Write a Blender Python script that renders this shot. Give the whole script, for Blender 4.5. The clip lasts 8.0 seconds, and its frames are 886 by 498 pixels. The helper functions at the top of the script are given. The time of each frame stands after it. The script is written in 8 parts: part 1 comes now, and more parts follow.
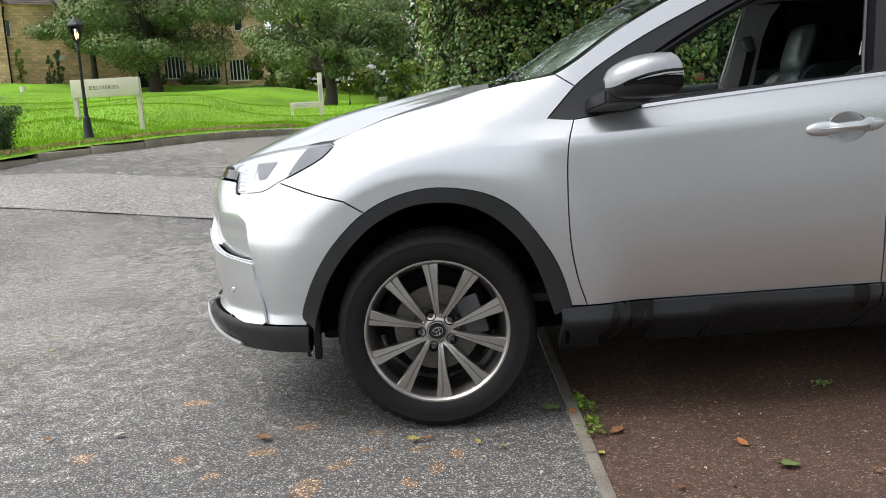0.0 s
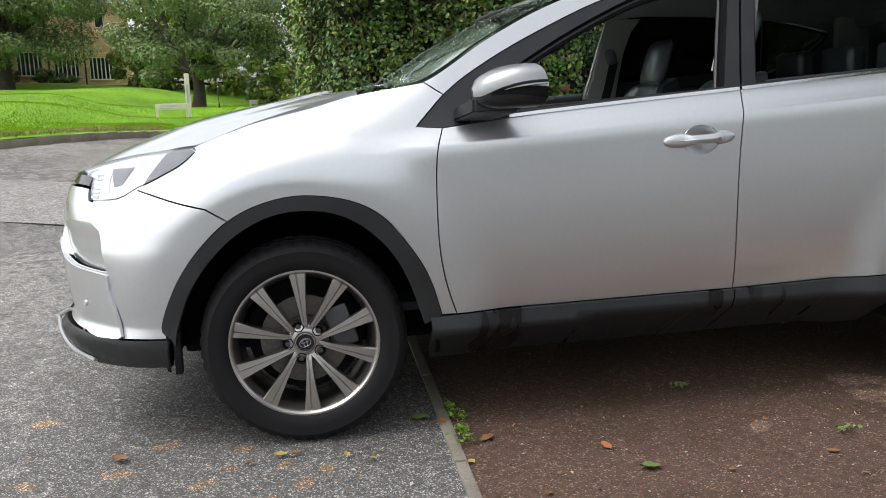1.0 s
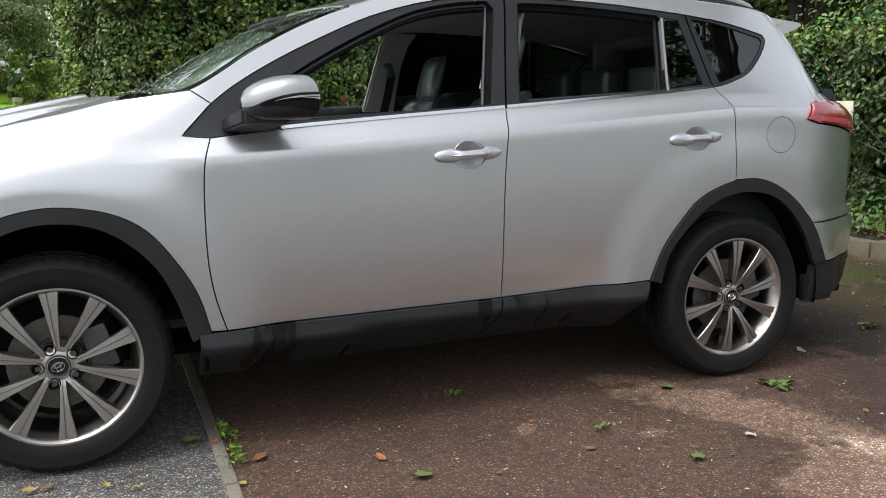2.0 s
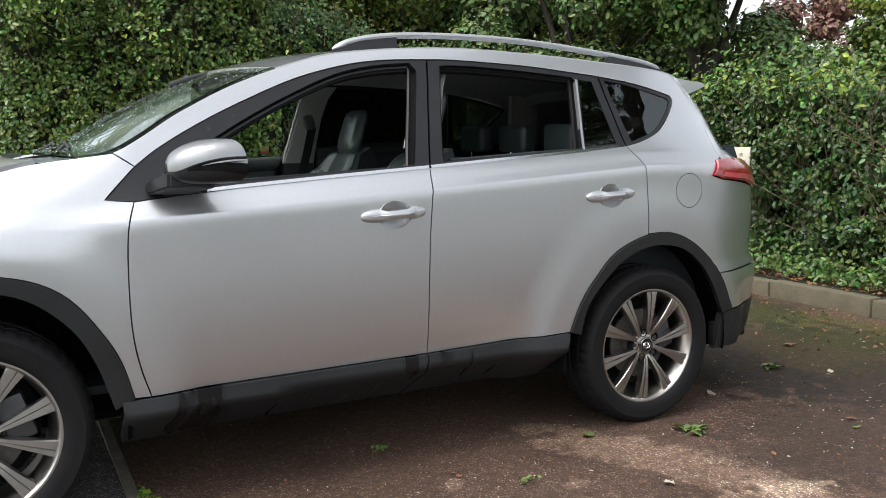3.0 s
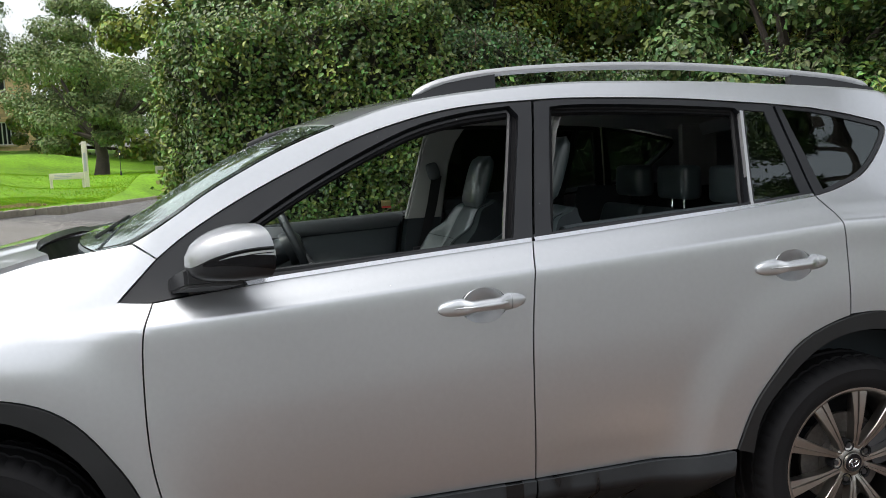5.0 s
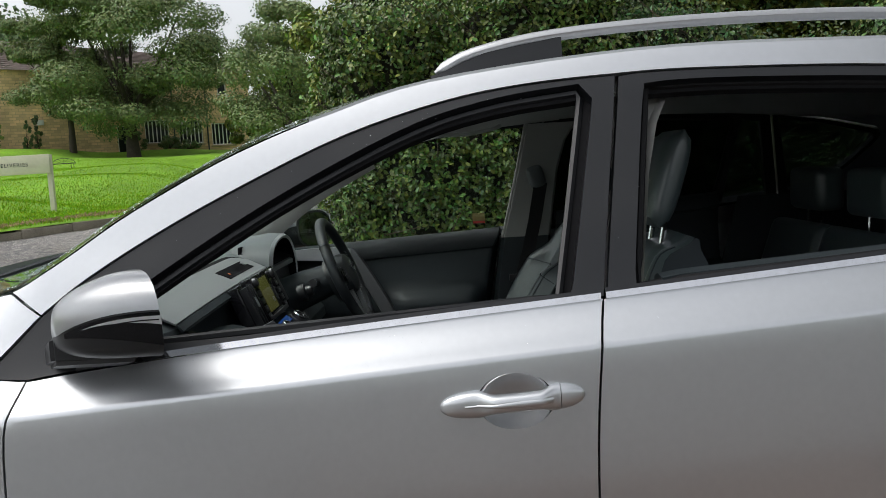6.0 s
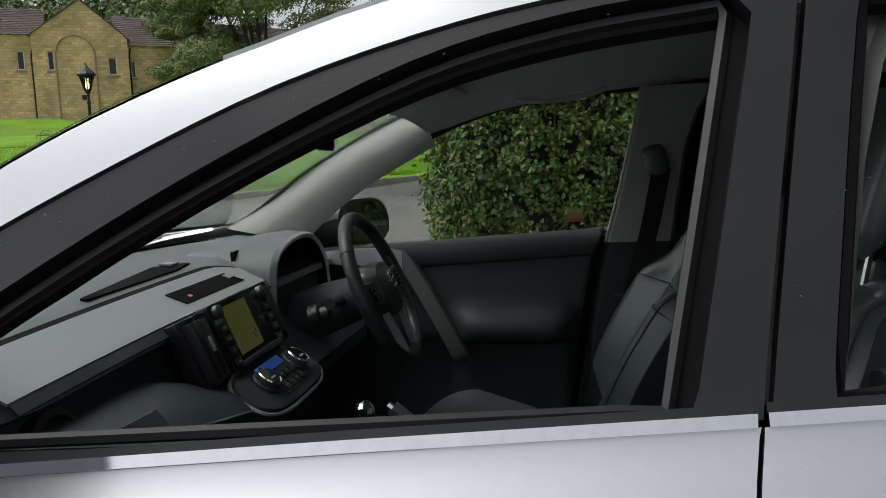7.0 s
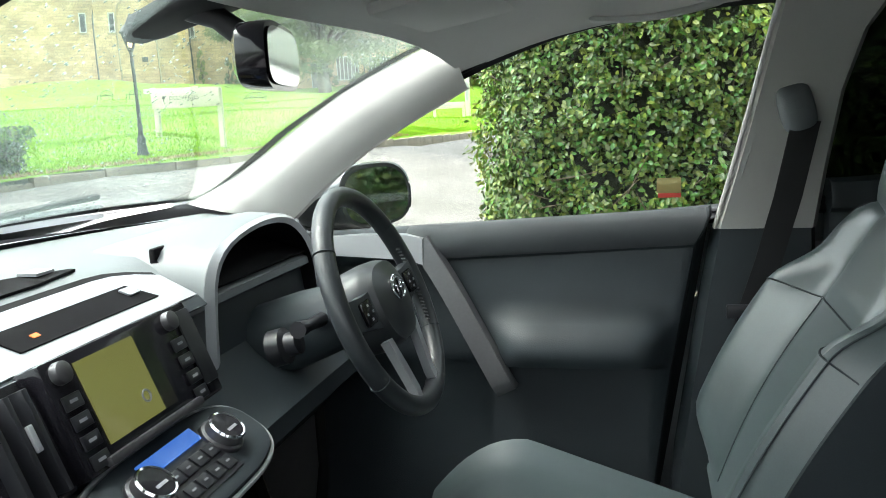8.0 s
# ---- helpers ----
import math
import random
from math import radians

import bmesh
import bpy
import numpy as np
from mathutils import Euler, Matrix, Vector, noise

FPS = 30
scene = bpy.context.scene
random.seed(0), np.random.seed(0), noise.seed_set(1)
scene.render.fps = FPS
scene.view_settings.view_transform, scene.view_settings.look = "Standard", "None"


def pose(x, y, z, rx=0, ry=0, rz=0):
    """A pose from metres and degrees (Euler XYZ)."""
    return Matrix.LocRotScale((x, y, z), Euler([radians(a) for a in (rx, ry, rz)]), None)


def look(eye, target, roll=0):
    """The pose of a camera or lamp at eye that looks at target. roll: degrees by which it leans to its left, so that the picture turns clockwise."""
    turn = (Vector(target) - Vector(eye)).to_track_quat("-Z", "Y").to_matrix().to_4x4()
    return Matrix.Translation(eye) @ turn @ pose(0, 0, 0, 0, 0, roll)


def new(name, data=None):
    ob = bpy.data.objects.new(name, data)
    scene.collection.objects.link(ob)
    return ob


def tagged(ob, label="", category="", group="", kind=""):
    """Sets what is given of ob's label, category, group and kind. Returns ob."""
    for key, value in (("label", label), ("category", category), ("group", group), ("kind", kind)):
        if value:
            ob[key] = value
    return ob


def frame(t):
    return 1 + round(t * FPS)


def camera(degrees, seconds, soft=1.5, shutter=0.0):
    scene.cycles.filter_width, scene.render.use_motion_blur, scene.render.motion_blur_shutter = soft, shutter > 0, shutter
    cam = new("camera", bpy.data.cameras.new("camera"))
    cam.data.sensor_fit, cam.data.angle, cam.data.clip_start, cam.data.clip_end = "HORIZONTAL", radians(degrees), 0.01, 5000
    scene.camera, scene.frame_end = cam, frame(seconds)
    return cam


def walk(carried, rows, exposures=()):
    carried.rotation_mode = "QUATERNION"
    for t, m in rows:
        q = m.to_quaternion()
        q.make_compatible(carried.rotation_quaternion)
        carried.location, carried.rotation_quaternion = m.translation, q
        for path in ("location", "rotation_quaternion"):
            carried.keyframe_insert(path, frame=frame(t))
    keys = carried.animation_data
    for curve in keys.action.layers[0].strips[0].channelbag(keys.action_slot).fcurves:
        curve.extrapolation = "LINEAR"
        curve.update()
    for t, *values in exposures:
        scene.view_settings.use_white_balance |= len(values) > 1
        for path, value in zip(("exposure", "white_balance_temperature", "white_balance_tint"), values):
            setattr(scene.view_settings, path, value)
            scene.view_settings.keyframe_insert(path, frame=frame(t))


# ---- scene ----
cam = camera(54.7, 8.0, 0.9)
PATH = [
    (0, (0.078, -3.809, 1.146), (0.050, -1.838, 0.810), -3.19),
    (0.4, (0.080, -3.788, 1.144), (0.059, -1.816, 0.811), -3.09),
    (0.5, (0.081, -3.782, 1.144), (0.062, -1.810, 0.812), -3.06),
    (0.6, (0.085, -3.780, 1.145), (0.122, -1.808, 0.812), -2.85),
    (0.75, (0.090, -3.777, 1.147), (0.212, -1.809, 0.812), -2.54),
    (0.9, (0.096, -3.773, 1.149), (0.303, -1.812, 0.813), -2.23),
    (1, (0.099, -3.771, 1.151), (0.363, -1.817, 0.814), -2.03),
    (1.5, (0.131, -3.764, 1.167), (0.646, -1.862, 0.825), -1.11),
    (2, (0.166, -3.767, 1.167), (0.896, -1.935, 0.838), -0.18),
    (2.2, (0.174, -3.781, 1.177), (0.968, -1.975, 0.850), 0.00),
    (3.3, (0.068, -3.760, 1.336), (1.002, -2.006, 1.107), -0.13),
    (3.5, (0.056, -3.739, 1.381), (0.987, -1.982, 1.161), -0.39),
    (4, (0.181, -3.653, 1.403), (1.074, -1.878, 1.177), -1.41),
    (4.5, (0.514, -3.479, 1.411), (1.125, -1.586, 1.202), -1.85),
    (4.7, (0.614, -3.409, 1.419), (1.137, -1.490, 1.212), -2.01),
    (5.8, (1.210, -2.574, 1.415), (1.346, -0.590, 1.196), -3.75),
    (6, (1.310, -2.413, 1.427), (1.288, -0.423, 1.224), -3.32),
    (6.5, (1.424, -2.054, 1.437), (1.152, -0.083, 1.234), -3.32),
    (7, (1.429, -1.609, 1.416), (1.111, 0.351, 1.176), -2.58),
    (7.5, (1.421, -1.231, 1.390), (1.055, 0.710, 1.077), -2.68),
    (8, (1.363, -0.920, 1.389), (0.910, 1.000, 1.057), -2.86),
]
EXPOSURES = [(0.0, -0.2), (1.5, -0.2), (2.2, -0.12), (3.3, 0.0), (4.0, -0.05), (4.7, -0.12), (5.8, -0.52), (6.5, -0.82), (7.0, -0.95), (7.3, -0.25), (7.5, 0.3), (7.8, 1.15), (8.0, 1.45)]
walk(cam, [(t, look(eye, target, roll)) for t, eye, target, roll in PATH], EXPOSURES)

# ---- overcast daylight ----
world = bpy.data.worlds.new("overcast_sky")
scene.world = world
world.use_nodes = True
wn, wl = world.node_tree.nodes, world.node_tree.links
sky = wn.new("ShaderNodeTexSky")
sky.sky_type, sky.sun_disc = "NISHITA", False
sky.sun_elevation, sky.sun_rotation = radians(60), radians(263)
sky.dust_density, sky.air_density = 4.0, 1.0
pale = wn.new("ShaderNodeHueSaturation")
pale.inputs["Saturation"].default_value = 0.22
wl.new(sky.outputs[0], pale.inputs["Color"])
wl.new(pale.outputs[0], wn["Background"].inputs["Color"])
wn["Background"].inputs["Strength"].default_value = 0.34
sun = new("sun", bpy.data.lights.new("sun", "SUN"))
sun.data.energy, sun.data.angle, sun.data.color = 0.5, radians(30), (1.0, 0.97, 0.92)
sun.matrix_world = look((-7, -1, 14), (1, 0, 0))


# ---- materials ----
def material(name, color, rough=0.5, metal=0.0, **more):
    """A principled material with two scales of variation. vary: brightness spread; grain, blotch: sizes in 1/m; bump: relief."""
    m = bpy.data.materials.new(name)
    m.use_nodes = True
    n, l = m.node_tree.nodes, m.node_tree.links
    b = n["Principled BSDF"]
    b.inputs["Roughness"].default_value, b.inputs["Metallic"].default_value = rough, metal
    for key in ("Coat Weight", "Coat Roughness", "Transmission Weight", "IOR", "Specular IOR Level", "Sheen Weight", "Subsurface Weight"):
        if key in more:
            b.inputs[key].default_value = more[key]
    vary, grain, blotch = more.get("vary", 0.1), more.get("grain", 180.0), more.get("blotch", 3.0)
    co = n.new("ShaderNodeTexCoord")
    fine, big = n.new("ShaderNodeTexNoise"), n.new("ShaderNodeTexNoise")
    fine.inputs["Scale"].default_value, big.inputs["Scale"].default_value = grain, blotch
    fine.inputs["Detail"].default_value, big.inputs["Detail"].default_value = 3, 4
    for t in (fine, big):
        l.new(co.outputs["Object"], t.inputs["Vector"])
    add = n.new("ShaderNodeMath")
    add.operation = "ADD"
    l.new(fine.outputs["Fac"], add.inputs[0]), l.new(big.outputs["Fac"], add.inputs[1])
    rng = n.new("ShaderNodeMapRange")
    rng.inputs["From Min"].default_value, rng.inputs["From Max"].default_value = 0.6, 1.4
    rng.inputs["To Min"].default_value, rng.inputs["To Max"].default_value = 1 - vary, 1 + vary
    l.new(add.outputs[0], rng.inputs["Value"])
    mul = n.new("ShaderNodeMix")
    mul.data_type, mul.blend_type = "RGBA", "MULTIPLY"
    mul.inputs[0].default_value = 1.0
    mul.inputs[6].default_value = (*color, 1)
    l.new(rng.outputs[0], mul.inputs[7])
    out = mul.outputs[2]
    if "island" in more:
        geo, hue = n.new("ShaderNodeNewGeometry"), n.new("ShaderNodeHueSaturation")
        dv, dh = more["island"]
        for lo, hi, sock in ((1 - dv, 1 + dv, "Value"), (0.5 - dh, 0.5 + dh, "Hue")):
            r = n.new("ShaderNodeMapRange")
            r.inputs["To Min"].default_value, r.inputs["To Max"].default_value = lo, hi
            if sock == "Hue":
                sh = n.new("ShaderNodeMath")
                sh.operation, sh.inputs[1].default_value = "MULTIPLY", 7.31
                fr = n.new("ShaderNodeMath")
                fr.operation = "FRACT"
                l.new(geo.outputs["Random Per Island"], sh.inputs[0]), l.new(sh.outputs[0], fr.inputs[0])
                l.new(fr.outputs[0], r.inputs["Value"])
            else:
                l.new(geo.outputs["Random Per Island"], r.inputs["Value"])
            l.new(r.outputs[0], hue.inputs[sock])
        l.new(out, hue.inputs["Color"])
        out = hue.outputs[0]
    l.new(out, b.inputs["Base Color"])
    if more.get("bump"):
        bump = n.new("ShaderNodeBump")
        bump.inputs["Strength"].default_value, bump.inputs["Distance"].default_value = 0.6, more["bump"]
        l.new(fine.outputs["Fac"], bump.inputs["Height"])
        l.new(bump.outputs[0], b.inputs["Normal"])
    if "rvary" in more:
        rr = n.new("ShaderNodeMapRange")
        rr.inputs["From Min"].default_value, rr.inputs["From Max"].default_value = 0.35, 0.65
        rr.inputs["To Min"].default_value, rr.inputs["To Max"].default_value = rough - more["rvary"], rough + more["rvary"]
        l.new(big.outputs["Fac"], rr.inputs["Value"]), l.new(rr.outputs[0], b.inputs["Roughness"])
    if "glow" in more:
        b.inputs["Emission Color"].default_value = (*more["glow"][:3], 1)
        b.inputs["Emission Strength"].default_value = more["glow"][3]
    return m


def glass(name, color=(1, 1, 1), rough=0.0, ior=1.5):
    m = bpy.data.materials.new(name)
    m.use_nodes = True
    n, l = m.node_tree.nodes, m.node_tree.links
    n.remove(n["Principled BSDF"])
    g = n.new("ShaderNodeBsdfGlass")
    g.inputs["Color"].default_value, g.inputs["Roughness"].default_value, g.inputs["IOR"].default_value = (*color, 1), rough, ior
    l.new(g.outputs[0], n["Material Output"].inputs["Surface"])
    return m


def streaked(name, dry, wet):
    """Dusty dark plastic with drips that ran down it."""
    m = material(name, dry, 0.5, vary=0.18, grain=60, blotch=6)
    n, l = m.node_tree.nodes, m.node_tree.links
    b = n["Principled BSDF"]
    base = b.inputs["Base Color"].links[0].from_socket
    co, mp, no = n.new("ShaderNodeTexCoord"), n.new("ShaderNodeMapping"), n.new("ShaderNodeTexNoise")
    mp.inputs["Scale"].default_value = (9.0, 1.0, 1.6)
    mp.inputs["Rotation"].default_value = (0, radians(8), 0)
    no.inputs["Scale"].default_value, no.inputs["Detail"].default_value, no.inputs["Distortion"].default_value = 1.0, 3, 0.6
    l.new(co.outputs["Object"], mp.inputs["Vector"]), l.new(mp.outputs[0], no.inputs["Vector"])
    drip, mix, shine = n.new("ShaderNodeMapRange"), n.new("ShaderNodeMix"), n.new("ShaderNodeMapRange")
    drip.inputs["From Min"].default_value, drip.inputs["From Max"].default_value = 0.58, 0.63
    l.new(no.outputs["Fac"], drip.inputs["Value"])
    mix.data_type = "RGBA"
    mix.inputs[7].default_value = (*wet, 1)
    l.new(drip.outputs[0], mix.inputs[0]), l.new(base, mix.inputs[6]), l.new(mix.outputs[2], b.inputs["Base Color"])
    shine.inputs["To Min"].default_value, shine.inputs["To Max"].default_value = 0.55, 0.2
    l.new(drip.outputs[0], shine.inputs["Value"]), l.new(shine.outputs[0], b.inputs["Roughness"])
    return m


def speckled(name, base, stones, stain, stain_scale, stone_scale=140.0, bump=0.003, patches=(), share=0.8):
    """Tarmac: a binder, pale and dark stones of some 8 mm, larger blotches and toned patches, some of them painted
    shade.
    """
    m = bpy.data.materials.new(name)
    m.use_nodes = True
    n, l = m.node_tree.nodes, m.node_tree.links
    b = n["Principled BSDF"]
    b.inputs["Roughness"].default_value = 0.75
    co = n.new("ShaderNodeTexCoord")
    vor, big, mid = n.new("ShaderNodeTexVoronoi"), n.new("ShaderNodeTexNoise"), n.new("ShaderNodeTexNoise")
    vor.inputs["Scale"].default_value = stone_scale
    big.inputs["Scale"].default_value, big.inputs["Detail"].default_value = stain_scale, 6
    mid.inputs["Scale"].default_value, mid.inputs["Detail"].default_value = 28, 4
    for t in (vor, big, mid):
        l.new(co.outputs["Object"], t.inputs["Vector"])
    ramp = n.new("ShaderNodeValToRGB")
    cr = ramp.color_ramp
    cr.interpolation = "LINEAR"
    cr.elements[0].position, cr.elements[0].color = 0.0, (*[c * 0.55 for c in base], 1)
    cr.elements[1].position, cr.elements[1].color = 1.0, (*stones, 1)
    for p, k in ((0.35, 0.85), (share, 1.2)):
        e = cr.elements.new(p)
        e.color = (*[c * k for c in base], 1)
    sep = n.new("ShaderNodeSeparateColor")
    l.new(vor.outputs["Color"], sep.inputs[0]), l.new(sep.outputs[0], ramp.inputs[0])
    r1 = n.new("ShaderNodeMapRange")
    r1.inputs["From Min"].default_value, r1.inputs["From Max"].default_value = 0.47, 0.66
    l.new(big.outputs["Fac"], r1.inputs["Value"])
    mix = n.new("ShaderNodeMix")
    mix.data_type = "RGBA"
    l.new(r1.outputs[0], mix.inputs[0]), l.new(ramp.outputs[0], mix.inputs[6])
    tint = n.new("ShaderNodeMix")
    tint.data_type, tint.blend_type = "RGBA", "MULTIPLY"
    tint.inputs[0].default_value, tint.inputs[7].default_value = 1.0, (*stain, 1)
    l.new(ramp.outputs[0], tint.inputs[6]), l.new(tint.outputs[2], mix.inputs[7])
    edge = n.new("ShaderNodeTexNoise")
    edge.inputs["Scale"].default_value, edge.inputs["Detail"].default_value = 9, 8
    l.new(co.outputs["Object"], edge.inputs["Vector"])
    worn = mix.outputs[2]
    for cx, cy, rx, ry, turn, tone in patches:
        mp, ln, ad, rg, mw = n.new("ShaderNodeMapping"), n.new("ShaderNodeVectorMath"), n.new("ShaderNodeMath"), n.new("ShaderNodeMapRange"), n.new("ShaderNodeMix")
        mp.vector_type = "TEXTURE"
        mp.inputs["Location"].default_value, mp.inputs["Rotation"].default_value, mp.inputs["Scale"].default_value = (cx, cy, 0), (0, 0, turn), (rx, ry, 1)
        l.new(co.outputs["Object"], mp.inputs["Vector"]), l.new(mp.outputs[0], ln.inputs[0])
        ln.operation = "LENGTH"
        ad.operation = "MULTIPLY_ADD"
        ad.inputs[1].default_value = 1.6
        l.new(edge.outputs["Fac"], ad.inputs[0]), l.new(ln.outputs["Value"], ad.inputs[2])
        rg.inputs["From Min"].default_value, rg.inputs["From Max"].default_value, rg.inputs["To Min"].default_value, rg.inputs["To Max"].default_value = 1.56, 1.74, 1.0, 0.0
        l.new(ad.outputs[0], rg.inputs["Value"])
        mw.data_type, mw.blend_type = "RGBA", "MULTIPLY"
        mw.inputs[7].default_value = (*tone, 1)
        l.new(rg.outputs[0], mw.inputs[0]), l.new(worn, mw.inputs[6])
        worn = mw.outputs[2]
    r2 = n.new("ShaderNodeMapRange")
    r2.inputs["From Min"].default_value, r2.inputs["From Max"].default_value = 0.3, 0.7
    r2.inputs["To Min"].default_value, r2.inputs["To Max"].default_value = 0.7, 1.3
    l.new(mid.outputs["Fac"], r2.inputs["Value"])
    fin = n.new("ShaderNodeMix")
    fin.data_type, fin.blend_type = "RGBA", "MULTIPLY"
    fin.inputs[0].default_value = 1.0
    l.new(worn, fin.inputs[6]), l.new(r2.outputs[0], fin.inputs[7]), l.new(fin.outputs[2], b.inputs["Base Color"])
    bp = n.new("ShaderNodeBump")
    bp.inputs["Distance"].default_value, bp.inputs["Strength"].default_value = bump, 0.8
    l.new(vor.outputs["Distance"], bp.inputs["Height"]), l.new(bp.outputs[0], b.inputs["Normal"])
    return m


PAINT = material("silver_paint", (0.61, 0.628, 0.645), 0.33, 0.88, vary=0.03, grain=70, blotch=1.2, **{"Coat Weight": 1.0, "Coat Roughness": 0.03})
CLAD = material("black_cladding", (0.010, 0.011, 0.012), 0.50, vary=0.2, grain=500, blotch=9, bump=0.0004, rvary=0.12)
TRIM = material("satin_black_trim", (0.009, 0.010, 0.012), 0.38, vary=0.2, grain=300, blotch=6, rvary=0.1)
GLOSS = material("gloss_black", (0.008, 0.008, 0.010), 0.12, vary=0.1)
CHROME = material("chrome", (0.75, 0.76, 0.78), 0.10, 1.0, vary=0.08, grain=60)
ALLOY = material("alloy", (0.50, 0.48, 0.455), 0.30, 1.0, vary=0.08, grain=300, blotch=12)
ALLOY_DARK = material("dark_alloy", (0.10, 0.10, 0.105), 0.42, 0.8, vary=0.15, grain=120)
RUBBER = material("tyre_rubber", (0.006, 0.006, 0.007), 0.74, vary=0.35, grain=160, blotch=8, bump=0.0006, **{"Specular IOR Level": 0.3})
DARK = material("underbody", (0.008, 0.008, 0.009), 0.85, vary=0.3, grain=40, **{"Specular IOR Level": 0.2})
STEEL = material("brake_steel", (0.13, 0.12, 0.11), 0.5, 0.7, vary=0.35, grain=90)
GLASS = glass("window_glass", (0.93, 0.97, 0.95))
PRIVACY = glass("privacy_glass", (0.10, 0.112, 0.108))
TINT = glass("tinted_glass", (0.30, 0.33, 0.33), ior=3.6)
SCREEN_GLASS = glass("windscreen_glass", (0.92, 0.975, 0.95), ior=1.55)
CLEAR = glass("lamp_glass", (0.96, 0.97, 0.98))
RED_LENS = material("red_lens", (0.30, 0.008, 0.016), 0.14, vary=0.15, grain=60, blotch=14, **{"Coat Weight": 1.0})
REFLECTOR_RED = material("pink_reflector", (0.55, 0.10, 0.12), 0.2, vary=0.3, grain=160, blotch=20, **{"Coat Weight": 1.0})
SATIN = material("satin_silver", (0.46, 0.47, 0.48), 0.35, 0.7, vary=0.06)
RUSTY = (1.7, 1.22, 0.86)
RUST_SPOTS = [(-1.0, -0.475, 0.07), (-0.5, -0.80, 0.07), (-0.43, -1.34, 0.09), (-0.10, -1.32, 0.05), (-0.27, -1.04, 0.035), (-0.08, -1.06, 0.04), (-0.75, -1.2, 0.05), (0.05, -1.12, 0.05), (-0.9, -1.05, 0.05), (-0.62, -1.02, 0.06), (-0.33, -1.16, 0.06), (-0.02, -1.22, 0.06), (-1.25, -1.0, 0.06), (-0.22, -0.9, 0.045)]
TARMAC = speckled("grey_tarmac", (0.098, 0.096, 0.093), (0.47, 0.455, 0.43), (0.76, 0.75, 0.73), 1.1, 215.0, share=0.75, patches=[(x, y, r, r * 0.6, i * 0.7, RUSTY) for i, (x, y, r) in enumerate(RUST_SPOTS)] + [(-4.6, 2.0, 3.4, 5.0, 0.3, (1.45, 1.43, 1.4)), (-2.5, 10.5, 7.0, 5.0, 0.0, (1.75, 1.7, 1.62)), (-1.9, 1.2, 1.5, 2.6, 0.2, (1.2, 1.2, 1.18))])
TARMAC_OLD = speckled("pale_tarmac", (0.27, 0.255, 0.24), (0.42, 0.41, 0.40), (0.8, 0.8, 0.8), 0.8, 80)
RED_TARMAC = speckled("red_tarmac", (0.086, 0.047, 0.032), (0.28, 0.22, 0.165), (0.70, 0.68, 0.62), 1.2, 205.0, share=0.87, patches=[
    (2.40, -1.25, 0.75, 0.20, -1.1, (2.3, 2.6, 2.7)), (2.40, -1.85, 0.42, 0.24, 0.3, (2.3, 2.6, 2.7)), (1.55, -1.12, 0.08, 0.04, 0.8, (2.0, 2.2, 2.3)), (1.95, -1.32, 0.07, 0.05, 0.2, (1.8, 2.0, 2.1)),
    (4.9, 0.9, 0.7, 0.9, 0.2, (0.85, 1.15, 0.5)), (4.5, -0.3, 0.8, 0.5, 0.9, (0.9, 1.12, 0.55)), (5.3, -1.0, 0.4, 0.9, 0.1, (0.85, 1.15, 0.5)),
    # painted shade under hedge and trees on the damp bay; the green one is moss
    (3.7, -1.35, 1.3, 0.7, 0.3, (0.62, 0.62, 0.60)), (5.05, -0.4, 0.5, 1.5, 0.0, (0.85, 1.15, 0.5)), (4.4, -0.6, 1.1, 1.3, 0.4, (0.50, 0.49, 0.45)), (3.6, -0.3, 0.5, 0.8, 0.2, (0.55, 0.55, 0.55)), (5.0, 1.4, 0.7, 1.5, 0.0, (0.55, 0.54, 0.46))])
CONCRETE = material("kerb_concrete", (0.125, 0.110, 0.072), 0.85, vary=0.35, grain=120, blotch=5, bump=0.003)
KERB_STONE = material("kerb_stone", (0.36, 0.32, 0.25), 0.85, vary=0.4, grain=60, blotch=3, bump=0.004)
EDGING = material("edging_concrete", (0.20, 0.18, 0.15), 0.85, vary=0.4, grain=160, blotch=7, bump=0.003)
GRASS = material("lawn_soil", (0.155, 0.325, 0.006), 0.9, vary=0.5, grain=9, blotch=0.4, bump=0.02)
BLADES = material("grass_blades", (0.180, 0.350, 0.008), 0.8, vary=0.35, grain=2, blotch=0.5, island=(0.25, 0.03), **{"Specular IOR Level": 0.2})
HEDGE = material("hedge_leaves", (0.078, 0.138, 0.020), 0.40, vary=0.25, grain=3, blotch=0.9, island=(0.55, 0.05))
# IVY in a darker copy: the shade on these hedges is in the colour
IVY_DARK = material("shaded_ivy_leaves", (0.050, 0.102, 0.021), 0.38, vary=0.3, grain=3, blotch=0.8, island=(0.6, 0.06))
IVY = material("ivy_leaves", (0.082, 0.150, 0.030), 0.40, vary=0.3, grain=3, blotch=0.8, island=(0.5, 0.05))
BRIGHT = material("fresh_leaves", (0.14, 0.22, 0.03), 0.45, vary=0.25, grain=3, blotch=0.8, island=(0.4, 0.05))
OAK = material("oak_leaves", (0.155, 0.215, 0.070), 0.6, vary=0.25, grain=2, blotch=0.4, island=(0.3, 0.04))
FOLIAGE = material("tree_leaves", (0.098, 0.160, 0.044), 0.5, vary=0.25, grain=2, blotch=0.4, island=(0.5, 0.05))
YELLOWISH = material("yellow_green_leaves", (0.19, 0.25, 0.036), 0.5, vary=0.25, grain=2, blotch=0.4, island=(0.45, 0.05))
RUSSET = material("russet_leaves", (0.20, 0.105, 0.075), 0.5, vary=0.25, grain=2, blotch=0.4, island=(0.4, 0.04))
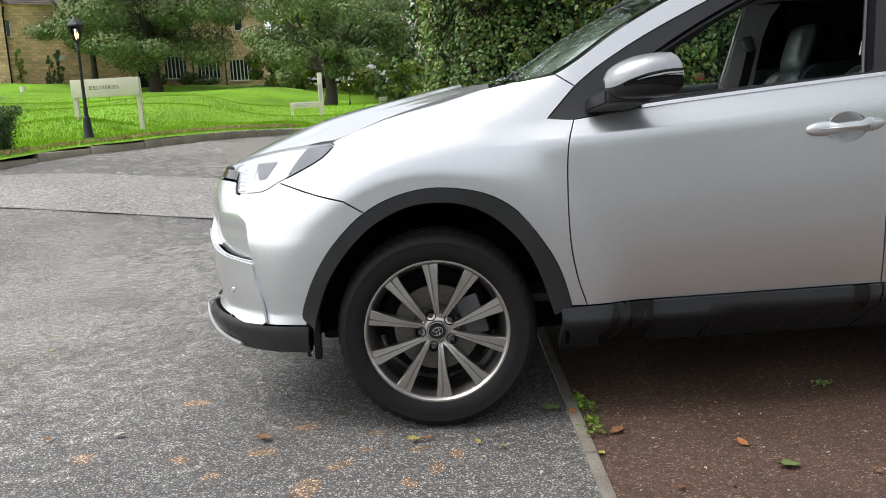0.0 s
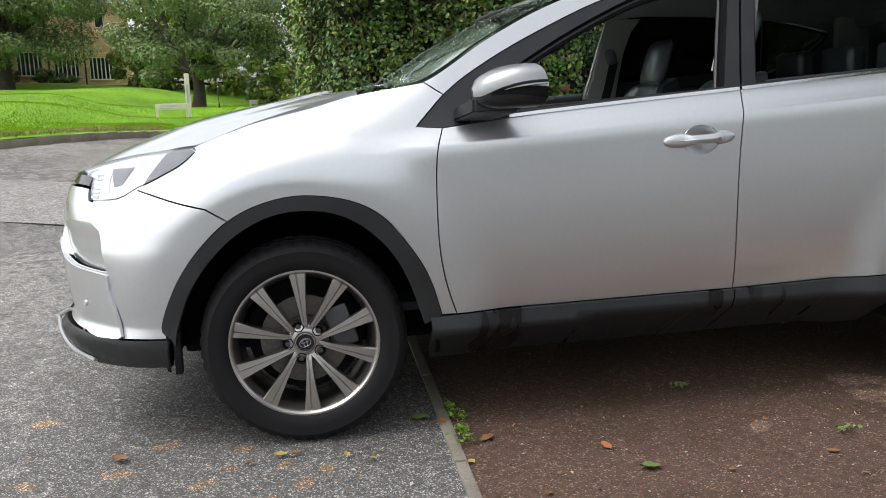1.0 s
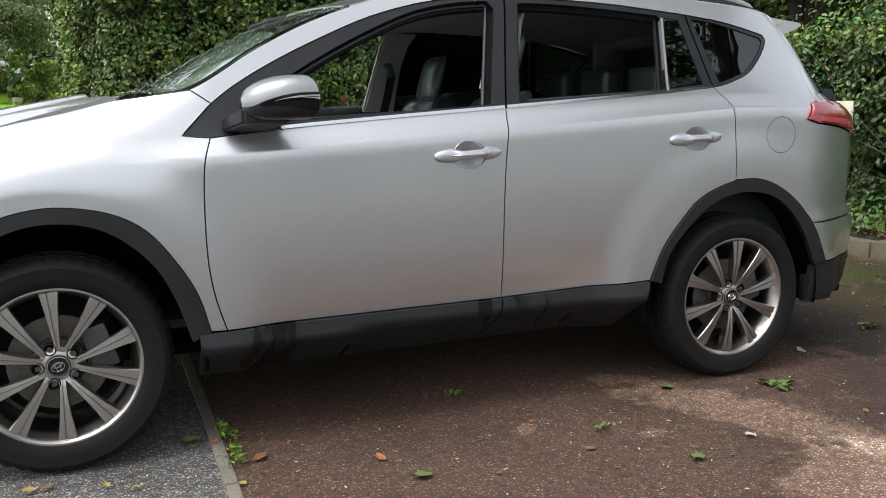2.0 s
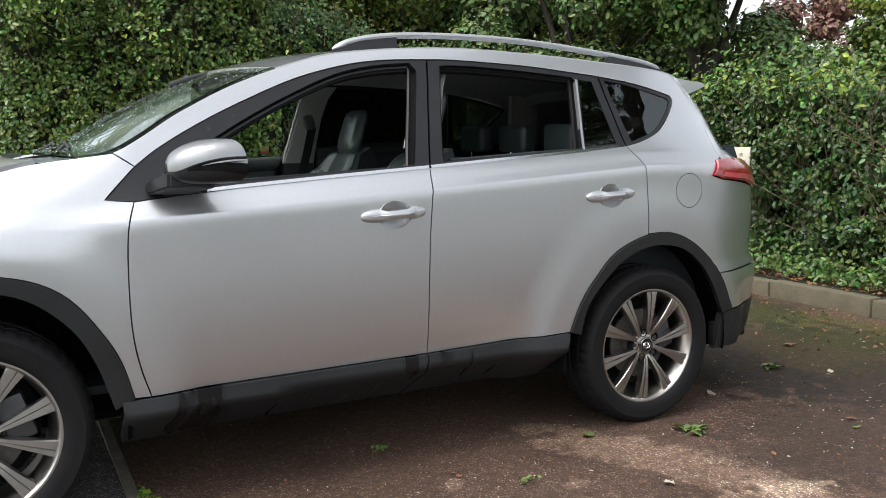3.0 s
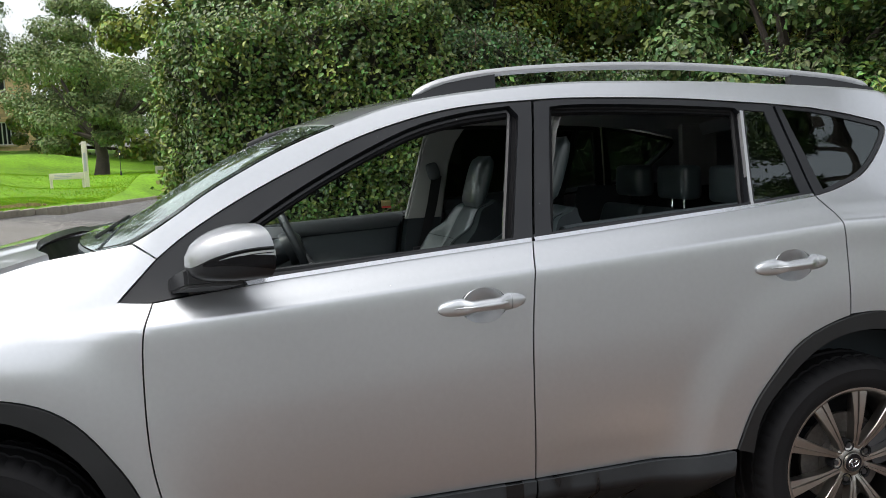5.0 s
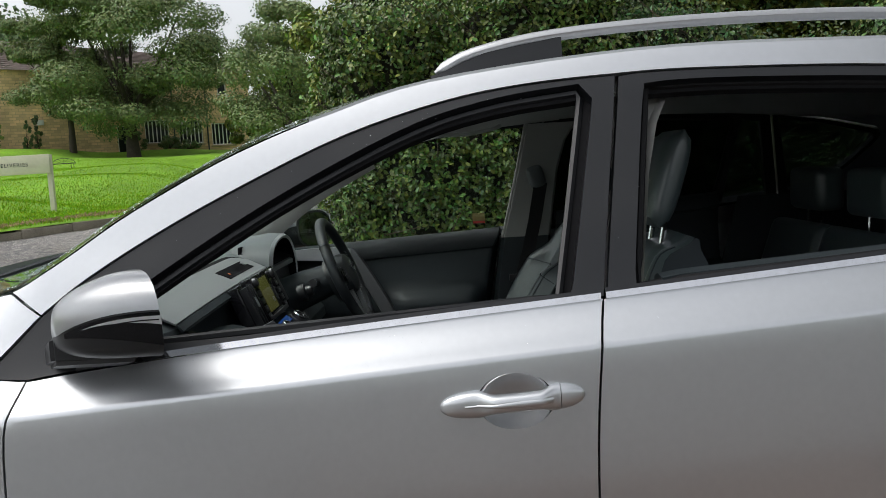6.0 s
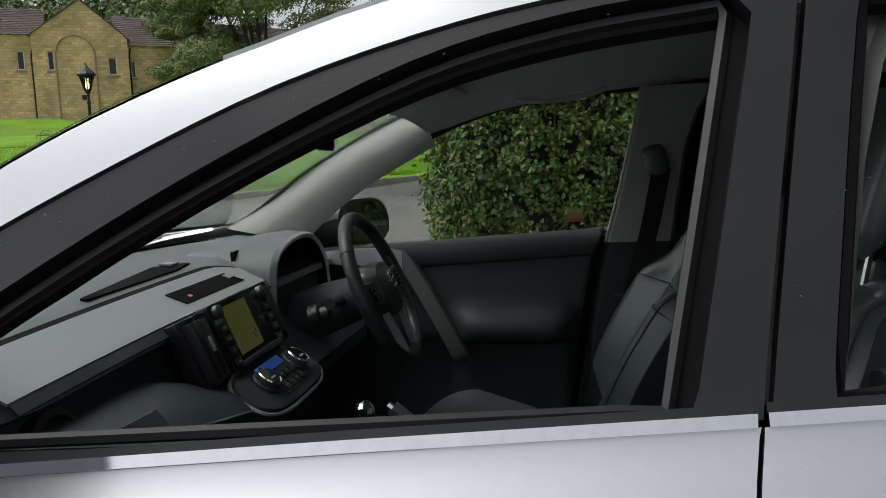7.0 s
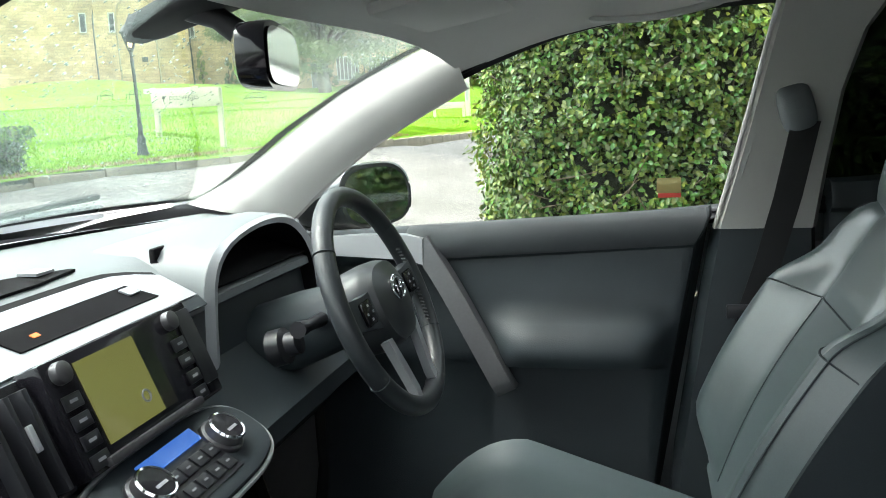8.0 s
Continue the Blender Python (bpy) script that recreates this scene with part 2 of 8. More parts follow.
STRAW = material("dead_grass", (0.30, 0.22, 0.10), 0.8, vary=0.3, grain=4, island=(0.4, 0.03))
# near-black that stands for the shade inside hedges and woods; also bare soil
SHADE = material("shade_and_soil", (0.018, 0.022, 0.010), 0.95, vary=0.5, grain=9, blotch=2, bump=0.05)
BARK = material("bark", (0.055, 0.045, 0.035), 0.9, vary=0.4, grain=22, blotch=3, bump=0.02)
TWIG = material("twigs", (0.10, 0.075, 0.05), 0.85, vary=0.4, grain=20)
MIRROR = material("dim_mirror", (0.28, 0.29, 0.29), 0.03, 1.0, vary=0.03)
HOUSING = material("lamp_housing", (0.72, 0.73, 0.74), 0.28, 0.35, vary=0.12, grain=40, blotch=9)
WET = streaked("wet_cladding", (0.019, 0.022, 0.025), (0.007, 0.008, 0.009))
STONE = material("sandstone", (0.36, 0.255, 0.15), 0.85, vary=0.28, grain=2.2, blotch=0.35, bump=0.02)
STONE_PALE = material("pale_sandstone", (0.42, 0.33, 0.21), 0.85, vary=0.18, grain=4, blotch=0.5)
SLATE = material("roof_slate", (0.29, 0.235, 0.215), 0.8, vary=0.25, grain=3, blotch=0.4)
WHITE = material("white_paint", (0.75, 0.75, 0.73), 0.5, vary=0.08, grain=20)
CREAM = material("cream_board", (0.66, 0.62, 0.50), 0.55, vary=0.08, grain=20, blotch=1)
IRON = material("black_iron", (0.022, 0.026, 0.028), 0.45, 0.2, vary=0.25, grain=40)
LAMP_ON = material("warm_lamp", (0.9, 0.8, 0.6), 0.4, glow=(1.0, 0.62, 0.28, 4.0))
PANE_DARK = material("far_window", (0.03, 0.035, 0.04), 0.08, vary=0.2)


# ---- mesh helpers ----
def add_mesh(name, verts, faces, mat, parent=None, label="", smooth=True, normals=None):
    me = bpy.data.meshes.new(name)
    me.from_pydata([tuple(v) for v in verts], [], [tuple(int(i) for i in f) for f in faces])
    if smooth:
        me.polygons.foreach_set("use_smooth", [True] * len(me.polygons))
    me.materials.append(mat)
    me.update()
    if normals is not None:
        me.normals_split_custom_set_from_vertices([tuple(v) for v in normals])
    ob = new(name, me)
    if parent:
        ob.parent = parent
    if label:
        tagged(ob, label)
    return ob


def part(name, bm, mat, parent=None, label="", smooth=True):
    """Links a bmesh as one mesh object under a thing or a part."""
    me = bpy.data.meshes.new(name)
    bm.to_mesh(me)
    bm.free()
    me.materials.append(mat)
    if smooth:
        me.polygons.foreach_set("use_smooth", [True] * len(me.polygons))
        me.set_sharp_from_angle(angle=radians(38))
    ob = new(name, me)
    if parent:
        ob.parent = parent
    if label:
        tagged(ob, label)
    return ob


def box(bm, x0, x1, y0, y1, z0, z1, bevel=0.0, seg=2, m=None):
    got = bmesh.ops.create_cube(bm, size=1.0)["verts"]
    bmesh.ops.scale(bm, vec=(x1 - x0, y1 - y0, z1 - z0), verts=got)
    bmesh.ops.translate(bm, vec=((x0 + x1) / 2, (y0 + y1) / 2, (z0 + z1) / 2), verts=got)
    if bevel:
        edges = {e for v in got for e in v.link_edges}
        got = bmesh.ops.bevel(bm, geom=list(edges), offset=bevel, segments=seg, affect="EDGES", profile=0.6)["verts"] + [v for v in got if v.is_valid]
    if m is not None:
        bmesh.ops.transform(bm, matrix=m, verts=list({v for v in got if v.is_valid}))
    return bm


def rod(bm, a, b, r0, r1=None, n=10):
    a, b = Vector(a), Vector(b)
    d = b - a
    m = Matrix.Translation((a + b) / 2) @ d.to_track_quat("Z", "Y").to_matrix().to_4x4()
    bmesh.ops.create_cone(bm, cap_ends=True, segments=n, radius1=r0, radius2=r0 if r1 is None else r1, depth=d.length, matrix=m)
    return bm


def lathe(bm, profile, n=48, m=None, close=False):
    """Turns (radius, height) pairs round z."""
    rings = []
    for r, h in profile:
        rings.append([bm.verts.new((r * math.cos(2 * math.pi * i / n), r * math.sin(2 * math.pi * i / n), h)) for i in range(n)])
    pairs = list(zip(rings, rings[1:])) + ([(rings[-1], rings[0])] if close else [])
    for a, b in pairs:
        for i in range(n):
            bm.faces.new((a[i], a[(i + 1) % n], b[(i + 1) % n], b[i]))
    if m is not None:
        bmesh.ops.transform(bm, matrix=m, verts=[v for ring in rings for v in ring])
    return bm


def tube(bm, pts, radius, n=10, closed=False, flat=1.0):
    """A round or flattened bar along points; radius may be a list."""
    pts = [Vector(p) for p in pts]
    k = len(pts)
    rad = radius if isinstance(radius, (list, tuple)) else [radius] * k
    rings, up = [], None
    for i, p in enumerate(pts):
        a = pts[(i - 1) % k] if closed or i else p
        b = pts[(i + 1) % k] if closed or i < k - 1 else p
        d = (b - a).normalized()
        if up is None:
            up = Vector((0, 0, 1)) if abs(d.z) < 0.9 else Vector((1, 0, 0))
        side = d.cross(up).normalized()
        up = side.cross(d).normalized()
        w = float(rad[i])
        rings.append([bm.verts.new(p + w * (math.cos(2 * math.pi * j / n) * side + flat * math.sin(2 * math.pi * j / n) * up)) for j in range(n)])
    for i in range(k if closed else k - 1):
        a, b = rings[i], rings[(i + 1) % k]
        for j in range(n):
            bm.faces.new((a[j], a[(j + 1) % n], b[(j + 1) % n], b[j]))
    if not closed:
        bm.faces.new(rings[0][::-1]), bm.faces.new(rings[-1])
    return bm


def loft(bm, rows, closed=False, caps=False):
    """Skins rows of equally many points."""
    vs = [[bm.verts.new(tuple(p)) for p in r] for r in rows]
    for a, b in zip(vs, vs[1:]):
        for j in range(len(a) if closed else len(a) - 1):
            bm.faces.new((a[j], a[(j + 1) % len(a)], b[(j + 1) % len(a)], b[j]))
    if caps:
        bm.faces.new(vs[0][::-1]), bm.faces.new(vs[-1])
    return bm


def run(pts, n=5):
    """A smooth open curve through 2D or 3D points (Catmull-Rom)."""
    p = np.array(pts, float)
    if len(p) < 3:
        return [tuple(v) for v in p]
    q = np.vstack([2 * p[0] - p[1], p, 2 * p[-1] - p[-2]])
    out = []
    for i in range(len(p) - 1):
        a, b, c, d = q[i:i + 4]
        for t in np.arange(n) / n:
            out.append(tuple(0.5 * (2 * b + (c - a) * t + (2 * a - 5 * b + 4 * c - d) * t * t + (3 * b - a - 3 * c + d) * t ** 3)))
    return out + [tuple(p[-1])]


def inside(poly, pts):
    x, y = pts[:, 0][:, None], pts[:, 1][:, None]
    a = np.array(poly)
    b = np.roll(a, -1, 0)
    cross = ((a[:, 1] > y) != (b[:, 1] > y)) & (x < (b[:, 0] - a[:, 0]) * (y - a[:, 1]) / (b[:, 1] - a[:, 1] + 1e-12) + a[:, 0])
    return cross.sum(1) % 2 == 1


def resample(poly, size):
    out = []
    for a, b in zip(poly, poly[1:] + poly[:1]):
        a, b = np.array(a), np.array(b)
        d = np.linalg.norm(b - a)
        if d < 1e-5:
            continue
        k = max(1, int(round(d / size)))
        out += [tuple(a + (b - a) * i / k) for i in range(k)]
    return out


def shrink(poly, by):
    p = np.array(poly)
    area = 0.5 * np.sum(p[:, 0] * np.roll(p[:, 1], -1) - np.roll(p[:, 0], -1) * p[:, 1])
    t = np.roll(p, -1, 0) - np.roll(p, 1, 0)
    t /= np.linalg.norm(t, axis=1)[:, None] + 1e-9
    nrm = np.stack([-t[:, 1], t[:, 0]], 1) * (1 if area > 0 else -1)
    return [tuple(v) for v in p + nrm * by]


def sheet(outline, holes, size):
    """Triangles that fill a 2D outline with holes: points and faces."""
    from mathutils.geometry import delaunay_2d_cdt
    loops = [resample(o, size) for o in [outline] + holes]
    verts, edges = [], []
    for lp in loops:
        k = len(verts)
        verts += lp
        edges += [(k + i, k + (i + 1) % len(lp)) for i in range(len(lp))]
    o = np.array(outline)
    lo, hi = o.min(0), o.max(0)
    gx, gy = np.meshgrid(np.arange(lo[0], hi[0], size), np.arange(lo[1], hi[1], size * 0.866))
    gx[1::2] += size / 2
    g = np.stack([gx.ravel(), gy.ravel()], 1)
    keep = inside(loops[0], g)
    for h in loops[1:]:
        keep &= ~inside(h, g)
    g = g[keep]
    bnd = np.array(verts)
    if len(g):
        near = np.array([np.min(np.hypot(*(bnd - p).T)) > 0.5 * size for p in g])
        verts = verts + [tuple(p) for p in g[near]]
    vo, _, fo, *_ = delaunay_2d_cdt([Vector(v) for v in verts], edges, [], 0, 1e-6)
    vo = np.array([tuple(v) for v in vo])
    fo = [f for f in fo if len(f) == 3]
    cen = np.array([vo[list(f)].mean(0) for f in fo])
    ok = inside(loops[0], cen)
    for h in loops[1:]:
        ok &= ~inside(h, cen)
    return vo, [f for f, k in zip(fo, ok) if k]


def panel(name, outline, where, mat, parent, label="", holes=(), size=0.03, thick=0.012, gap=0.0, lift=0.0, mirror=False):
    """A curved sheet of some thickness over a 2D outline; where() lifts 2D points into space."""
    outline = [tuple(p) for p in outline]
    if gap:
        outline = shrink(resample(outline, size), gap)
    pts, tris = sheet(outline, [list(h) for h in holes], size)
    e = 1e-3
    pos = where(pts[:, 0], pts[:, 1])
    du = where(pts[:, 0] + e, pts[:, 1]) - where(pts[:, 0] - e, pts[:, 1])
    dv = where(pts[:, 0], pts[:, 1] + e) - where(pts[:, 0], pts[:, 1] - e)
    nrm = np.cross(du, dv)
    nrm /= np.linalg.norm(nrm, axis=1)[:, None] + 1e-12
    pos = pos + nrm * lift
    if mirror:
        pos, nrm = pos * (1, -1, 1), nrm * (1, -1, 1)
    k = len(pos)
    order = tris if not mirror else [t[::-1] for t in tris]
    o = np.array(order)
    turn = (np.cross(pos[o[:, 1]] - pos[o[:, 0]], pos[o[:, 2]] - pos[o[:, 0]]) * nrm[o[:, 0]]).sum()
    if turn < 0:
        order = [t[::-1] for t in order]
    back = pos - nrm * thick
    faces = list(order) + [tuple(i + k for i in t[::-1]) for t in order]
    count = {}
    for t in order:
        for i in range(3):
            count[(t[i], t[(i + 1) % 3])] = 1
    rim_v, rim_n, at = [], [], 2 * k
    for (i, j) in count:
        if (j, i) not in count:
            d = np.cross(pos[j] - pos[i], nrm[i])
            d /= np.linalg.norm(d) + 1e-12
            rim_v += [pos[i], pos[j], back[j], back[i]]
            rim_n += [d, d, d, d]
            faces.append((at + 3, at + 2, at + 1, at))
            at += 4
    verts = np.vstack([pos, back] + ([np.array(rim_v)] if rim_v else []))
    norms = np.vstack([nrm, -nrm] + ([np.array(rim_n)] if rim_v else []))
    return add_mesh(name, verts, faces, mat, parent, label, True, norms)


def leaves(name, centres, normals, size, mat, parent=None, label="", droop=0.5, seed=1, wide=0.55, spread=0.8, fine=False):
    """Many small folded leaves at places, turned round their normals."""
    rng = np.random.default_rng(seed)
    k = len(centres)
    nrm = normals + rng.normal(0, spread, (k, 3))
    nrm /= np.linalg.norm(nrm, axis=1)[:, None] + 1e-9
    along = rng.normal(0, 1, (k, 3)) + np.array([0, 0, -droop])
    along -= nrm * (along * nrm).sum(1)[:, None]
    along /= np.linalg.norm(along, axis=1)[:, None] + 1e-9
    across = np.cross(nrm, along)
    s = size * rng.uniform(0.6, 1.35, k)[:, None]
    w = s * wide * 0.5
    if fine:
        shape = ((-0.5, 0, 0), (-0.2, 0.85, 0.26), (0.16, 0.92, 0.28), (0.5, 0, -0.22), (0.16, -0.92, 0.28), (-0.2, -0.85, 0.26))
        f = np.array([[0, 1, 2], [0, 2, 3], [0, 3, 4], [0, 4, 5]])
    else:
        shape = ((-0.5, 0, 0), (-0.02, 1, 0.35), (0.5, 0, -0.2), (-0.02, -1, 0.35))
        f = np.array([[0, 1, 2], [0, 2, 3]])
    c = len(shape)
    v = np.empty((k, c, 3))
    for i, (a, b, h) in enumerate(shape):
        v[:, i] = centres + along * s * a + across * w * b + nrm * w * h
    faces = (np.arange(k)[:, None, None] * c + f[None]).reshape(-1, 3)
    me = bpy.data.meshes.new(name)
    me.vertices.add(k * c)
    me.vertices.foreach_set("co", v.reshape(-1))
    me.loops.add(len(faces) * 3)
    me.loops.foreach_set("vertex_index", faces.reshape(-1).astype(np.int32))
    me.polygons.add(len(faces))
    me.polygons.foreach_set("loop_start", np.arange(0, len(faces) * 3, 3, dtype=np.int32))
    me.materials.append(mat)
    me.update(calc_edges=True)
    ob = new(name, me)
    if parent:
        ob.parent = parent
    if label:
        tagged(ob, label)
    return ob


def pchip(pts):
    """A smooth monotone curve through a few points."""
    xs = np.array([p[0] for p in pts], float)
    ys = np.array([p[1] for p in pts], float)
    h, d = np.diff(xs), np.diff(ys) / np.diff(xs)
    m = np.zeros(len(xs))
    m[0], m[-1] = d[0], d[-1]
    for i in range(1, len(xs) - 1):
        if d[i - 1] * d[i] > 0:
            w1, w2 = 2 * h[i] + h[i - 1], h[i] + 2 * h[i - 1]
            m[i] = (w1 + w2) / (w1 / d[i - 1] + w2 / d[i])

    def at(v):
        v = np.clip(np.asarray(v, float), xs[0], xs[-1])
        i = np.clip(np.searchsorted(xs, v) - 1, 0, len(xs) - 2)
        t = (v - xs[i]) / h[i]
        return ((1 + 2 * t) * (1 - t) ** 2 * ys[i] + t * (1 - t) ** 2 * h[i] * m[i]
                + t * t * (3 - 2 * t) * ys[i + 1] + t * t * (t - 1) * h[i] * m[i + 1])
    return at


def step(a, b, v):
    t = np.clip((np.asarray(v, float) - a) / (b - a), 0, 1)
    return t * t * (3 - 2 * t)


# ---- the car's outer shape: x runs from the front axle to the rear, y across, z up ----
XF, XR = -0.15, 2.60
door_y = pchip([(0.1, 0.840), (0.3, 0.860), (0.42, 0.875), (0.50, 0.8885), (0.6, 0.8990), (0.7, 0.9060), (0.82, 0.9105), (0.99, 0.9085), (1.040, 0.9045),
                (1.058, 0.892), (1.11, 0.853), (1.3, 0.770), (1.54, 0.668), (1.60, 0.625), (1.66, 0.50), (1.70, 0.30)])
wing_y = pchip([(-0.3, 0.30), (-0.06, 0.60), (0.0, 0.715), (0.05, 0.79), (0.12, 0.848), (0.2, 0.880), (0.32, 0.900), (0.5, 0.907), (0.7, 0.895), (0.9, 0.865)])
wing_top = pchip([(-1.0, 0.84), (-0.75, 0.885), (-0.42, 0.985), (-0.34, 1.030), (-0.13, 1.105), (0.07, 1.152), (0.21, 1.188), (0.4, 1.21), (0.6, 1.215)])
nose_x = pchip([(0.10, -0.86), (0.22, -0.89), (0.29, -0.925), (0.37, -0.972), (0.40, -0.945), (0.44, -0.912), (0.52, -0.925), (0.62, -0.940), (0.68, -0.947), (0.73, -0.935), (0.80, -0.932), (0.90, -0.905), (1.0, -0.82), (1.1, -0.60)])
tail_x = pchip([(0.2, 3.60), (0.35, 3.72), (0.58, 3.74), (0.66, 3.71), (0.72, 3.66), (1.0, 3.65), (1.1, 3.63), (1.2, 3.49), (1.475, 3.27), (1.56, 3.18), (1.7, 3.0)])


def arc_table(n, aspect):
    th = np.linspace(0, math.pi / 2, 400)
    u, v = np.sin(th) ** (2 / n), np.cos(th) ** (2 / n)
    s = np.r_[0, np.cumsum(np.hypot(np.diff(u) * aspect, np.diff(v)))] * 0.9
    return s, u, v


NOSE, TAIL = arc_table(2.5, 0.88), arc_table(3.0, 1.18)


def flare(x, z, hx, r0):
    r = np.hypot(x - hx, z - 0.35)
    return 1 - step(r0 - 0.05, r0 + 0.13, r)


def half_width(x, z):
    zz = z - 0.0716 * (np.clip(x, 0, 2.6) - 1.0)
    w = step(0.10, 0.52, x)
    y = (1 - w) * wing_y(wing_top(x) - z) + w * door_y(zz)
    for hx, r0 in ((0.0, 0.60), (2.66, 0.61)):
        k = flare(x, z, hx, r0)
        d = 0.909 - y
        y = y + k * 0.5 * (d + np.sqrt(d * d + 0.025 ** 2)) - k * 0.004
    return y


def skin_point(p, z):
    """The left half's outer skin: p is the length along the side, bent round nose and tail."""
    p, z = np.asarray(p, float), np.asarray(z, float)
    s, u, v = NOSE
    uf, vf = np.interp(XF - p, s, u), np.interp(XF - p, s, v)
    s, u, v = TAIL
    ur, vr = np.interp(p - XR, s, u), np.interp(p - XR, s, v)
    x = np.where(p < XF, XF - (XF - nose_x(z)) * uf, np.where(p > XR, XR + (tail_x(z) - XR) * ur, p))
    y = half_width(x, z) * np.where(p < XF, vf, np.where(p > XR, vr, 1.0))
    return np.stack([x, -y, z], -1)


def skin_p(x, z):
    """The length p of the skin at x."""
    x, z = np.asarray(x, float), np.asarray(z, float)
    s, u, v = NOSE
    pf = XF - np.interp(np.clip((XF - x) / (XF - nose_x(z)), 0, 1), u, s)
    s, u, v = TAIL
    pr = XR + np.interp(np.clip((x - XR) / (tail_x(z) - XR), 0, 1), u, s)
    return np.where(x < XF, pf, np.where(x > XR, pr, x))


# ---- the ground ----
def road_z(x, y):
    """Level under the car, climbing towards the kerb of the lawn."""
    climb = 0.40 * step(-0.6, -4.9, x) * step(1.5, 6.6, y) * (1 - step(9.0, 30.0, y))
    return 0.35 * step(2.0, 13.0, y) * (1 - 0.3 * step(14, 40, y)) + 0.10 * step(-1.0, -4.5, x) * step(4.5, 7.2, y) + climb


KERB = run([(-30.0, 0.5), (-16.0, 2.2), (-9.5, 4.4), (-6.8, 5.7), (-5.75, 6.45), (-5.42, 7.1), (-5.26, 7.8), (-4.95, 8.35), (-4.6, 8.8), (-4.25, 9.7), (-3.9, 10.9), (-3.6, 12.6), (-3.4, 15.0), (-3.25, 19.0), (-3.15, 24.0), (-2.9, 29.0), (-2.0, 33.0), (2.0, 36.5), (12.0, 38.5), (40.0, 40.0)], 8)
KA = np.array(KERB)
LAWN = np.array([(-5.97, 10.75, 0.84), (-5.9, 13.1, 0.84), (-7.25, 13.3, 1.36), (-4.9, 11.5, 0.83), (-4.6, 14.0, 0.80), (-9.06, 14.0, 1.12), (-6.4, 8.3, 0.80), (-5.6, 16.5, 0.78), (-10.3, 25.0, 1.65), (-19.35, 30.0, 2.07), (-10.7, 30.0, 2.0), (-5.4, 30.0, 0.85), (-4.9, 24.0, 0.62),
                 (-5.4, 40.0, 1.22), (-12.1, 50.0, 2.70), (-6.04, 41.9, 1.27), (-24.0, 38.0, 2.55), (-15.9, 36.0, 2.05), (-25.0, 44.0, 3.0), (-34.6, 51.3, 4.4), (-29.5, 54.2, 4.0), (-27.1, 55.6, 3.82), (-19.6, 59.8, 3.45), (-19.0, 53.5, 2.75),
                 (-13.5, 63.3, 3.2), (-3.0, 50.0, 1.35), (-20.0, 16.0, 1.9), (10.0, 50.0, 1.3), (-40.0, 30.0, 3.2)])


def kerb_side(x, y):
    """Distance from the kerb, positive on the lawn's side."""
    x, y = np.atleast_1d(x).astype(float), np.atleast_1d(y).astype(float)
    best = np.full(x.shape, 1e9)
    sign = np.ones(x.shape)
    for a, b in zip(KA, KA[1:]):
        d = b - a
        t = np.clip(((x - a[0]) * d[0] + (y - a[1]) * d[1]) / (d @ d), 0, 1)
        ox, oy = x - a[0] - t * d[0], y - a[1] - t * d[1]
        dist = np.hypot(ox, oy)
        near = dist < best
        sign = np.where(near, np.sign(d[0] * oy - d[1] * ox), sign)
        best = np.where(near, dist, best)
    return best * sign


def lawn_z(x, y):
    x, y = np.atleast_1d(x).astype(float), np.atleast_1d(y).astype(float)
    w = 1 / (((x[:, None] - LAWN[:, 0]) ** 2 + (y[:, None] - LAWN[:, 1]) ** 2) + 0.9) ** 1.5
    z = (w * LAWN[:, 2]).sum(1) / w.sum(1)
    base = road_z(x, y) + 0.11
    return base + (z - base) * step(0, 1.2, kerb_side(x, y))


def terrain(name, outline, size, height, mat, label, holes=()):
    pts, tris = sheet(outline, list(holes), size)
    z = height(pts[:, 0], pts[:, 1])
    a, b, c = tris[0]
    if np.cross(pts[b] - pts[a], pts[c] - pts[a]) < 0:
        tris = [t[::-1] for t in tris]
    ob = add_mesh(name, np.column_stack([pts, z]), tris, mat)
    return tagged(ob, label, "ground", kind="structure")


FAR = 900.0
gx = np.concatenate([-np.geomspace(45, FAR, 12)[::-1], np.linspace(-40, 40, 81), np.geomspace(45, FAR, 12)])
gy = np.concatenate([-np.geomspace(45, FAR, 12)[::-1], np.linspace(-40, 60, 101), np.geomspace(65, FAR, 12)])
GX, GY = np.meshgrid(gx, gy)
ks = kerb_side(GX.ravel(), GY.ravel()).reshape(GX.shape)
GZ = road_z(GX, GY) - 0.004 - 0.25 * (ks > 0.6)
rows = [[(GX[i, j], GY[i, j], GZ[i, j]) for j in range(len(gx))] for i in range(len(gy))]
bm = loft(bmesh.new(), rows)
tagged(part("ground", bm, TARMAC), "grey tarmac car park surface with pale stone chippings", "ground", kind="structure")

terrain("road", [(-9.5, 4.6), (-6.6, 4.95), (-4.52, 4.83), (-3.90, 4.73), (-3.32, 4.67), (-2.74, 4.62), (-2.28, 4.59), (0.40, 4.5), (0.40, 6.75), (-2.68, 6.67), (-3.58, 6.31), (-4.42, 6.24), (-5.23, 6.26), (-6.4, 5.85), (-7.2, 5.45), (-9.4, 4.65)],
        0.5, lambda x, y: road_z(x, y) + 0.004, TARMAC_OLD, "pale worn tarmac strip across the drive")
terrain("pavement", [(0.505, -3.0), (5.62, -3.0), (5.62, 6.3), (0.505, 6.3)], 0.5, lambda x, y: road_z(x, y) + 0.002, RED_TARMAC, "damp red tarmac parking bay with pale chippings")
lawn_edge = [tuple(p) for p in KERB]
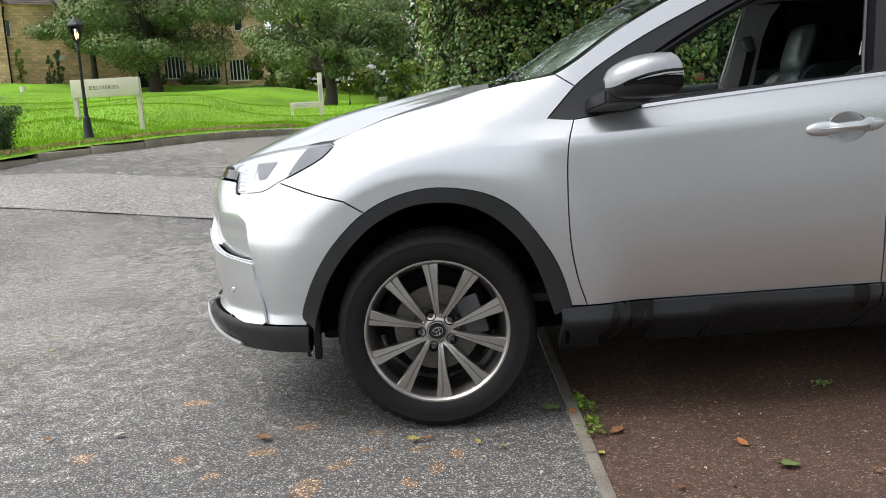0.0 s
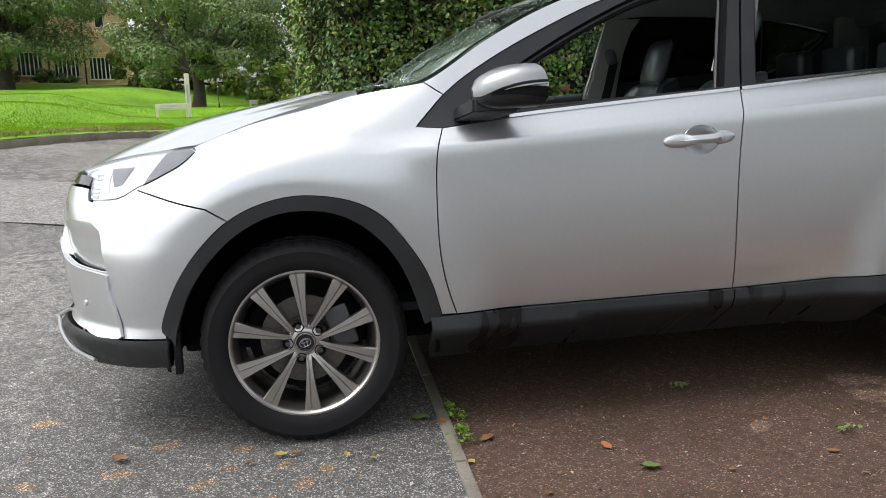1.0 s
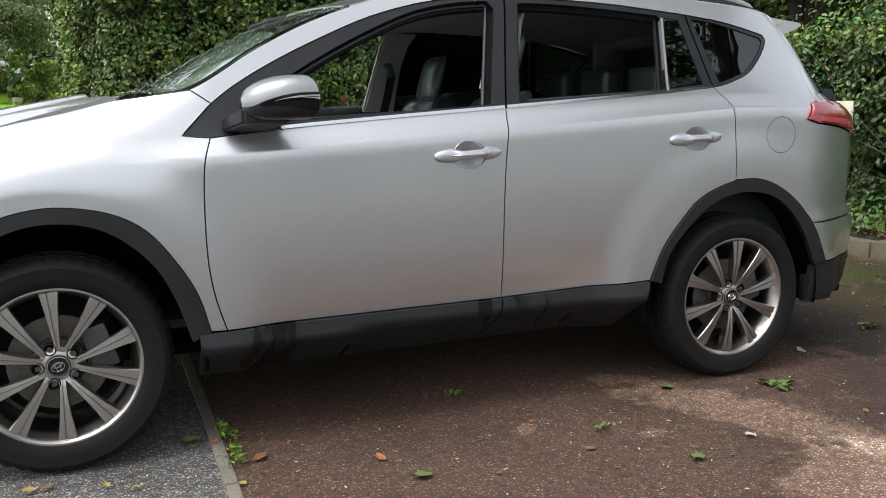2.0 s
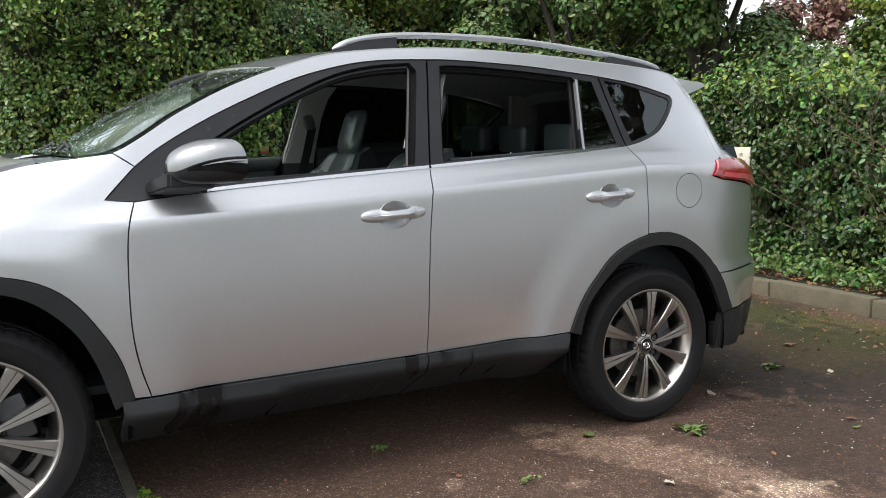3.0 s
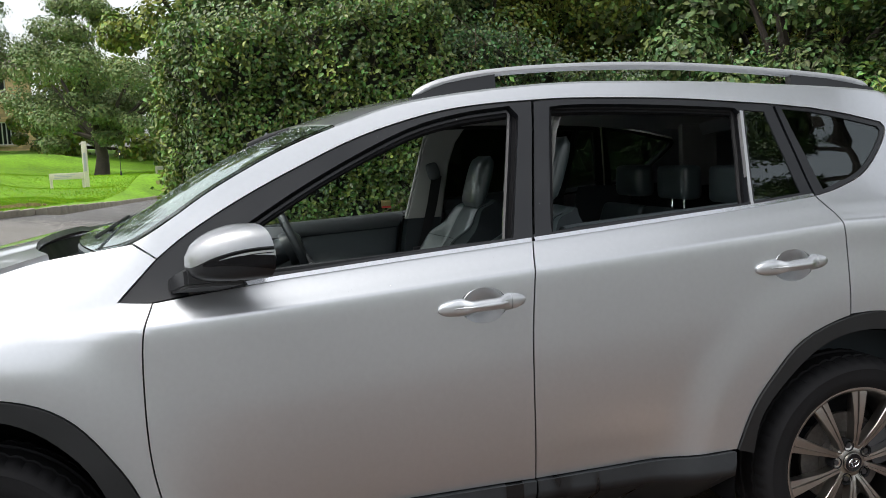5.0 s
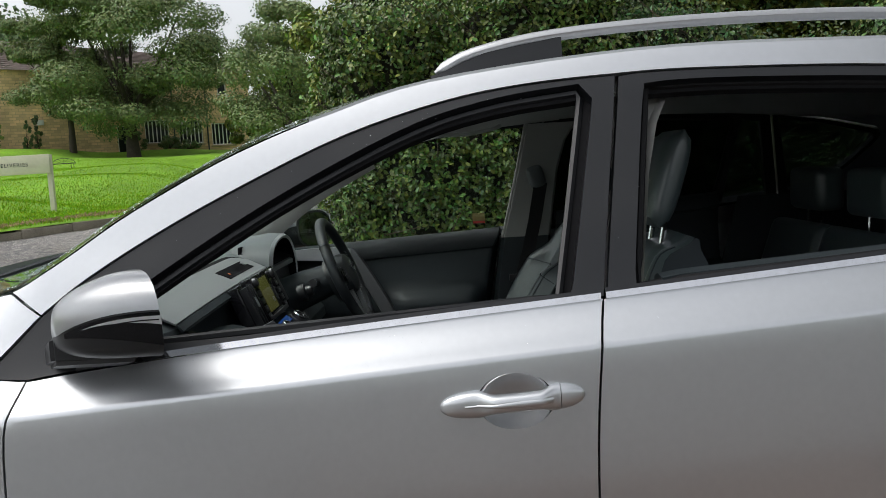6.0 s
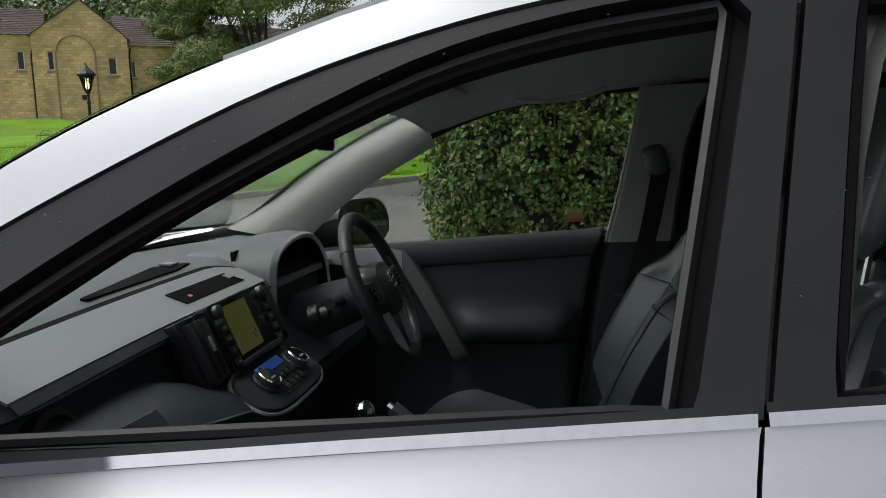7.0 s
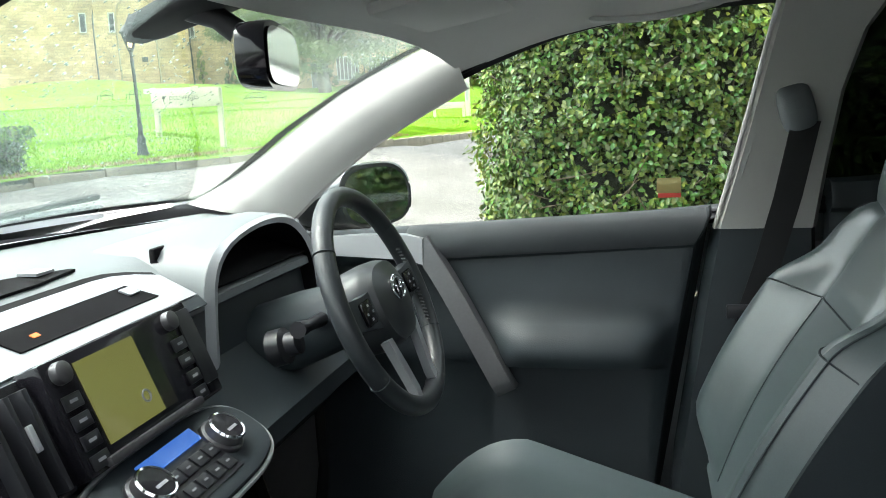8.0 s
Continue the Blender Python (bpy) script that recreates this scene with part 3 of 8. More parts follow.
terrain("lawn", lawn_edge + [(45.0, 75.0), (-80.0, 75.0), (-80.0, 1.0)], 0.9, lawn_z, GRASS, "bright green mown grass bank rising from the kerb")

# low stone kerb along the lawn, block by block
kerb = tagged(new("kerb"), "weathered stone kerb edging the grass bank", "kerb", kind="structure")
seg = np.r_[0, np.cumsum(np.hypot(*np.diff(KA, axis=0).T))]
n_block = 0
for s0 in np.arange(seg[0] + 8, seg[-1] - 40, 0.92):
    a = np.array([np.interp(s0, seg, KA[:, i]) for i in (0, 1)])
    b = np.array([np.interp(s0 + 0.9, seg, KA[:, i]) for i in (0, 1)])
    if n_block >= 44 or a[0] < -10:
        continue
    n_block += 1
    d = (b - a) / np.linalg.norm(b - a)
    z = float(road_z(a[0], a[1]))
    bm = box(bmesh.new(), 0, np.linalg.norm(b - a), -0.02, 0.11, -0.1, 0.105 + random.uniform(-0.008, 0.008), 0.014)
    bmesh.ops.transform(bm, matrix=Matrix.Translation((a[0], a[1], z)) @ Matrix.Rotation(math.atan2(d[1], d[0]), 4, "Z"), verts=bm.verts)
    part("kerb_block", bm, KERB_STONE, kerb)

# kerb behind the parking bay
kerb = tagged(new("kerb"), "mossy concrete kerb behind the parking bay", "kerb", kind="structure")
for i in range(10):
    y0 = -2.6 + i * 0.915
    bm = box(bmesh.new(), 5.62, 5.75, y0, y0 + 0.905, -0.08, 0.13 + random.uniform(-0.01, 0.01), 0.016)
    part("kerb_block", bm, CONCRETE, kerb)
# flush concrete edging between the grey and the red tarmac
edging = tagged(new("edging"), "narrow flush concrete edging strip in the tarmac", "edging", kind="structure")
for i in range(10):
    y0 = -3.0 + i * 0.91
    bm = box(bmesh.new(), 0.462 + random.uniform(-0.003, 0.003), 0.504, y0, y0 + 0.90, -0.05, 0.009, 0.006)
    part("edging_strip", bm, EDGING, edging)

rng = np.random.default_rng(5)


# grass blades on the near part of the bank
k = 150000
bx, by = -3.5 - 20 * rng.uniform(0, 1, k * 4) ** 1.3, rng.uniform(7.5, 46, k * 4)
ok = (kerb_side(bx, by) > 0.1) & (rng.uniform(0, 1, len(bx)) < np.clip(17 / np.hypot(bx, by + 3.8), 0, 1) ** 1.5)
bx, by = bx[ok][:k], by[ok][:k]
bz = lawn_z(bx, by)
blades = leaves("grass_blades", np.column_stack([bx, by, bz + 0.025]), np.tile((0.3, -0.8, 0.3), (len(bx), 1)), 0.062, BLADES, droop=-3.0, seed=3, wide=0.22, spread=0.5)
tagged(blades, "bright green mown grass blades on the bank", "grass", kind="stuff")

k = 4500
s0 = rng.uniform(seg[0] + 8, seg[-1] - 60, k)
kx, ky = np.interp(s0, seg, KA[:, 0]), np.interp(s0, seg, KA[:, 1])
off = 0.12 + np.abs(rng.normal(0, 0.16, k))
tx, ty = np.interp(s0 + 0.1, seg, KA[:, 0]) - kx, np.interp(s0 + 0.1, seg, KA[:, 1]) - ky
kx, ky = kx - ty / 0.1 * off, ky + tx / 0.1 * off
tagged(leaves("dry_grass", np.column_stack([kx, ky, lawn_z(kx, ky) + 0.05]), np.tile((0.3, -0.8, 0.3), (k, 1)), 0.075, STRAW, droop=-2.0, seed=4, wide=0.2, spread=0.6), "straw-coloured dead grass along the kerb", "grass", kind="stuff")

# ---- hedges ----
def hedge_mass(name, label, path, height, depth, count, size, mat, seed, twigs=260, base=0.0, top_extra=0.5):
    """A clipped hedge along a line: a near-black sheet painted as the shade inside, twigs and a coat of leaves with an
    uneven face.
    """
    r = np.random.default_rng(seed)
    ob = tagged(new(name), label, "hedge")
    p = np.array(path, float)
    ln = np.r_[0, np.cumsum(np.hypot(*np.diff(p, axis=0).T))]

    def at(s):
        return np.stack([np.interp(s, ln, p[:, 0]), np.interp(s, ln, p[:, 1])], -1)

    def nrm(s):
        d = at(s + 0.05) - at(s - 0.05)
        d /= np.linalg.norm(d, axis=-1)[..., None] + 1e-9
        return np.stack([d[..., 1], -d[..., 0]], -1)

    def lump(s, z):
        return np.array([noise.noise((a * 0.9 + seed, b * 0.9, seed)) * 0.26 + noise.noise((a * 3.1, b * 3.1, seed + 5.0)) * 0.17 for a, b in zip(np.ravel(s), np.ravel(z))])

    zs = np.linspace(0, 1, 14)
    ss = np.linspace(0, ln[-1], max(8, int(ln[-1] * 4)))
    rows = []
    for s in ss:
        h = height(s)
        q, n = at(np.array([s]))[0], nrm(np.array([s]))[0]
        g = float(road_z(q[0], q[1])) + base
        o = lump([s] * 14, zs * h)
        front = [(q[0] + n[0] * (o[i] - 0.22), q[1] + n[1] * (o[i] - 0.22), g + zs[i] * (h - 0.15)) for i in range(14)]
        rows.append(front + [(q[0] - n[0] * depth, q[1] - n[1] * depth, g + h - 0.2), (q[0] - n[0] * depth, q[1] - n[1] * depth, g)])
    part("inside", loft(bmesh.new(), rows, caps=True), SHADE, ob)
    s = r.uniform(0, ln[-1], count)
    z = r.uniform(0.0, 1.0, count) ** 0.95
    hh = np.array([height(v) for v in s])
    q, n = at(s), nrm(s)
    g = road_z(q[:, 0], q[:, 1]) + base
    o = lump(s, z * hh) + r.normal(0, 0.06, count) - 0.08
    top = r.uniform(0, 1, count) < 0.16
    back = np.where(top, -r.uniform(0, depth, count), 0)
    z = np.where(top, 1.0, z)
    cen = np.column_stack([q + n * (o + back)[:, None], g + z * hh + np.where(top, r.normal(-0.02, 0.10, count) * (1 + top_extra), 0)])
    fn = np.column_stack([n, np.where(top, 1.2, 0.45)])
    gap = np.array([noise.noise((a * 4.5, b * 4.5, seed + 9.0)) for a, b in zip(s, z * hh)])
    kept = (gap > -0.2) | (r.uniform(0, 1, count) < 0.22)
    cen, fn = cen[kept], fn[kept]
    tagged(leaves("leaves", cen, fn, size, mat, ob, droop=0.8, seed=seed, wide=0.6, spread=0.6, fine=size < 0.06), kind="stuff")
    bm = bmesh.new()
    for i in range(twigs):
        s0 = r.uniform(0, ln[-1])
        z0 = r.uniform(0.1, 0.95) * height(s0)
        a, nn = at(np.array([s0]))[0], nrm(np.array([s0]))[0]
        gg = float(road_z(a[0], a[1])) + base
        d = Vector((r.normal(0, 0.2) + nn[0] * 0.08, r.normal(0, 0.2) + nn[1] * 0.08, r.uniform(0.05, 0.45)))
        a3 = Vector((a[0] + nn[0] * -0.05, a[1] + nn[1] * -0.05, gg + z0))
        rod(bm, a3, a3 + d, 0.006, 0.003, 5)
    tagged(part("brushwood", bm, TWIG, ob), kind="stuff")
    return ob


hedge_mass("hedge", "tall clipped glossy dark green hedge with a squared end", [(-0.16, 10.2), (-0.13, 9.2), (-0.06, 7.7), (0.04, 7.1), (0.30, 6.6), (1.2, 6.42), (3.2, 6.45)],
           lambda s: 3.0 + 0.12 * math.sin(s * 1.3), 1.5, 66000, 0.056, HEDGE, 11, twigs=140, base=-0.05)
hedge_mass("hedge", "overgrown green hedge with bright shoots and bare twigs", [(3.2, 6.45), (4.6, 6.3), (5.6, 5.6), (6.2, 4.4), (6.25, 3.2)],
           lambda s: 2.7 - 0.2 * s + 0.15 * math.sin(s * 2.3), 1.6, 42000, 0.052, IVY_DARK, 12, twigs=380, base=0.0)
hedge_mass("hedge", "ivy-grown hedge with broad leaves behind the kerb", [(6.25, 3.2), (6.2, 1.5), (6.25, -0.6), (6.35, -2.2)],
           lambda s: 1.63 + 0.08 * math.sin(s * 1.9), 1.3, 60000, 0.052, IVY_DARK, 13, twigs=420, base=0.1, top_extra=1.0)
# fresh growth on top of the hedge and ground ivy at its foot
k = 2400
cen = np.column_stack([6.2 + rng.normal(0.1, 0.22, k), rng.uniform(-2.5, 4.6, k), 1.74 + rng.normal(0, 0.10, k)])
tagged(leaves("hedge_shoots", cen, np.tile((-0.3, -0.3, 0.8), (k, 1)), 0.055, BRIGHT, seed=21, fine=True), "bright yellow-green young shoots on a hedge top", "hedge", kind="stuff")
k = 5000
cen = np.column_stack([5.80 + np.abs(rng.normal(0, 0.28, k)), rng.uniform(-2.5, 5.5, k), 0.16 + np.abs(rng.normal(0, 0.10, k))])
tagged(leaves("ground_ivy", cen, np.tile((-0.5, -0.3, 0.8), (k, 1)), 0.05, IVY, seed=22, fine=True), "low ground ivy behind the kerb", "ivy", kind="stuff")
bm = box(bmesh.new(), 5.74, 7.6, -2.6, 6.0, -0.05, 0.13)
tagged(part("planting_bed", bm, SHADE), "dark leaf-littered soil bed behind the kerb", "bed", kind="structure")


# paler leaves on the hedge end: the light on this edge is in their colour
k = 1500
zz = rng.uniform(0.15, 3.0, k)
cen = np.column_stack([-0.10 + 0.05 * np.sin(zz * 5) + rng.normal(0, 0.06, k), 7.35 + rng.normal(0, 0.24, k), zz])
cen[:, 0] -= 0.16 * (cen[:, 1] - 7.35)
tagged(leaves("hedge_shoots", cen, np.tile((-0.9, -0.2, 0.4), (k, 1)), 0.062, BRIGHT, seed=23, fine=True), "sunlit yellow-green leaves along the hedge end", "hedge", kind="stuff")
for x, y, z, c in ((2.3, 6.28, 1.9, BRIGHT), (1.75, 6.25, 2.35, BRIGHT), (0.6, 6.3, 2.6, BRIGHT), (3.4, 6.2, 2.2, BRIGHT)):
    k = 90
    cen = np.column_stack([x + rng.normal(0, 0.16, k), y + rng.normal(0, 0.06, k), z + rng.normal(0, 0.13, k)])
    tagged(leaves("hedge_shoots", cen, np.tile((0, -0.8, 0.5), (k, 1)), 0.065, c, seed=int(100 * x), fine=True), "fresh or reddened leaves in the hedge face", "hedge", kind="stuff")


# ---- trees ----
def tree(label, x, y, z, height, crown, count, size, mat, seed, trunk_r=0.25, fork=0.3, clumps=26, flat=0.75, lean=(0, 0), low=0.25):
    """A tapered trunk with forking limbs and a crown of leaf clumps."""
    r = np.random.default_rng(seed)
    ob = tagged(new("tree"), label, "tree")
    ob.location = (x, y, z)
    bm = bmesh.new()
    top = Vector((lean[0], lean[1], height * fork))
    mid = top * 0.5 + Vector((r.normal(0, 0.04), r.normal(0, 0.04), 0)) * height * 0.3
    tube(bm, [Vector((0, 0, -0.3)), Vector((0, 0, 0.05)), mid, top], [trunk_r * 1.5, trunk_r * 1.15, trunk_r * 0.85, trunk_r * 0.75], 12)
    tips = []
    for i in range(clumps):
        a = 2.4 * i + r.uniform(-0.4, 0.4)
        lev = r.uniform(0, 1)
        rad = crown * math.sqrt(r.uniform(0.05, 1.0)) * math.sqrt(max(0.1, 1 - (2 * lev - 0.9) ** 2 * 0.8))
        c = Vector((lean[0] + rad * math.cos(a), lean[1] + rad * math.sin(a), height * (low + (1 - low) * lev)))
        tips.append((c, crown * r.uniform(0.20, 0.38)))
        if i < 16:
            m = top.lerp(c, 0.5) + Vector((0, 0, -0.03 * height))
            tube(bm, [top * 0.92, m, c], [trunk_r * 0.45, trunk_r * 0.25, trunk_r * 0.07], 7)
    part("trunk", bm, BARK, ob)
    cen, nor = [], []
    for c, cr in tips:
        k = int(count / clumps)
        d = r.normal(0, 1, (k, 3))
        d /= np.linalg.norm(d, axis=1)[:, None]
        q = d * (r.uniform(0.25, 1.0, k) ** 0.5)[:, None] * cr * np.array([1, 1, flat])
        q *= (1 + 0.35 * np.array([noise.noise((v[0] * 2 / cr + seed, v[1] * 2 / cr, v[2] * 2 / cr)) for v in q]))[:, None]
        cen.append(q + np.array(c))
        nor.append(d + np.array([0, 0, 0.5]))
    leaves("crown", np.vstack(cen), np.vstack(nor), size, mat, ob, droop=0.5, seed=seed, wide=0.65, spread=0.4, fine=size < 0.08)
    return ob


tree("broad dark green oak with a spreading crown before the stone building", -19.0, 53.5, 2.65, 13.0, 6.0, 90000, 0.17, OAK, 31, 0.42, 0.24, 62, flat=0.5, low=0.17)
tree("dark green tree in front of the stone building", -23.4, 54.6, 3.2, 11.5, 3.9, 46000, 0.17, OAK, 33, 0.22, 0.3, 40, flat=0.5, low=0.24)
tree("broad dark green oak beside the drive", -6.04, 41.9, 1.2, 8.3, 3.9, 56000, 0.14, OAK, 32, 0.34, 0.24, 44, flat=0.55, low=0.2)
tree("tall green tree behind the hedge", 1.8, 21.0, 0.4, 15.0, 3.1, 40000, 0.16, YELLOWISH, 34, 0.2, 0.3, 38, lean=(-2.2, 0), low=0.30)
tree("tall leafy green tree behind the hedge end", 1.75, 9.6, 0.2, 10.5, 2.3, 34000, 0.10, IVY, 35, 0.13, 0.35, 26, low=0.38)
tree("dark overhanging tree behind the hedge", 2.6, 8.8, 0.2, 7.8, 2.3, 44000, 0.085, FOLIAGE, 36, 0.16, 0.35, 30, low=0.38)
tree("light green slender tree behind the hedge", 4.5, 10.0, 0.2, 7.6, 2.5, 32000, 0.09, YELLOWISH, 37, 0.1, 0.3, 26, low=0.25)
tree("light green slender tree behind the hedge", 6.2, 11.0, 0.2, 5.9, 2.6, 30000, 0.09, YELLOWISH, 38, 0.11, 0.3, 26, low=0.2)
tree("ivy-clad dark tree above the hedge", 6.9, 5.4, 0.2, 5.0, 1.5, 30000, 0.072, FOLIAGE, 39, 0.18, 0.35, 26, low=0.28)
tree("ivy-clad dark tree above the hedge", 7.6, 3.95, 0.2, 4.9, 1.3, 32000, 0.07, IVY, 55, 0.16, 0.35, 24, low=0.28)
tree("small russet-leaved tree beyond the hedge", 10.6, 4.85, 0.1, 3.1, 1.15, 15000, 0.09, RUSSET, 40, 0.05, 0.3, 34, low=0.4)
tree("feathery conifer beyond the hedge", 9.0, 1.9, 0.1, 5.2, 0.75, 14000, 0.07, YELLOWISH, 41, 0.05, 0.3, 40, low=0.2)
tree("green shrub beyond the hedge", 9.4, 3.2, 0.1, 2.45, 1.2, 11000, 0.085, BRIGHT, 42, 0.07, 0.3, 16, low=0.3)
tree("dense green tree behind the hedges", 9.0, 8.5, 0.2, 5.4, 2.6, 14000, 0.15, FOLIAGE, 43, 0.2, 0.3, 24, low=0.2)
tree("dense green tree behind the hedges", 3.4, 14.0, 0.3, 6.2, 3.2, 12000, 0.18, FOLIAGE, 44, 0.2, 0.3, 26, low=0.12)
tree("dense green tree behind the hedges", 8.0, 15.0, 0.3, 6.6, 3.4, 12000, 0.18, YELLOWISH, 45, 0.2, 0.3, 26, low=0.12)
tree("bushy green tree far down the drive", -1.0, 52.0, 1.2, 9.0, 5.0, 12000, 0.35, FOLIAGE, 46, 0.3, 0.2, 26, low=0.1)
tree("bushy green tree far down the drive", -8.5, 58.0, 1.8, 7.0, 4.2, 10000, 0.35, YELLOWISH, 47, 0.3, 0.2, 24, low=0.08)
# the trees across the car park, which the windows mirror
tree("tall dark tree overhanging the car park", 9.6, -6.6, 0, 12.5, 3.4, 26000, 0.12, FOLIAGE, 48, 0.25, 0.6, 26, low=0.68)
r = np.random.default_rng(71)
k = 5000
cen = np.column_stack([r.uniform(-70, 70, k), -55 + r.normal(0, 3, k), r.uniform(0, 1, k) ** 0.8 * 6.5])
cen[:, 2] *= 0.7 + 0.4 * np.abs(np.sin(cen[:, 0] * 0.13) * np.cos(cen[:, 0] * 0.041))
tagged(leaves("far_trees", cen, np.tile((0.0, 0.8, 0.5), (k, 1)), 1.6, FOLIAGE, seed=71, wide=0.8), "dark line of trees beyond the car park", "woods", kind="stuff")
# thickets that close the view above the hedges
hedge_mass("thicket", "tall dark thicket of leafy branches behind the hedge", [(0.3, 8.6), (2.6, 8.9), (4.6, 9.2)], lambda s: 4.7 + 0.5 * math.sin(s * 1.7) - 1.2 * math.exp(-(s / 0.9) ** 2), 1.2, 60000, 0.072, FOLIAGE, 16, twigs=80, top_extra=3.0)
hedge_mass("thicket", "light green thicket of slender branches behind the hedge", [(4.4, 10.2), (6.6, 9.6), (8.6, 8.0), (9.2, 6.3)], lambda s: 4.9 + 0.5 * math.sin(s * 1.3 + 1) - 0.25 * s, 1.2, 56000, 0.072, YELLOWISH, 17, twigs=160, top_extra=3.0)

# wooded hill behind the building
r = np.random.default_rng(70)
k = 42000
hx, hy = r.uniform(-125, -30, k), 85 + 65 * r.uniform(0, 1, k) ** 1.2
hz = 2 + 0.40 * (hy - 80) * step(-28, -52, hx * 100 / hy) + 2.5 * np.array([noise.noise((a * 0.05, b * 0.05, 1)) for a, b in zip(hx, hy)]) + 6.5 * r.uniform(0, 1, k) * np.array([0.55 + 0.6 * noise.noise((a * 0.22, b * 0.22, 7)) for a, b in zip(hx, hy)])
tagged(leaves("far_woods", np.column_stack([hx, hy, hz]), np.tile((0.2, -0.7, 0.6), (k, 1)), 0.85, FOLIAGE, seed=70, wide=0.8), "dark wooded hillside beyond the building", "woods", kind="stuff")
# the slope under the leaves wears the painted shade colour
rows = [[(x, y, -0.5 + 0.40 * (y - 78) * float(step(-28, -52, x * 100 / y)) + 2.5 * noise.noise((x * 0.05, y * 0.05, 1))) for x in np.linspace(-130, 10, 30)] for y in np.linspace(78, 160, 16)]
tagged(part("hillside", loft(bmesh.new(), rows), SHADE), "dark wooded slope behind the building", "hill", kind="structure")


# ---- the stone building ----
def stone_wall(name, base, mortar, size=0.42):
    m = bpy.data.materials.new(name)
    m.use_nodes = True
    n, l = m.node_tree.nodes, m.node_tree.links
    b = n["Principled BSDF"]
    b.inputs["Roughness"].default_value = 0.85
    co, mp, br, no = n.new("ShaderNodeTexCoord"), n.new("ShaderNodeMapping"), n.new("ShaderNodeTexBrick"), n.new("ShaderNodeTexNoise")
    mp.inputs["Rotation"].default_value = (radians(90), 0, 0)
    l.new(co.outputs["Object"], mp.inputs["Vector"]), l.new(mp.outputs[0], br.inputs["Vector"]), l.new(co.outputs["Object"], no.inputs["Vector"])
    br.inputs["Scale"].default_value, br.inputs["Brick Width"].default_value, br.inputs["Row Height"].default_value = 1.0, size, 0.19
    br.inputs["Mortar Size"].default_value = 0.012
    br.inputs["Color1"].default_value, br.inputs["Color2"].default_value, br.inputs["Mortar"].default_value = (*[c * 0.8 for c in base], 1), (*[c * 1.2 for c in base], 1), (*mortar, 1)
    no.inputs["Scale"].default_value, no.inputs["Detail"].default_value = 0.5, 5
    r = n.new("ShaderNodeMapRange")
    r.inputs["From Min"].default_value, r.inputs["From Max"].default_value, r.inputs["To Min"].default_value, r.inputs["To Max"].default_value = 0.3, 0.7, 0.72, 1.25
    mx = n.new("ShaderNodeMix")
    mx.data_type, mx.blend_type = "RGBA", "MULTIPLY"
    mx.inputs[0].default_value = 1.0
    l.new(no.outputs["Fac"], r.inputs["Value"]), l.new(br.outputs["Color"], mx.inputs[6]), l.new(r.outputs[0], mx.inputs[7]), l.new(mx.outputs[2], b.inputs["Base Color"])
    return m


STONEWORK = stone_wall("coursed_sandstone", (0.72, 0.50, 0.29), (0.50, 0.36, 0.23))
house = tagged(new("stone_building"), "two-storey buff sandstone building with a gabled bay and slate roof", "building")


def wall_with_openings(name, outline, holes, y, thick, mat, parent, label):
    """An upright wall in the x-z plane."""
    return panel(name, outline, lambda x, z: np.stack([x, np.full_like(x, y), z], -1), mat, parent, label, holes, size=3.0, thick=thick)


def rect(x0, x1, z0, z1):
    return [(x0, z0), (x1, z0), (x1, z1), (x0, z1)]


def arched(x0, x1, z0, z1, rise):
    return [(x0, z0), (x1, z0)] + [(x1 - (x1 - x0) * t, z1 - rise + rise * math.sin(math.pi * t)) for t in np.linspace(0, 1, 9)]


house.location, house.rotation_euler = (-20.5, 60.0, 0.0), (0, 0, radians(30))
gable_windows = [rect(-15.25, -14.82, 7.62, 8.90), rect(-11.45, -10.88, 7.28, 8.46)]
wall_with_openings("gable_wall", [(-16.15, 1.0), (-10.1, 1.0), (-10.1, 9.75), (-12.95, 12.3), (-16.15, 10.0)], gable_windows, 0.0, 0.5, STONEWORK, house, "buff sandstone gable wall")
wing_windows = [rect(-9.99, -9.64, 7.10, 8.26), rect(-1.75, -0.95, 3.3, 5.3), rect(5.70, 6.40, 7.40, 8.40), rect(0.6, 1.3, 7.45, 8.45)]
low_windows = [rect(0.18, 1.90, 3.98, 5.66), rect(2.62, 4.38, 3.86, 5.56), rect(5.05, 6.78, 3.68, 5.32)]
wall_with_openings("wing_wall", [(-10.09, 0.5), (8.1, 0.5), (8.1, 9.1), (-10.09, 9.3)], wing_windows + low_windows, 0.5, 0.4, STONEWORK, house, "buff sandstone hall wall with tall windows")
left_window = rect(-17.15, -16.68, 7.71, 8.98)
wall_with_openings("wing_wall", [(-30.0, 1.5), (-16.16, 1.5), (-16.16, 10.0), (-30.0, 10.2)], [left_window], 0.5, 0.4, STONEWORK, house, "buff sandstone wing wall")


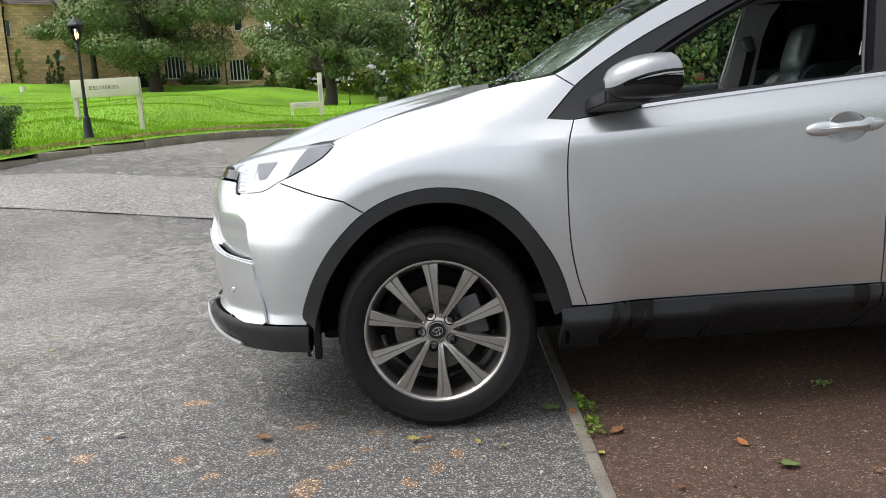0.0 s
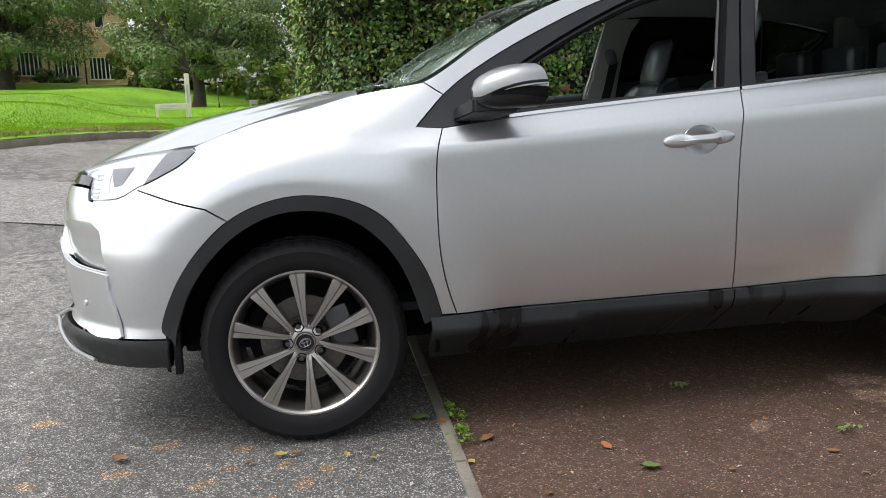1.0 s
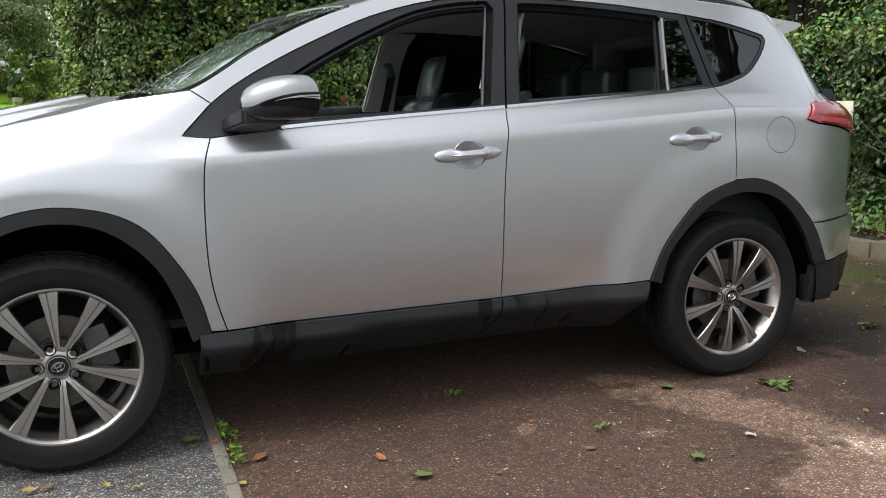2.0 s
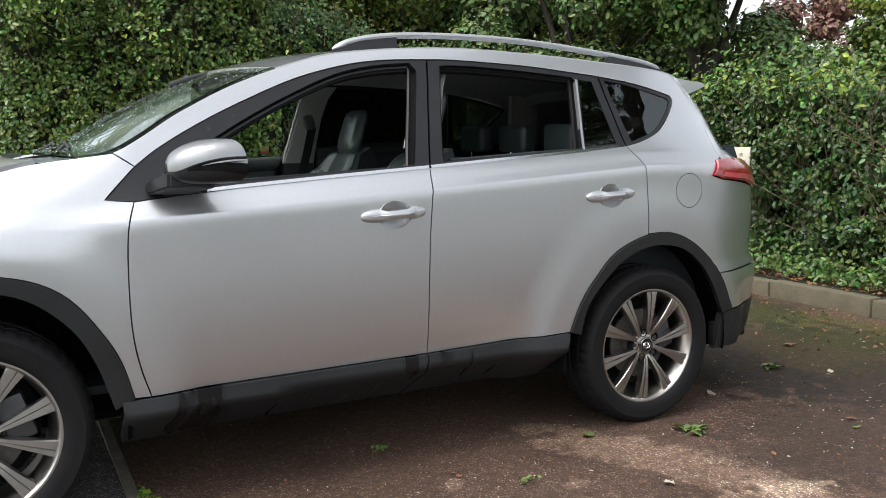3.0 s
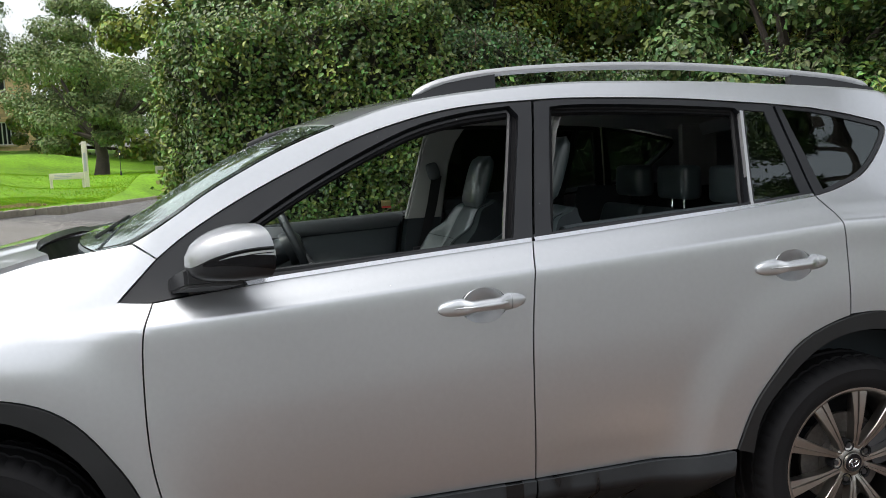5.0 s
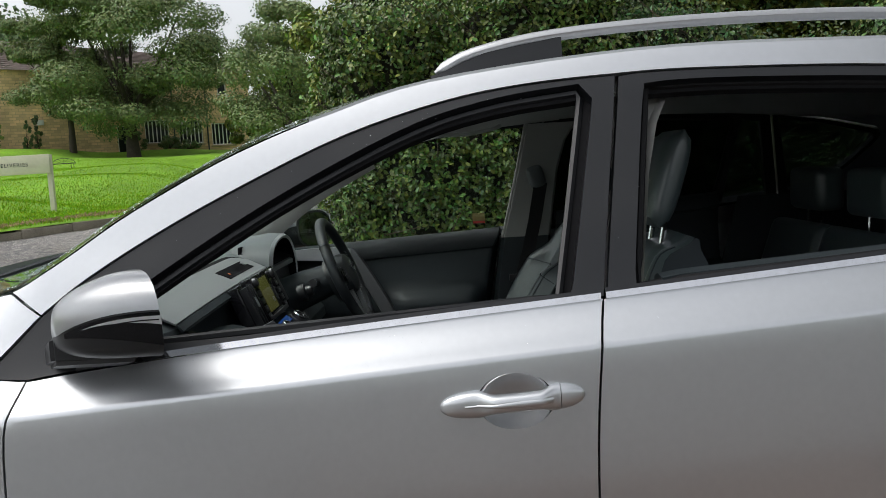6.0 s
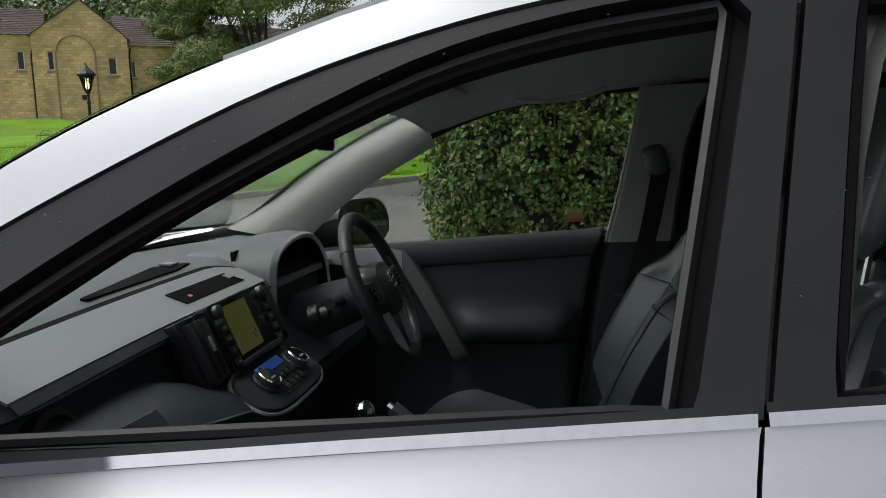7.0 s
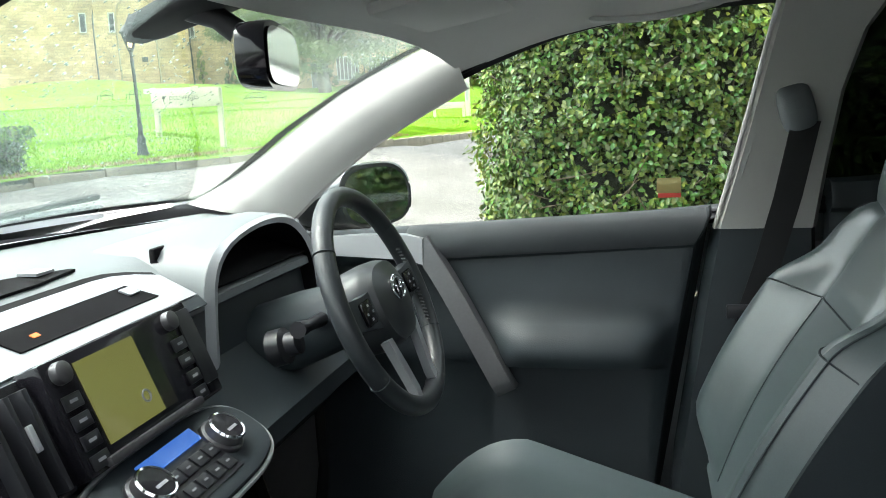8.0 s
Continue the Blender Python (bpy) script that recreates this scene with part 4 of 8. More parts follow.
def window(outline, y, bars, parent):
    o = np.array(outline)
    x0, x1, z0, z1 = o[:, 0].min(), o[:, 0].max(), o[:, 1].min(), o[:, 1].max()
    w = new("window")
    w.parent = parent
    wall_with_openings("pane", outline, [], y + 0.22, 0.02, PANE_DARK, w, "dark window pane")
    bm = bmesh.new()
    t = 0.07
    box(bm, x0, x1, y + 0.12, y + 0.19, z0, z0 + t), box(bm, x0, x0 + t, y + 0.121, y + 0.19, z0 + t, z1), box(bm, x1 - t, x1, y + 0.121, y + 0.19, z0 + t, z1), box(bm, x0 + t, x1 - t, y + 0.12, y + 0.19, z1 - t, z1)
    for i in range(1, bars):
        xc = x0 + (x1 - x0) * i / bars
        box(bm, xc - 0.035, xc + 0.035, y + 0.12, y + 0.19, z0 + t, z1 - t)
    part("window_frame", bm, WHITE, w, "white painted window frame")
    part("sill", box(bmesh.new(), x0 - 0.1, x1 + 0.1, y - 0.06, y + 0.2, z0 - 0.14, z0 - 0.005, 0.02), STONE_PALE, w, "pale stone sill")


for o in gable_windows:
    window(o, 0.0, 1, house)
for o in wing_windows + [left_window]:
    window(o, 0.5, 1, house)
for o in low_windows:
    window(o, 0.5, 6, house)
# blind arch, downpipes, wall vent
pts = [(-14.75, -0.05, 4.2), (-14.75, -0.05, 8.6)] + [(-13.5 - 1.25 * math.cos(a), -0.05, 8.6 + 1.35 * math.sin(a)) for a in np.linspace(0.15, math.pi - 0.15, 12)] + [(-12.25, -0.05, 8.6), (-12.25, -0.05, 4.1)]
part("blind_arch", tube(bmesh.new(), pts, 0.07, 6), STONE_PALE, house, "raised stone arch moulding")
for x, y in ((-10.02, 0.38), (-16.25, 0.38), (4.72, 0.4), (2.25, 0.4)):
    part("downpipe", tube(bmesh.new(), [(x, y, 2), (x, y, 8.6), (x + 0.1, y + 0.05, 9.1)], 0.055, 6), IRON, house, "dark downpipe")
part("vent_grille", box(bmesh.new(), -13.3, -12.92, -0.04, 0.02, 5.62, 5.95, 0.02), IRON, house, "small dark wall vent")
part("wall_box", box(bmesh.new(), -6.95, -6.5, 0.36, 0.5, 5.5, 5.85, 0.02), WHITE, house, "small pale box on the wall")


def roof_slope(name, a, b, c, d, label="brown slate roof slope"):
    """Slates in overlapping courses between two eaves and two ridge points."""
    a, b, c, d = (np.array(p, float) for p in (a, b, c, d))
    n = np.cross(b - a, d - a)
    n /= np.linalg.norm(n)
    n *= 1 if n[2] > 0 else -1
    rows = []
    for i in range(15):
        t0, t1 = i / 15, (i + 1) / 15
        rows += [[a + (d - a) * t0 + n * 0.05, b + (c - b) * t0 + n * 0.05], [a + (d - a) * t1 + n * 0.01, b + (c - b) * t1 + n * 0.01]]
    bm = loft(bmesh.new(), rows)
    bmesh.ops.solidify(bm, geom=bm.faces[:], thickness=0.12)
    part(name, bm, SLATE, house, label, smooth=False)


roof_slope("roof", (-10.9, 0.25, 9.25), (8.4, 0.25, 9.0), (8.4, 5.0, 10.7), (-10.9, 5.0, 12.0))
roof_slope("roof", (-30.0, 0.25, 10.2), (-15.4, 0.25, 10.0), (-15.4, 5.0, 12.4), (-30.0, 5.0, 12.8))
roof_slope("roof", (-9.95, -0.2, 9.62), (-9.95, 5.5, 9.62), (-12.95, 5.5, 12.4), (-12.95, -0.2, 12.4))
roof_slope("roof", (-16.3, -0.2, 9.88), (-16.3, 5.5, 9.88), (-12.95, 5.5, 12.4), (-12.95, -0.2, 12.4))
part("end_wall", box(bmesh.new(), -30.0, 8.1, 8.6, 9.0, 0.5, 8.8), STONE, house, "sandstone rear wall")
part("end_wall", box(bmesh.new(), 7.7, 8.1, 0.95, 8.6, 0.5, 9.0), STONE, house, "sandstone end wall")
for i, (u, h) in enumerate([(-9.5, 2.7), (-7.75, 2.2), (-7.1, 2.3), (-0.7, 1.4), (1.6, 1.0), (2.9, 0.8)]):
    x, y = -20.5 + u * 0.866 + 0.35, 60.0 + u * 0.5 - 0.6
    tree("narrow green shrub against the stone wall", x, y, float(lawn_z(x, y)[0]) - 0.1, h, 0.34 if i < 3 else 0.8, 2200, 0.12, (YELLOWISH, FOLIAGE, FOLIAGE)[min(i, 2)], 80 + i, 0.04, 0.2, 18, flat=1.3 if i < 3 else 0.7, low=0.04)
tree("rounded green bushes beside the hall", -11.4, 58.5, 2.7, 3.4, 2.4, 6500, 0.22, YELLOWISH, 85, 0.06, 0.3, 14, low=0.1)
tree("rounded green bushes beside the drive", -2.3, 41.0, 1.1, 2.6, 1.3, 4500, 0.16, YELLOWISH, 86, 0.06, 0.3, 14, low=0.1)


# ---- lamp posts, signs and lawn furniture ----
def lamp_post(x, y, z, height, label):
    ob = tagged(new("lamp_post"), label, "lamp post")
    ob.location = (x, y, z)
    h, k = 2.55, height / 2.55
    part("base", lathe(bmesh.new(), [(0.0005, -0.1), (0.115, -0.1), (0.115, 0.10), (0.10, 0.14), (0.085, 0.30), (0.075, 0.42), (0.082, 0.46), (0.05, 0.52)], 12), IRON, ob, "stepped iron base")
    part("pole", lathe(bmesh.new(), [(0.048, 0.50), (0.042, 0.62), (0.048, 0.66), (0.036, 0.72), (0.028, h - 0.78), (0.036, h - 0.76), (0.036, h - 0.73), (0.022, h - 0.70), (0.03, h - 0.56)], 12), IRON, ob, "slender iron pole")
    part("collar", lathe(bmesh.new(), [(0.03, h - 0.575), (0.055, h - 0.56), (0.055, h - 0.545), (0.03, h - 0.53)], 12), IRON, ob)
    lan = part("lantern_frame", lathe(bmesh.new(), [(0.03, h - 0.545), (0.062, h - 0.535), (0.062, h - 0.52), (0.055, h - 0.52)], 6), IRON, ob)
    for i in range(6):
        a = 2 * math.pi * i / 6
        bm = rod(bmesh.new(), (0.060 * math.cos(a), 0.060 * math.sin(a), h - 0.53), (0.155 * math.cos(a), 0.155 * math.sin(a), h - 0.24), 0.009, n=6)
        part("glazing_bar", bm, IRON, lan)
    part("lantern_glass", lathe(bmesh.new(), [(0.054, h - 0.52), (0.145, h - 0.24)], 6), CLEAR, ob, "lantern panes")
    part("lantern_roof", lathe(bmesh.new(), [(0.12, h - 0.25), (0.19, h - 0.245), (0.19, h - 0.22), (0.12, h - 0.15), (0.05, h - 0.10), (0.035, h - 0.07), (0.012, h - 0.05), (0.018, h - 0.03), (0.0005, h)], 6), IRON, ob, "pointed lantern roof")
    part("lamp_bulb", lathe(bmesh.new(), [(0.0005, h - 0.50), (0.022, h - 0.47), (0.028, h - 0.40), (0.0005, h - 0.34)], 10), LAMP_ON, ob, "lit warm bulb")
    for q in list(ob.children) + list(lan.children):
        q.data.transform(Matrix.Scale(k, 4))
    return ob


lamp_post(-6.02, 10.80, 0.83, 2.10, "black iron lantern post on the grass bank")
lamp_post(-4.3, 35.4, float(lawn_z(-4.3, 35.4)[0]) - 0.05, 1.15, "small black lantern post far along the drive")


def board_sign(x0, x1, y, z0, z1, foot0, foot1, label, words=""):
    ob = tagged(new("sign"), label, "sign")
    ob.location = (x0, y, 0)
    w = x1 - x0
    part("board", box(bmesh.new(), 0.0, w, -0.025, 0.025, z0, z1, 0.008), CREAM, ob, "cream board")
    for x, f in ((0.0, foot0), (w - 0.09, foot1)):
        part("post", box(bmesh.new(), x, x + 0.09, 0.026, 0.10, f, z1 - 0.01, 0.008), CREAM, ob, "square cream post")
    if words:
        cu = bpy.data.curves.new("lettering", "FONT")
        cu.body, cu.size, cu.extrude, cu.space_character = words, 0.098, 0.002, 1.25
        t = new("lettering", cu)
        t.parent = ob
        t.matrix_basis = Matrix.Translation((w * 0.27, -0.028, (z0 + z1) / 2 - 0.03)) @ Matrix.Rotation(radians(90), 4, "X")
        cu.materials.append(IRON)
        tagged(t, "dark grey lettering")
        bm = lathe(bmesh.new(), [(0.0005, 0.003), (0.035, 0.003), (0.035, 0.0)], 6, Matrix.Translation((w * 0.19, -0.028, (z0 + z1) / 2 + 0.015)) @ Matrix.Rotation(radians(90), 4, "X"))
        box(bm, w * 0.19 - 0.008, w * 0.19 + 0.008, -0.031, -0.028, (z0 + z1) / 2 - 0.06, (z0 + z1) / 2 - 0.015)
        part("emblem", bm, IRON, ob, "small dark emblem")
    else:
        bm = bmesh.new()
        for i in range(3):
            zz = z0 + (z1 - z0) * (0.7 - 0.22 * i)
            box(bm, w * 0.15, w * (0.75 - 0.1 * i), -0.029, -0.0255, zz - 0.012, zz + 0.012)
        part("lettering", bm, SATIN, ob, "faint grey lettering")
    return ob


board_sign(-7.30, -5.95, 13.3, 1.63, 1.98, 1.0, 0.68, "cream wooden two-post sign on the grass bank", "DELIVERIES")
board_sign(-6.0, -4.83, 29.8, 1.24, 1.47, 0.7, 0.6, "small cream two-post sign beside the drive")
ob = tagged(new("marker_post"), "tall cream post beside the small sign", "post")
part("post", box(bmesh.new(), -5.12, -4.94, 31.4, 31.55, 0.4, 2.62, 0.02), CREAM, ob)
part("panel", box(bmesh.new(), -5.07, -4.99, 31.387, 31.399, 1.5, 2.2, 0.0), SATIN, ob, "faint grey lettering panel")
board_sign(-3.44, -2.76, 41.0, 1.42, 1.62, 0.8, 0.8, "small pale sign far along the drive")


def garden_bench(x, y, label, scale=1.0):
    ob = tagged(new("garden_chair"), label, "chair", "iron chairs on the lawn")
    z = float(lawn_z(x, y)[0])
    ob.location = (x, y, z)
    part("seat", box(bmesh.new(), -0.5 * scale, 0.5 * scale, -0.22, 0.22, 0.40, 0.44, 0.01), IRON, ob)
    bm = bmesh.new()
    for i in range(7):
        a = math.pi * (i + 0.5) / 7
        rod(bm, (0, 0.22, 0.42), (0.5 * scale * math.cos(a), 0.27, 0.42 + 0.42 * math.sin(a)), 0.012, n=5)
    tube(bm, [(0.5 * scale * math.cos(a), 0.27, 0.42 + 0.42 * math.sin(a)) for a in np.linspace(0, math.pi, 14)], 0.02, 6)
    part("backrest", bm, IRON, ob, "round cast iron back")
    for sx in (-0.45, 0.45):
        for sy in (-0.18, 0.2):
            part("leg", rod(bmesh.new(), (sx * scale, sy, -0.05), (sx * scale, sy, 0.41), 0.02, n=6), IRON, ob)
    return ob


for x, y in ((-24.93, 38.0), (-23.32, 38.0)):
    garden_bench(x, y, "dark green cast iron garden chair on the lawn").scale = (0.72, 0.72, 0.6)
garden_bench(-15.92, 36.0, "dark iron garden bench on the lawn", 1.4).scale = (0.75, 0.75, 0.6)
for i in range(5):
    x = (-26.3, -25.9, -25.6, -23.2, -25.1)[i]
    ob = tagged(new("planter"), "small white flower planter by the wall", "planter", "white planters")
    ob.location = (x, 44.0, float(lawn_z(x, 44.0)[0]))
    part("pot", lathe(bmesh.new(), [(0.0005, -0.03), (0.12, -0.03), (0.16, 0.28 + 0.05 * (i % 2)), (0.13, 0.28 + 0.05 * (i % 2)), (0.12, 0.2), (0.0005, 0.2)], 10), WHITE, ob)
# a parked vehicle glimpsed far down the drive
ob = tagged(new("far_car"), "pale grey car parked far down the drive", "car")
part("body", box(bmesh.new(), -4.2, -0.6, 58.0, 59.7, 1.9, 2.75, 0.25, 3), SATIN, ob)
part("cabin", box(bmesh.new(), -3.4, -1.4, 58.15, 59.55, 2.7, 3.15, 0.2, 3), PANE_DARK, ob)

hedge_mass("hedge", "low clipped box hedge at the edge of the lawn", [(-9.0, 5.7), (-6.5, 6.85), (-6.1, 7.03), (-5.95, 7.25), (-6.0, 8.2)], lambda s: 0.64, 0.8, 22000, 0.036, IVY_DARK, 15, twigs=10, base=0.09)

# small visitor plate on a post beside the hedge
ob = tagged(new("bay_sign"), "small white parking bay plate on a dark post", "sign")
part("post", box(bmesh.new(), 5.98, 6.02, 1.71, 1.75, 0.0, 1.15, 0.004), IRON, ob)
part("plate", box(bmesh.new(), 5.962, 5.978, 1.635, 1.820, 0.97, 1.20, 0.004), CREAM, ob, "pale cream plate")
bm = bmesh.new()
for zz, hw in ((1.08, 0.055), (1.055, 0.07)):
    box(bm, 5.957, 5.961, 1.728 - hw, 1.728 + hw, zz - 0.007, zz + 0.007)
box(bm, 5.957, 5.961, 1.713, 1.743, 1.12, 1.15)
part("lettering", bm, SATIN, ob, "faint grey lettering")


# ---- the car ----
car = tagged(new("car"), "silver compact suv parked with its side windows open", "car")
PF, PR = XF - NOSE[0][-1], XR + TAIL[0][-1]
CAR_SIDES = (False, True)


def on_skin(outline):
    return [(float(skin_p(x, z)), z) for x, z in outline]


def ellipse(cx, cz, rx, rz, n=28, turn=0.0):
    c, s = math.cos(turn), math.sin(turn)
    out = []
    for i in range(n):
        a = 2 * math.pi * i / n
        x, z = rx * math.cos(a), rz * math.sin(a)
        out.append((cx + x * c - z * s, cz + x * s + z * c))
    return out


def car_panel(name, outline, mat, label="", holes=(), gap=0.0022, lift=0.0, thick=0.012, size=0.03, parent=None, sides=CAR_SIDES, where=skin_point, rising=False):
    """One panel of the car's skin on each side; rising: its mesh runs along the rising waistline."""
    made = []
    if rising:
        def climb(x):
            return 0.0716 * (np.clip(x, 0, 2.6) - 1.0)

        def raised(p, z):
            return where(p, z + climb(p))
        for mirror in sides:
            flat = [[(p, z - float(climb(p))) for p, z in on_skin(o)] for o in [outline] + list(holes)]
            made.append(panel(name, flat[0], raised, mat, (parent or {}).get(mirror, car), label, flat[1:], size, thick, gap, lift, mirror))
        return dict(zip(sides, made))
    for mirror in sides:
        made.append(panel(name, on_skin(outline), where, mat, (parent or {}).get(mirror, car), label, [on_skin(h) for h in holes], size, thick, gap, lift, mirror))
    return dict(zip(sides, made))


front_arch_out = run([(-0.438, 0.399), (-0.468, 0.440), (-0.416, 0.572), (-0.333, 0.691), (-0.225, 0.790), (-0.107, 0.844), (0.026, 0.863), (0.18, 0.838), (0.292, 0.774), (0.384, 0.655), (0.438, 0.553), (0.474, 0.428)], 4)
front_arch_in = run([(-0.425, 0.375), (-0.412, 0.440), (-0.359, 0.568), (-0.270, 0.684), (-0.172, 0.762), (-0.053, 0.808), (0.083, 0.808), (0.196, 0.765), (0.298, 0.672), (0.361, 0.557), (0.412, 0.400)], 4)
rear_arch_out = run([(2.21, 0.466), (2.265, 0.593), (2.339, 0.694), (2.441, 0.794), (2.607, 0.857), (2.762, 0.856), (2.914, 0.787), (3.067, 0.652), (3.175, 0.476)], 4)
rear_arch_in = run([(2.262, 0.45), (2.294, 0.567), (2.382, 0.675), (2.499, 0.768), (2.642, 0.808), (2.803, 0.788), (2.93, 0.705), (3.02, 0.595), (3.095, 0.461)], 4)
split = min(range(len(front_arch_out)), key=lambda i: abs(front_arch_out[i][0] + 0.222) + (front_arch_out[i][1] < 0.6))
door_front = run([(0.505, 1.066), (0.478, 0.977), (0.471, 0.807), (0.476, 0.65), (0.496, 0.53), (0.527, 0.427)], 4)
door_gap = run([(1.583, 1.160), (1.566, 1.061), (1.552, 0.833), (1.557, 0.444)], 4)
rear_door_gap = run([(2.537, 1.240), (2.586, 1.17), (2.600, 1.101), (2.608, 0.951), (2.611, 0.862)], 4)
belt_front = [(1.583, 1.160), (1.2, 1.131), (0.847, 1.103), (0.585, 1.076), (0.505, 1.066)]
belt_rear = [(1.583, 1.160), (1.95, 1.188), (2.315, 1.216), (2.537, 1.240)]
dlo_top = run([(0.519, 1.178), (0.606, 1.242), (0.747, 1.324), (0.914, 1.406), (1.108, 1.489), (1.308, 1.546), (1.472, 1.571), (1.655, 1.581), (1.81, 1.583), (2.118, 1.571), (2.347, 1.551), (2.488, 1.537), (2.685, 1.508), (2.870, 1.466)], 4)
dlo_rear = run([(2.870, 1.466), (2.872, 1.430), (2.755, 1.315), (2.640, 1.265), (2.537, 1.240)], 4)
pillar_edge = run([(0.36, 1.206), (0.455, 1.224), (0.556, 1.281), (0.655, 1.346), (0.758, 1.403), (0.858, 1.453), (0.959, 1.495), (1.037, 1.523)], 3)
roof_edge = run([(1.037, 1.523), (1.28, 1.590), (1.70, 1.630), (2.1, 1.626), (2.48, 1.604), (2.88, 1.574), (3.02, 1.556)], 5)
hatch_edge = run([(3.02, 1.556), (3.07, 1.412), (3.105, 1.185)], 5)

wing = ([(-0.225, 0.790), (-0.295, 0.833), (-0.546, 0.894)] + run([(-0.546, 0.894), (-0.468, 0.928), (-0.379, 0.974), (-0.334, 1.015)], 3)
        + run([(-0.334, 1.018), (-0.327, 1.036), (-0.13, 1.104), (0.07, 1.150), (0.21, 1.186), (0.36, 1.208)], 4)
        + [(0.455, 1.222), (0.519, 1.178), (0.417, 1.074)] + door_front + front_arch_out[::-1][:len(front_arch_out) - split])
car_panel("front_wing", wing, PAINT, "silver front wing with a flared arch", size=0.016)

door_hole = ellipse(1.408, 0.992, 0.070, 0.052)
rear_hole = ellipse(2.408, 1.033, 0.070, 0.050)
front_doors = car_panel("front_door", belt_front[::-1] + door_gap + [(1.2, 0.438), (0.85, 0.432)] + door_front[::-1], PAINT, "silver front door", [door_hole], thick=0.02, size=0.014, rising=True)
rear_door_outline = belt_rear + rear_door_gap + rear_arch_out[::-1][-17:] + [(1.9, 0.455)] + door_gap[::-1]
rear_doors = car_panel("rear_door", rear_door_outline, PAINT, "silver rear door", [rear_hole], thick=0.02, size=0.014, rising=True)
body = ([(0.519, 1.178), (0.455, 1.2235)] + [p for p in pillar_edge if p[0] > 0.46] + roof_edge + hatch_edge + [(3.04, 1.170), (3.0, 1.105), (3.07, 1.088)]
        + run([(3.07, 1.088), (3.25, 1.068), (3.42, 1.033)], 3) + [(3.46, 0.80), (3.47, 0.665), (3.138, 0.655)] + [p for p in rear_arch_out[::-1] if 2.612 < p[0] < 3.068]
        + rear_door_gap[::-1] + dlo_rear[::-1] + dlo_top[::-1])
fuel_hole = ellipse(2.848, 1.043, 0.082, 0.077)
car_panel("body_side", body, PAINT, "silver pillar, roof rail and rear quarter panel", [fuel_hole], size=0.016, rising=True)
car_panel("fuel_flap", ellipse(2.848, 1.043, 0.0795, 0.0745), PAINT, "round silver fuel flap", gap=0)
car_panel("arch_cladding", front_arch_out + front_arch_in[::-1], CLAD, "black wheel arch cladding", lift=0.010, thick=0.02, gap=0.001)
car_panel("arch_cladding", rear_arch_out + rear_arch_in[::-1], CLAD, "black wheel arch cladding", lift=0.010, thick=0.02, gap=0.001)
sill_top = [(0.433, 0.424), (0.53, 0.426), (1.0, 0.434), (1.557, 0.444), (1.9, 0.455), (2.195, 0.4655), (2.20, 0.462)]


def sill_point(p, z):
    q = skin_point(p, z)
    edge = 0.372 + 0.018 * (p - 0.4)
    out = 0.16 * np.clip(edge + 0.075 - z, 0, 0.075)
    tuck = 1.5 * np.maximum(0.0, edge - z)
    return q + np.stack([0 * tuck, tuck - out, 0 * tuck], -1)


car_panel("sill_cladding", sill_top[:3] + [(1.555, 0.444), (1.555, 0.230), (1.0, 0.225), (0.445, 0.232)], WET, "black lower door cladding with wet streaks", lift=0.014, thick=0.03, gap=0.002, where=sill_point)
car_panel("sill_cladding", sill_top[3:] + [(2.185, 0.245), (1.9, 0.236), (1.559, 0.230)], WET, "black lower door cladding with wet streaks", lift=0.014, thick=0.03, gap=0.002, where=sill_point)

# glasshouse frames, open on the left, glazed on the right
front_open = [(0.66, 1.112), (1.505, 1.160)] + run([(1.505, 1.160), (1.548, 1.36), (1.584, 1.536)], 3) + run([(1.577, 1.548), (1.42, 1.530), (1.26, 1.490), (1.058, 1.400), (0.866, 1.297), (0.66, 1.170)], 4)
rear_open = [(1.656, 1.174), (2.292, 1.221)] + run([(2.292, 1.221), (2.318, 1.37), (2.338, 1.515)], 3) + run([(2.33, 1.523), (2.1, 1.540), (1.86, 1.552), (1.718, 1.552)], 4) + [(1.700, 1.45)]
small_pane = [(2.326, 1.230), (2.495, 1.245), (2.436, 1.518), (2.366, 1.526)]
rear_pane = [(2.575, 1.260)] + run([(2.575, 1.260), (2.73, 1.315), (2.850, 1.425), (2.850, 1.455)], 4) + [(2.66, 1.500), (2.50, 1.525)]
k1 = [p for p in dlo_top if p[0] <= 1.655]
k2 = [p for p in dlo_top if 1.66 < p[0] < 2.47]
k3 = [p for p in dlo_top if p[0] > 2.485]
ring = [(x, max(z, float(np.interp(x, [0.6, 1.6], [1.112, 1.160])))) for x, z in shrink(resample(front_open, 0.03), -0.020)]
rear_ring = [(x, max(z, float(np.interp(x, [1.6, 2.4], [1.170, 1.229])))) for x, z in shrink(resample(rear_open, 0.03), -0.012)]
for around, opening, doors in ((ring, front_open, front_doors), (rear_ring, rear_open, rear_doors)):
    car_panel("glass_run", shrink(around, -0.004), DARK, "black rubber glass channel", [opening], lift=-0.032, thick=0.02, gap=0, size=0.02, parent=doors, sides=(False,))
car_panel("door_frame", [(0.417, 1.072), (0.519, 1.178)] + k1 + [(1.655, 1.579), (1.585, 1.164)] + [(1.2, 1.134), (0.847, 1.106), (0.585, 1.079), (0.505, 1.068)],
                    TRIM, "satin black window frame", [ring], lift=-0.004, thick=0.03, gap=0.001, parent=front_doors, sides=(False,))
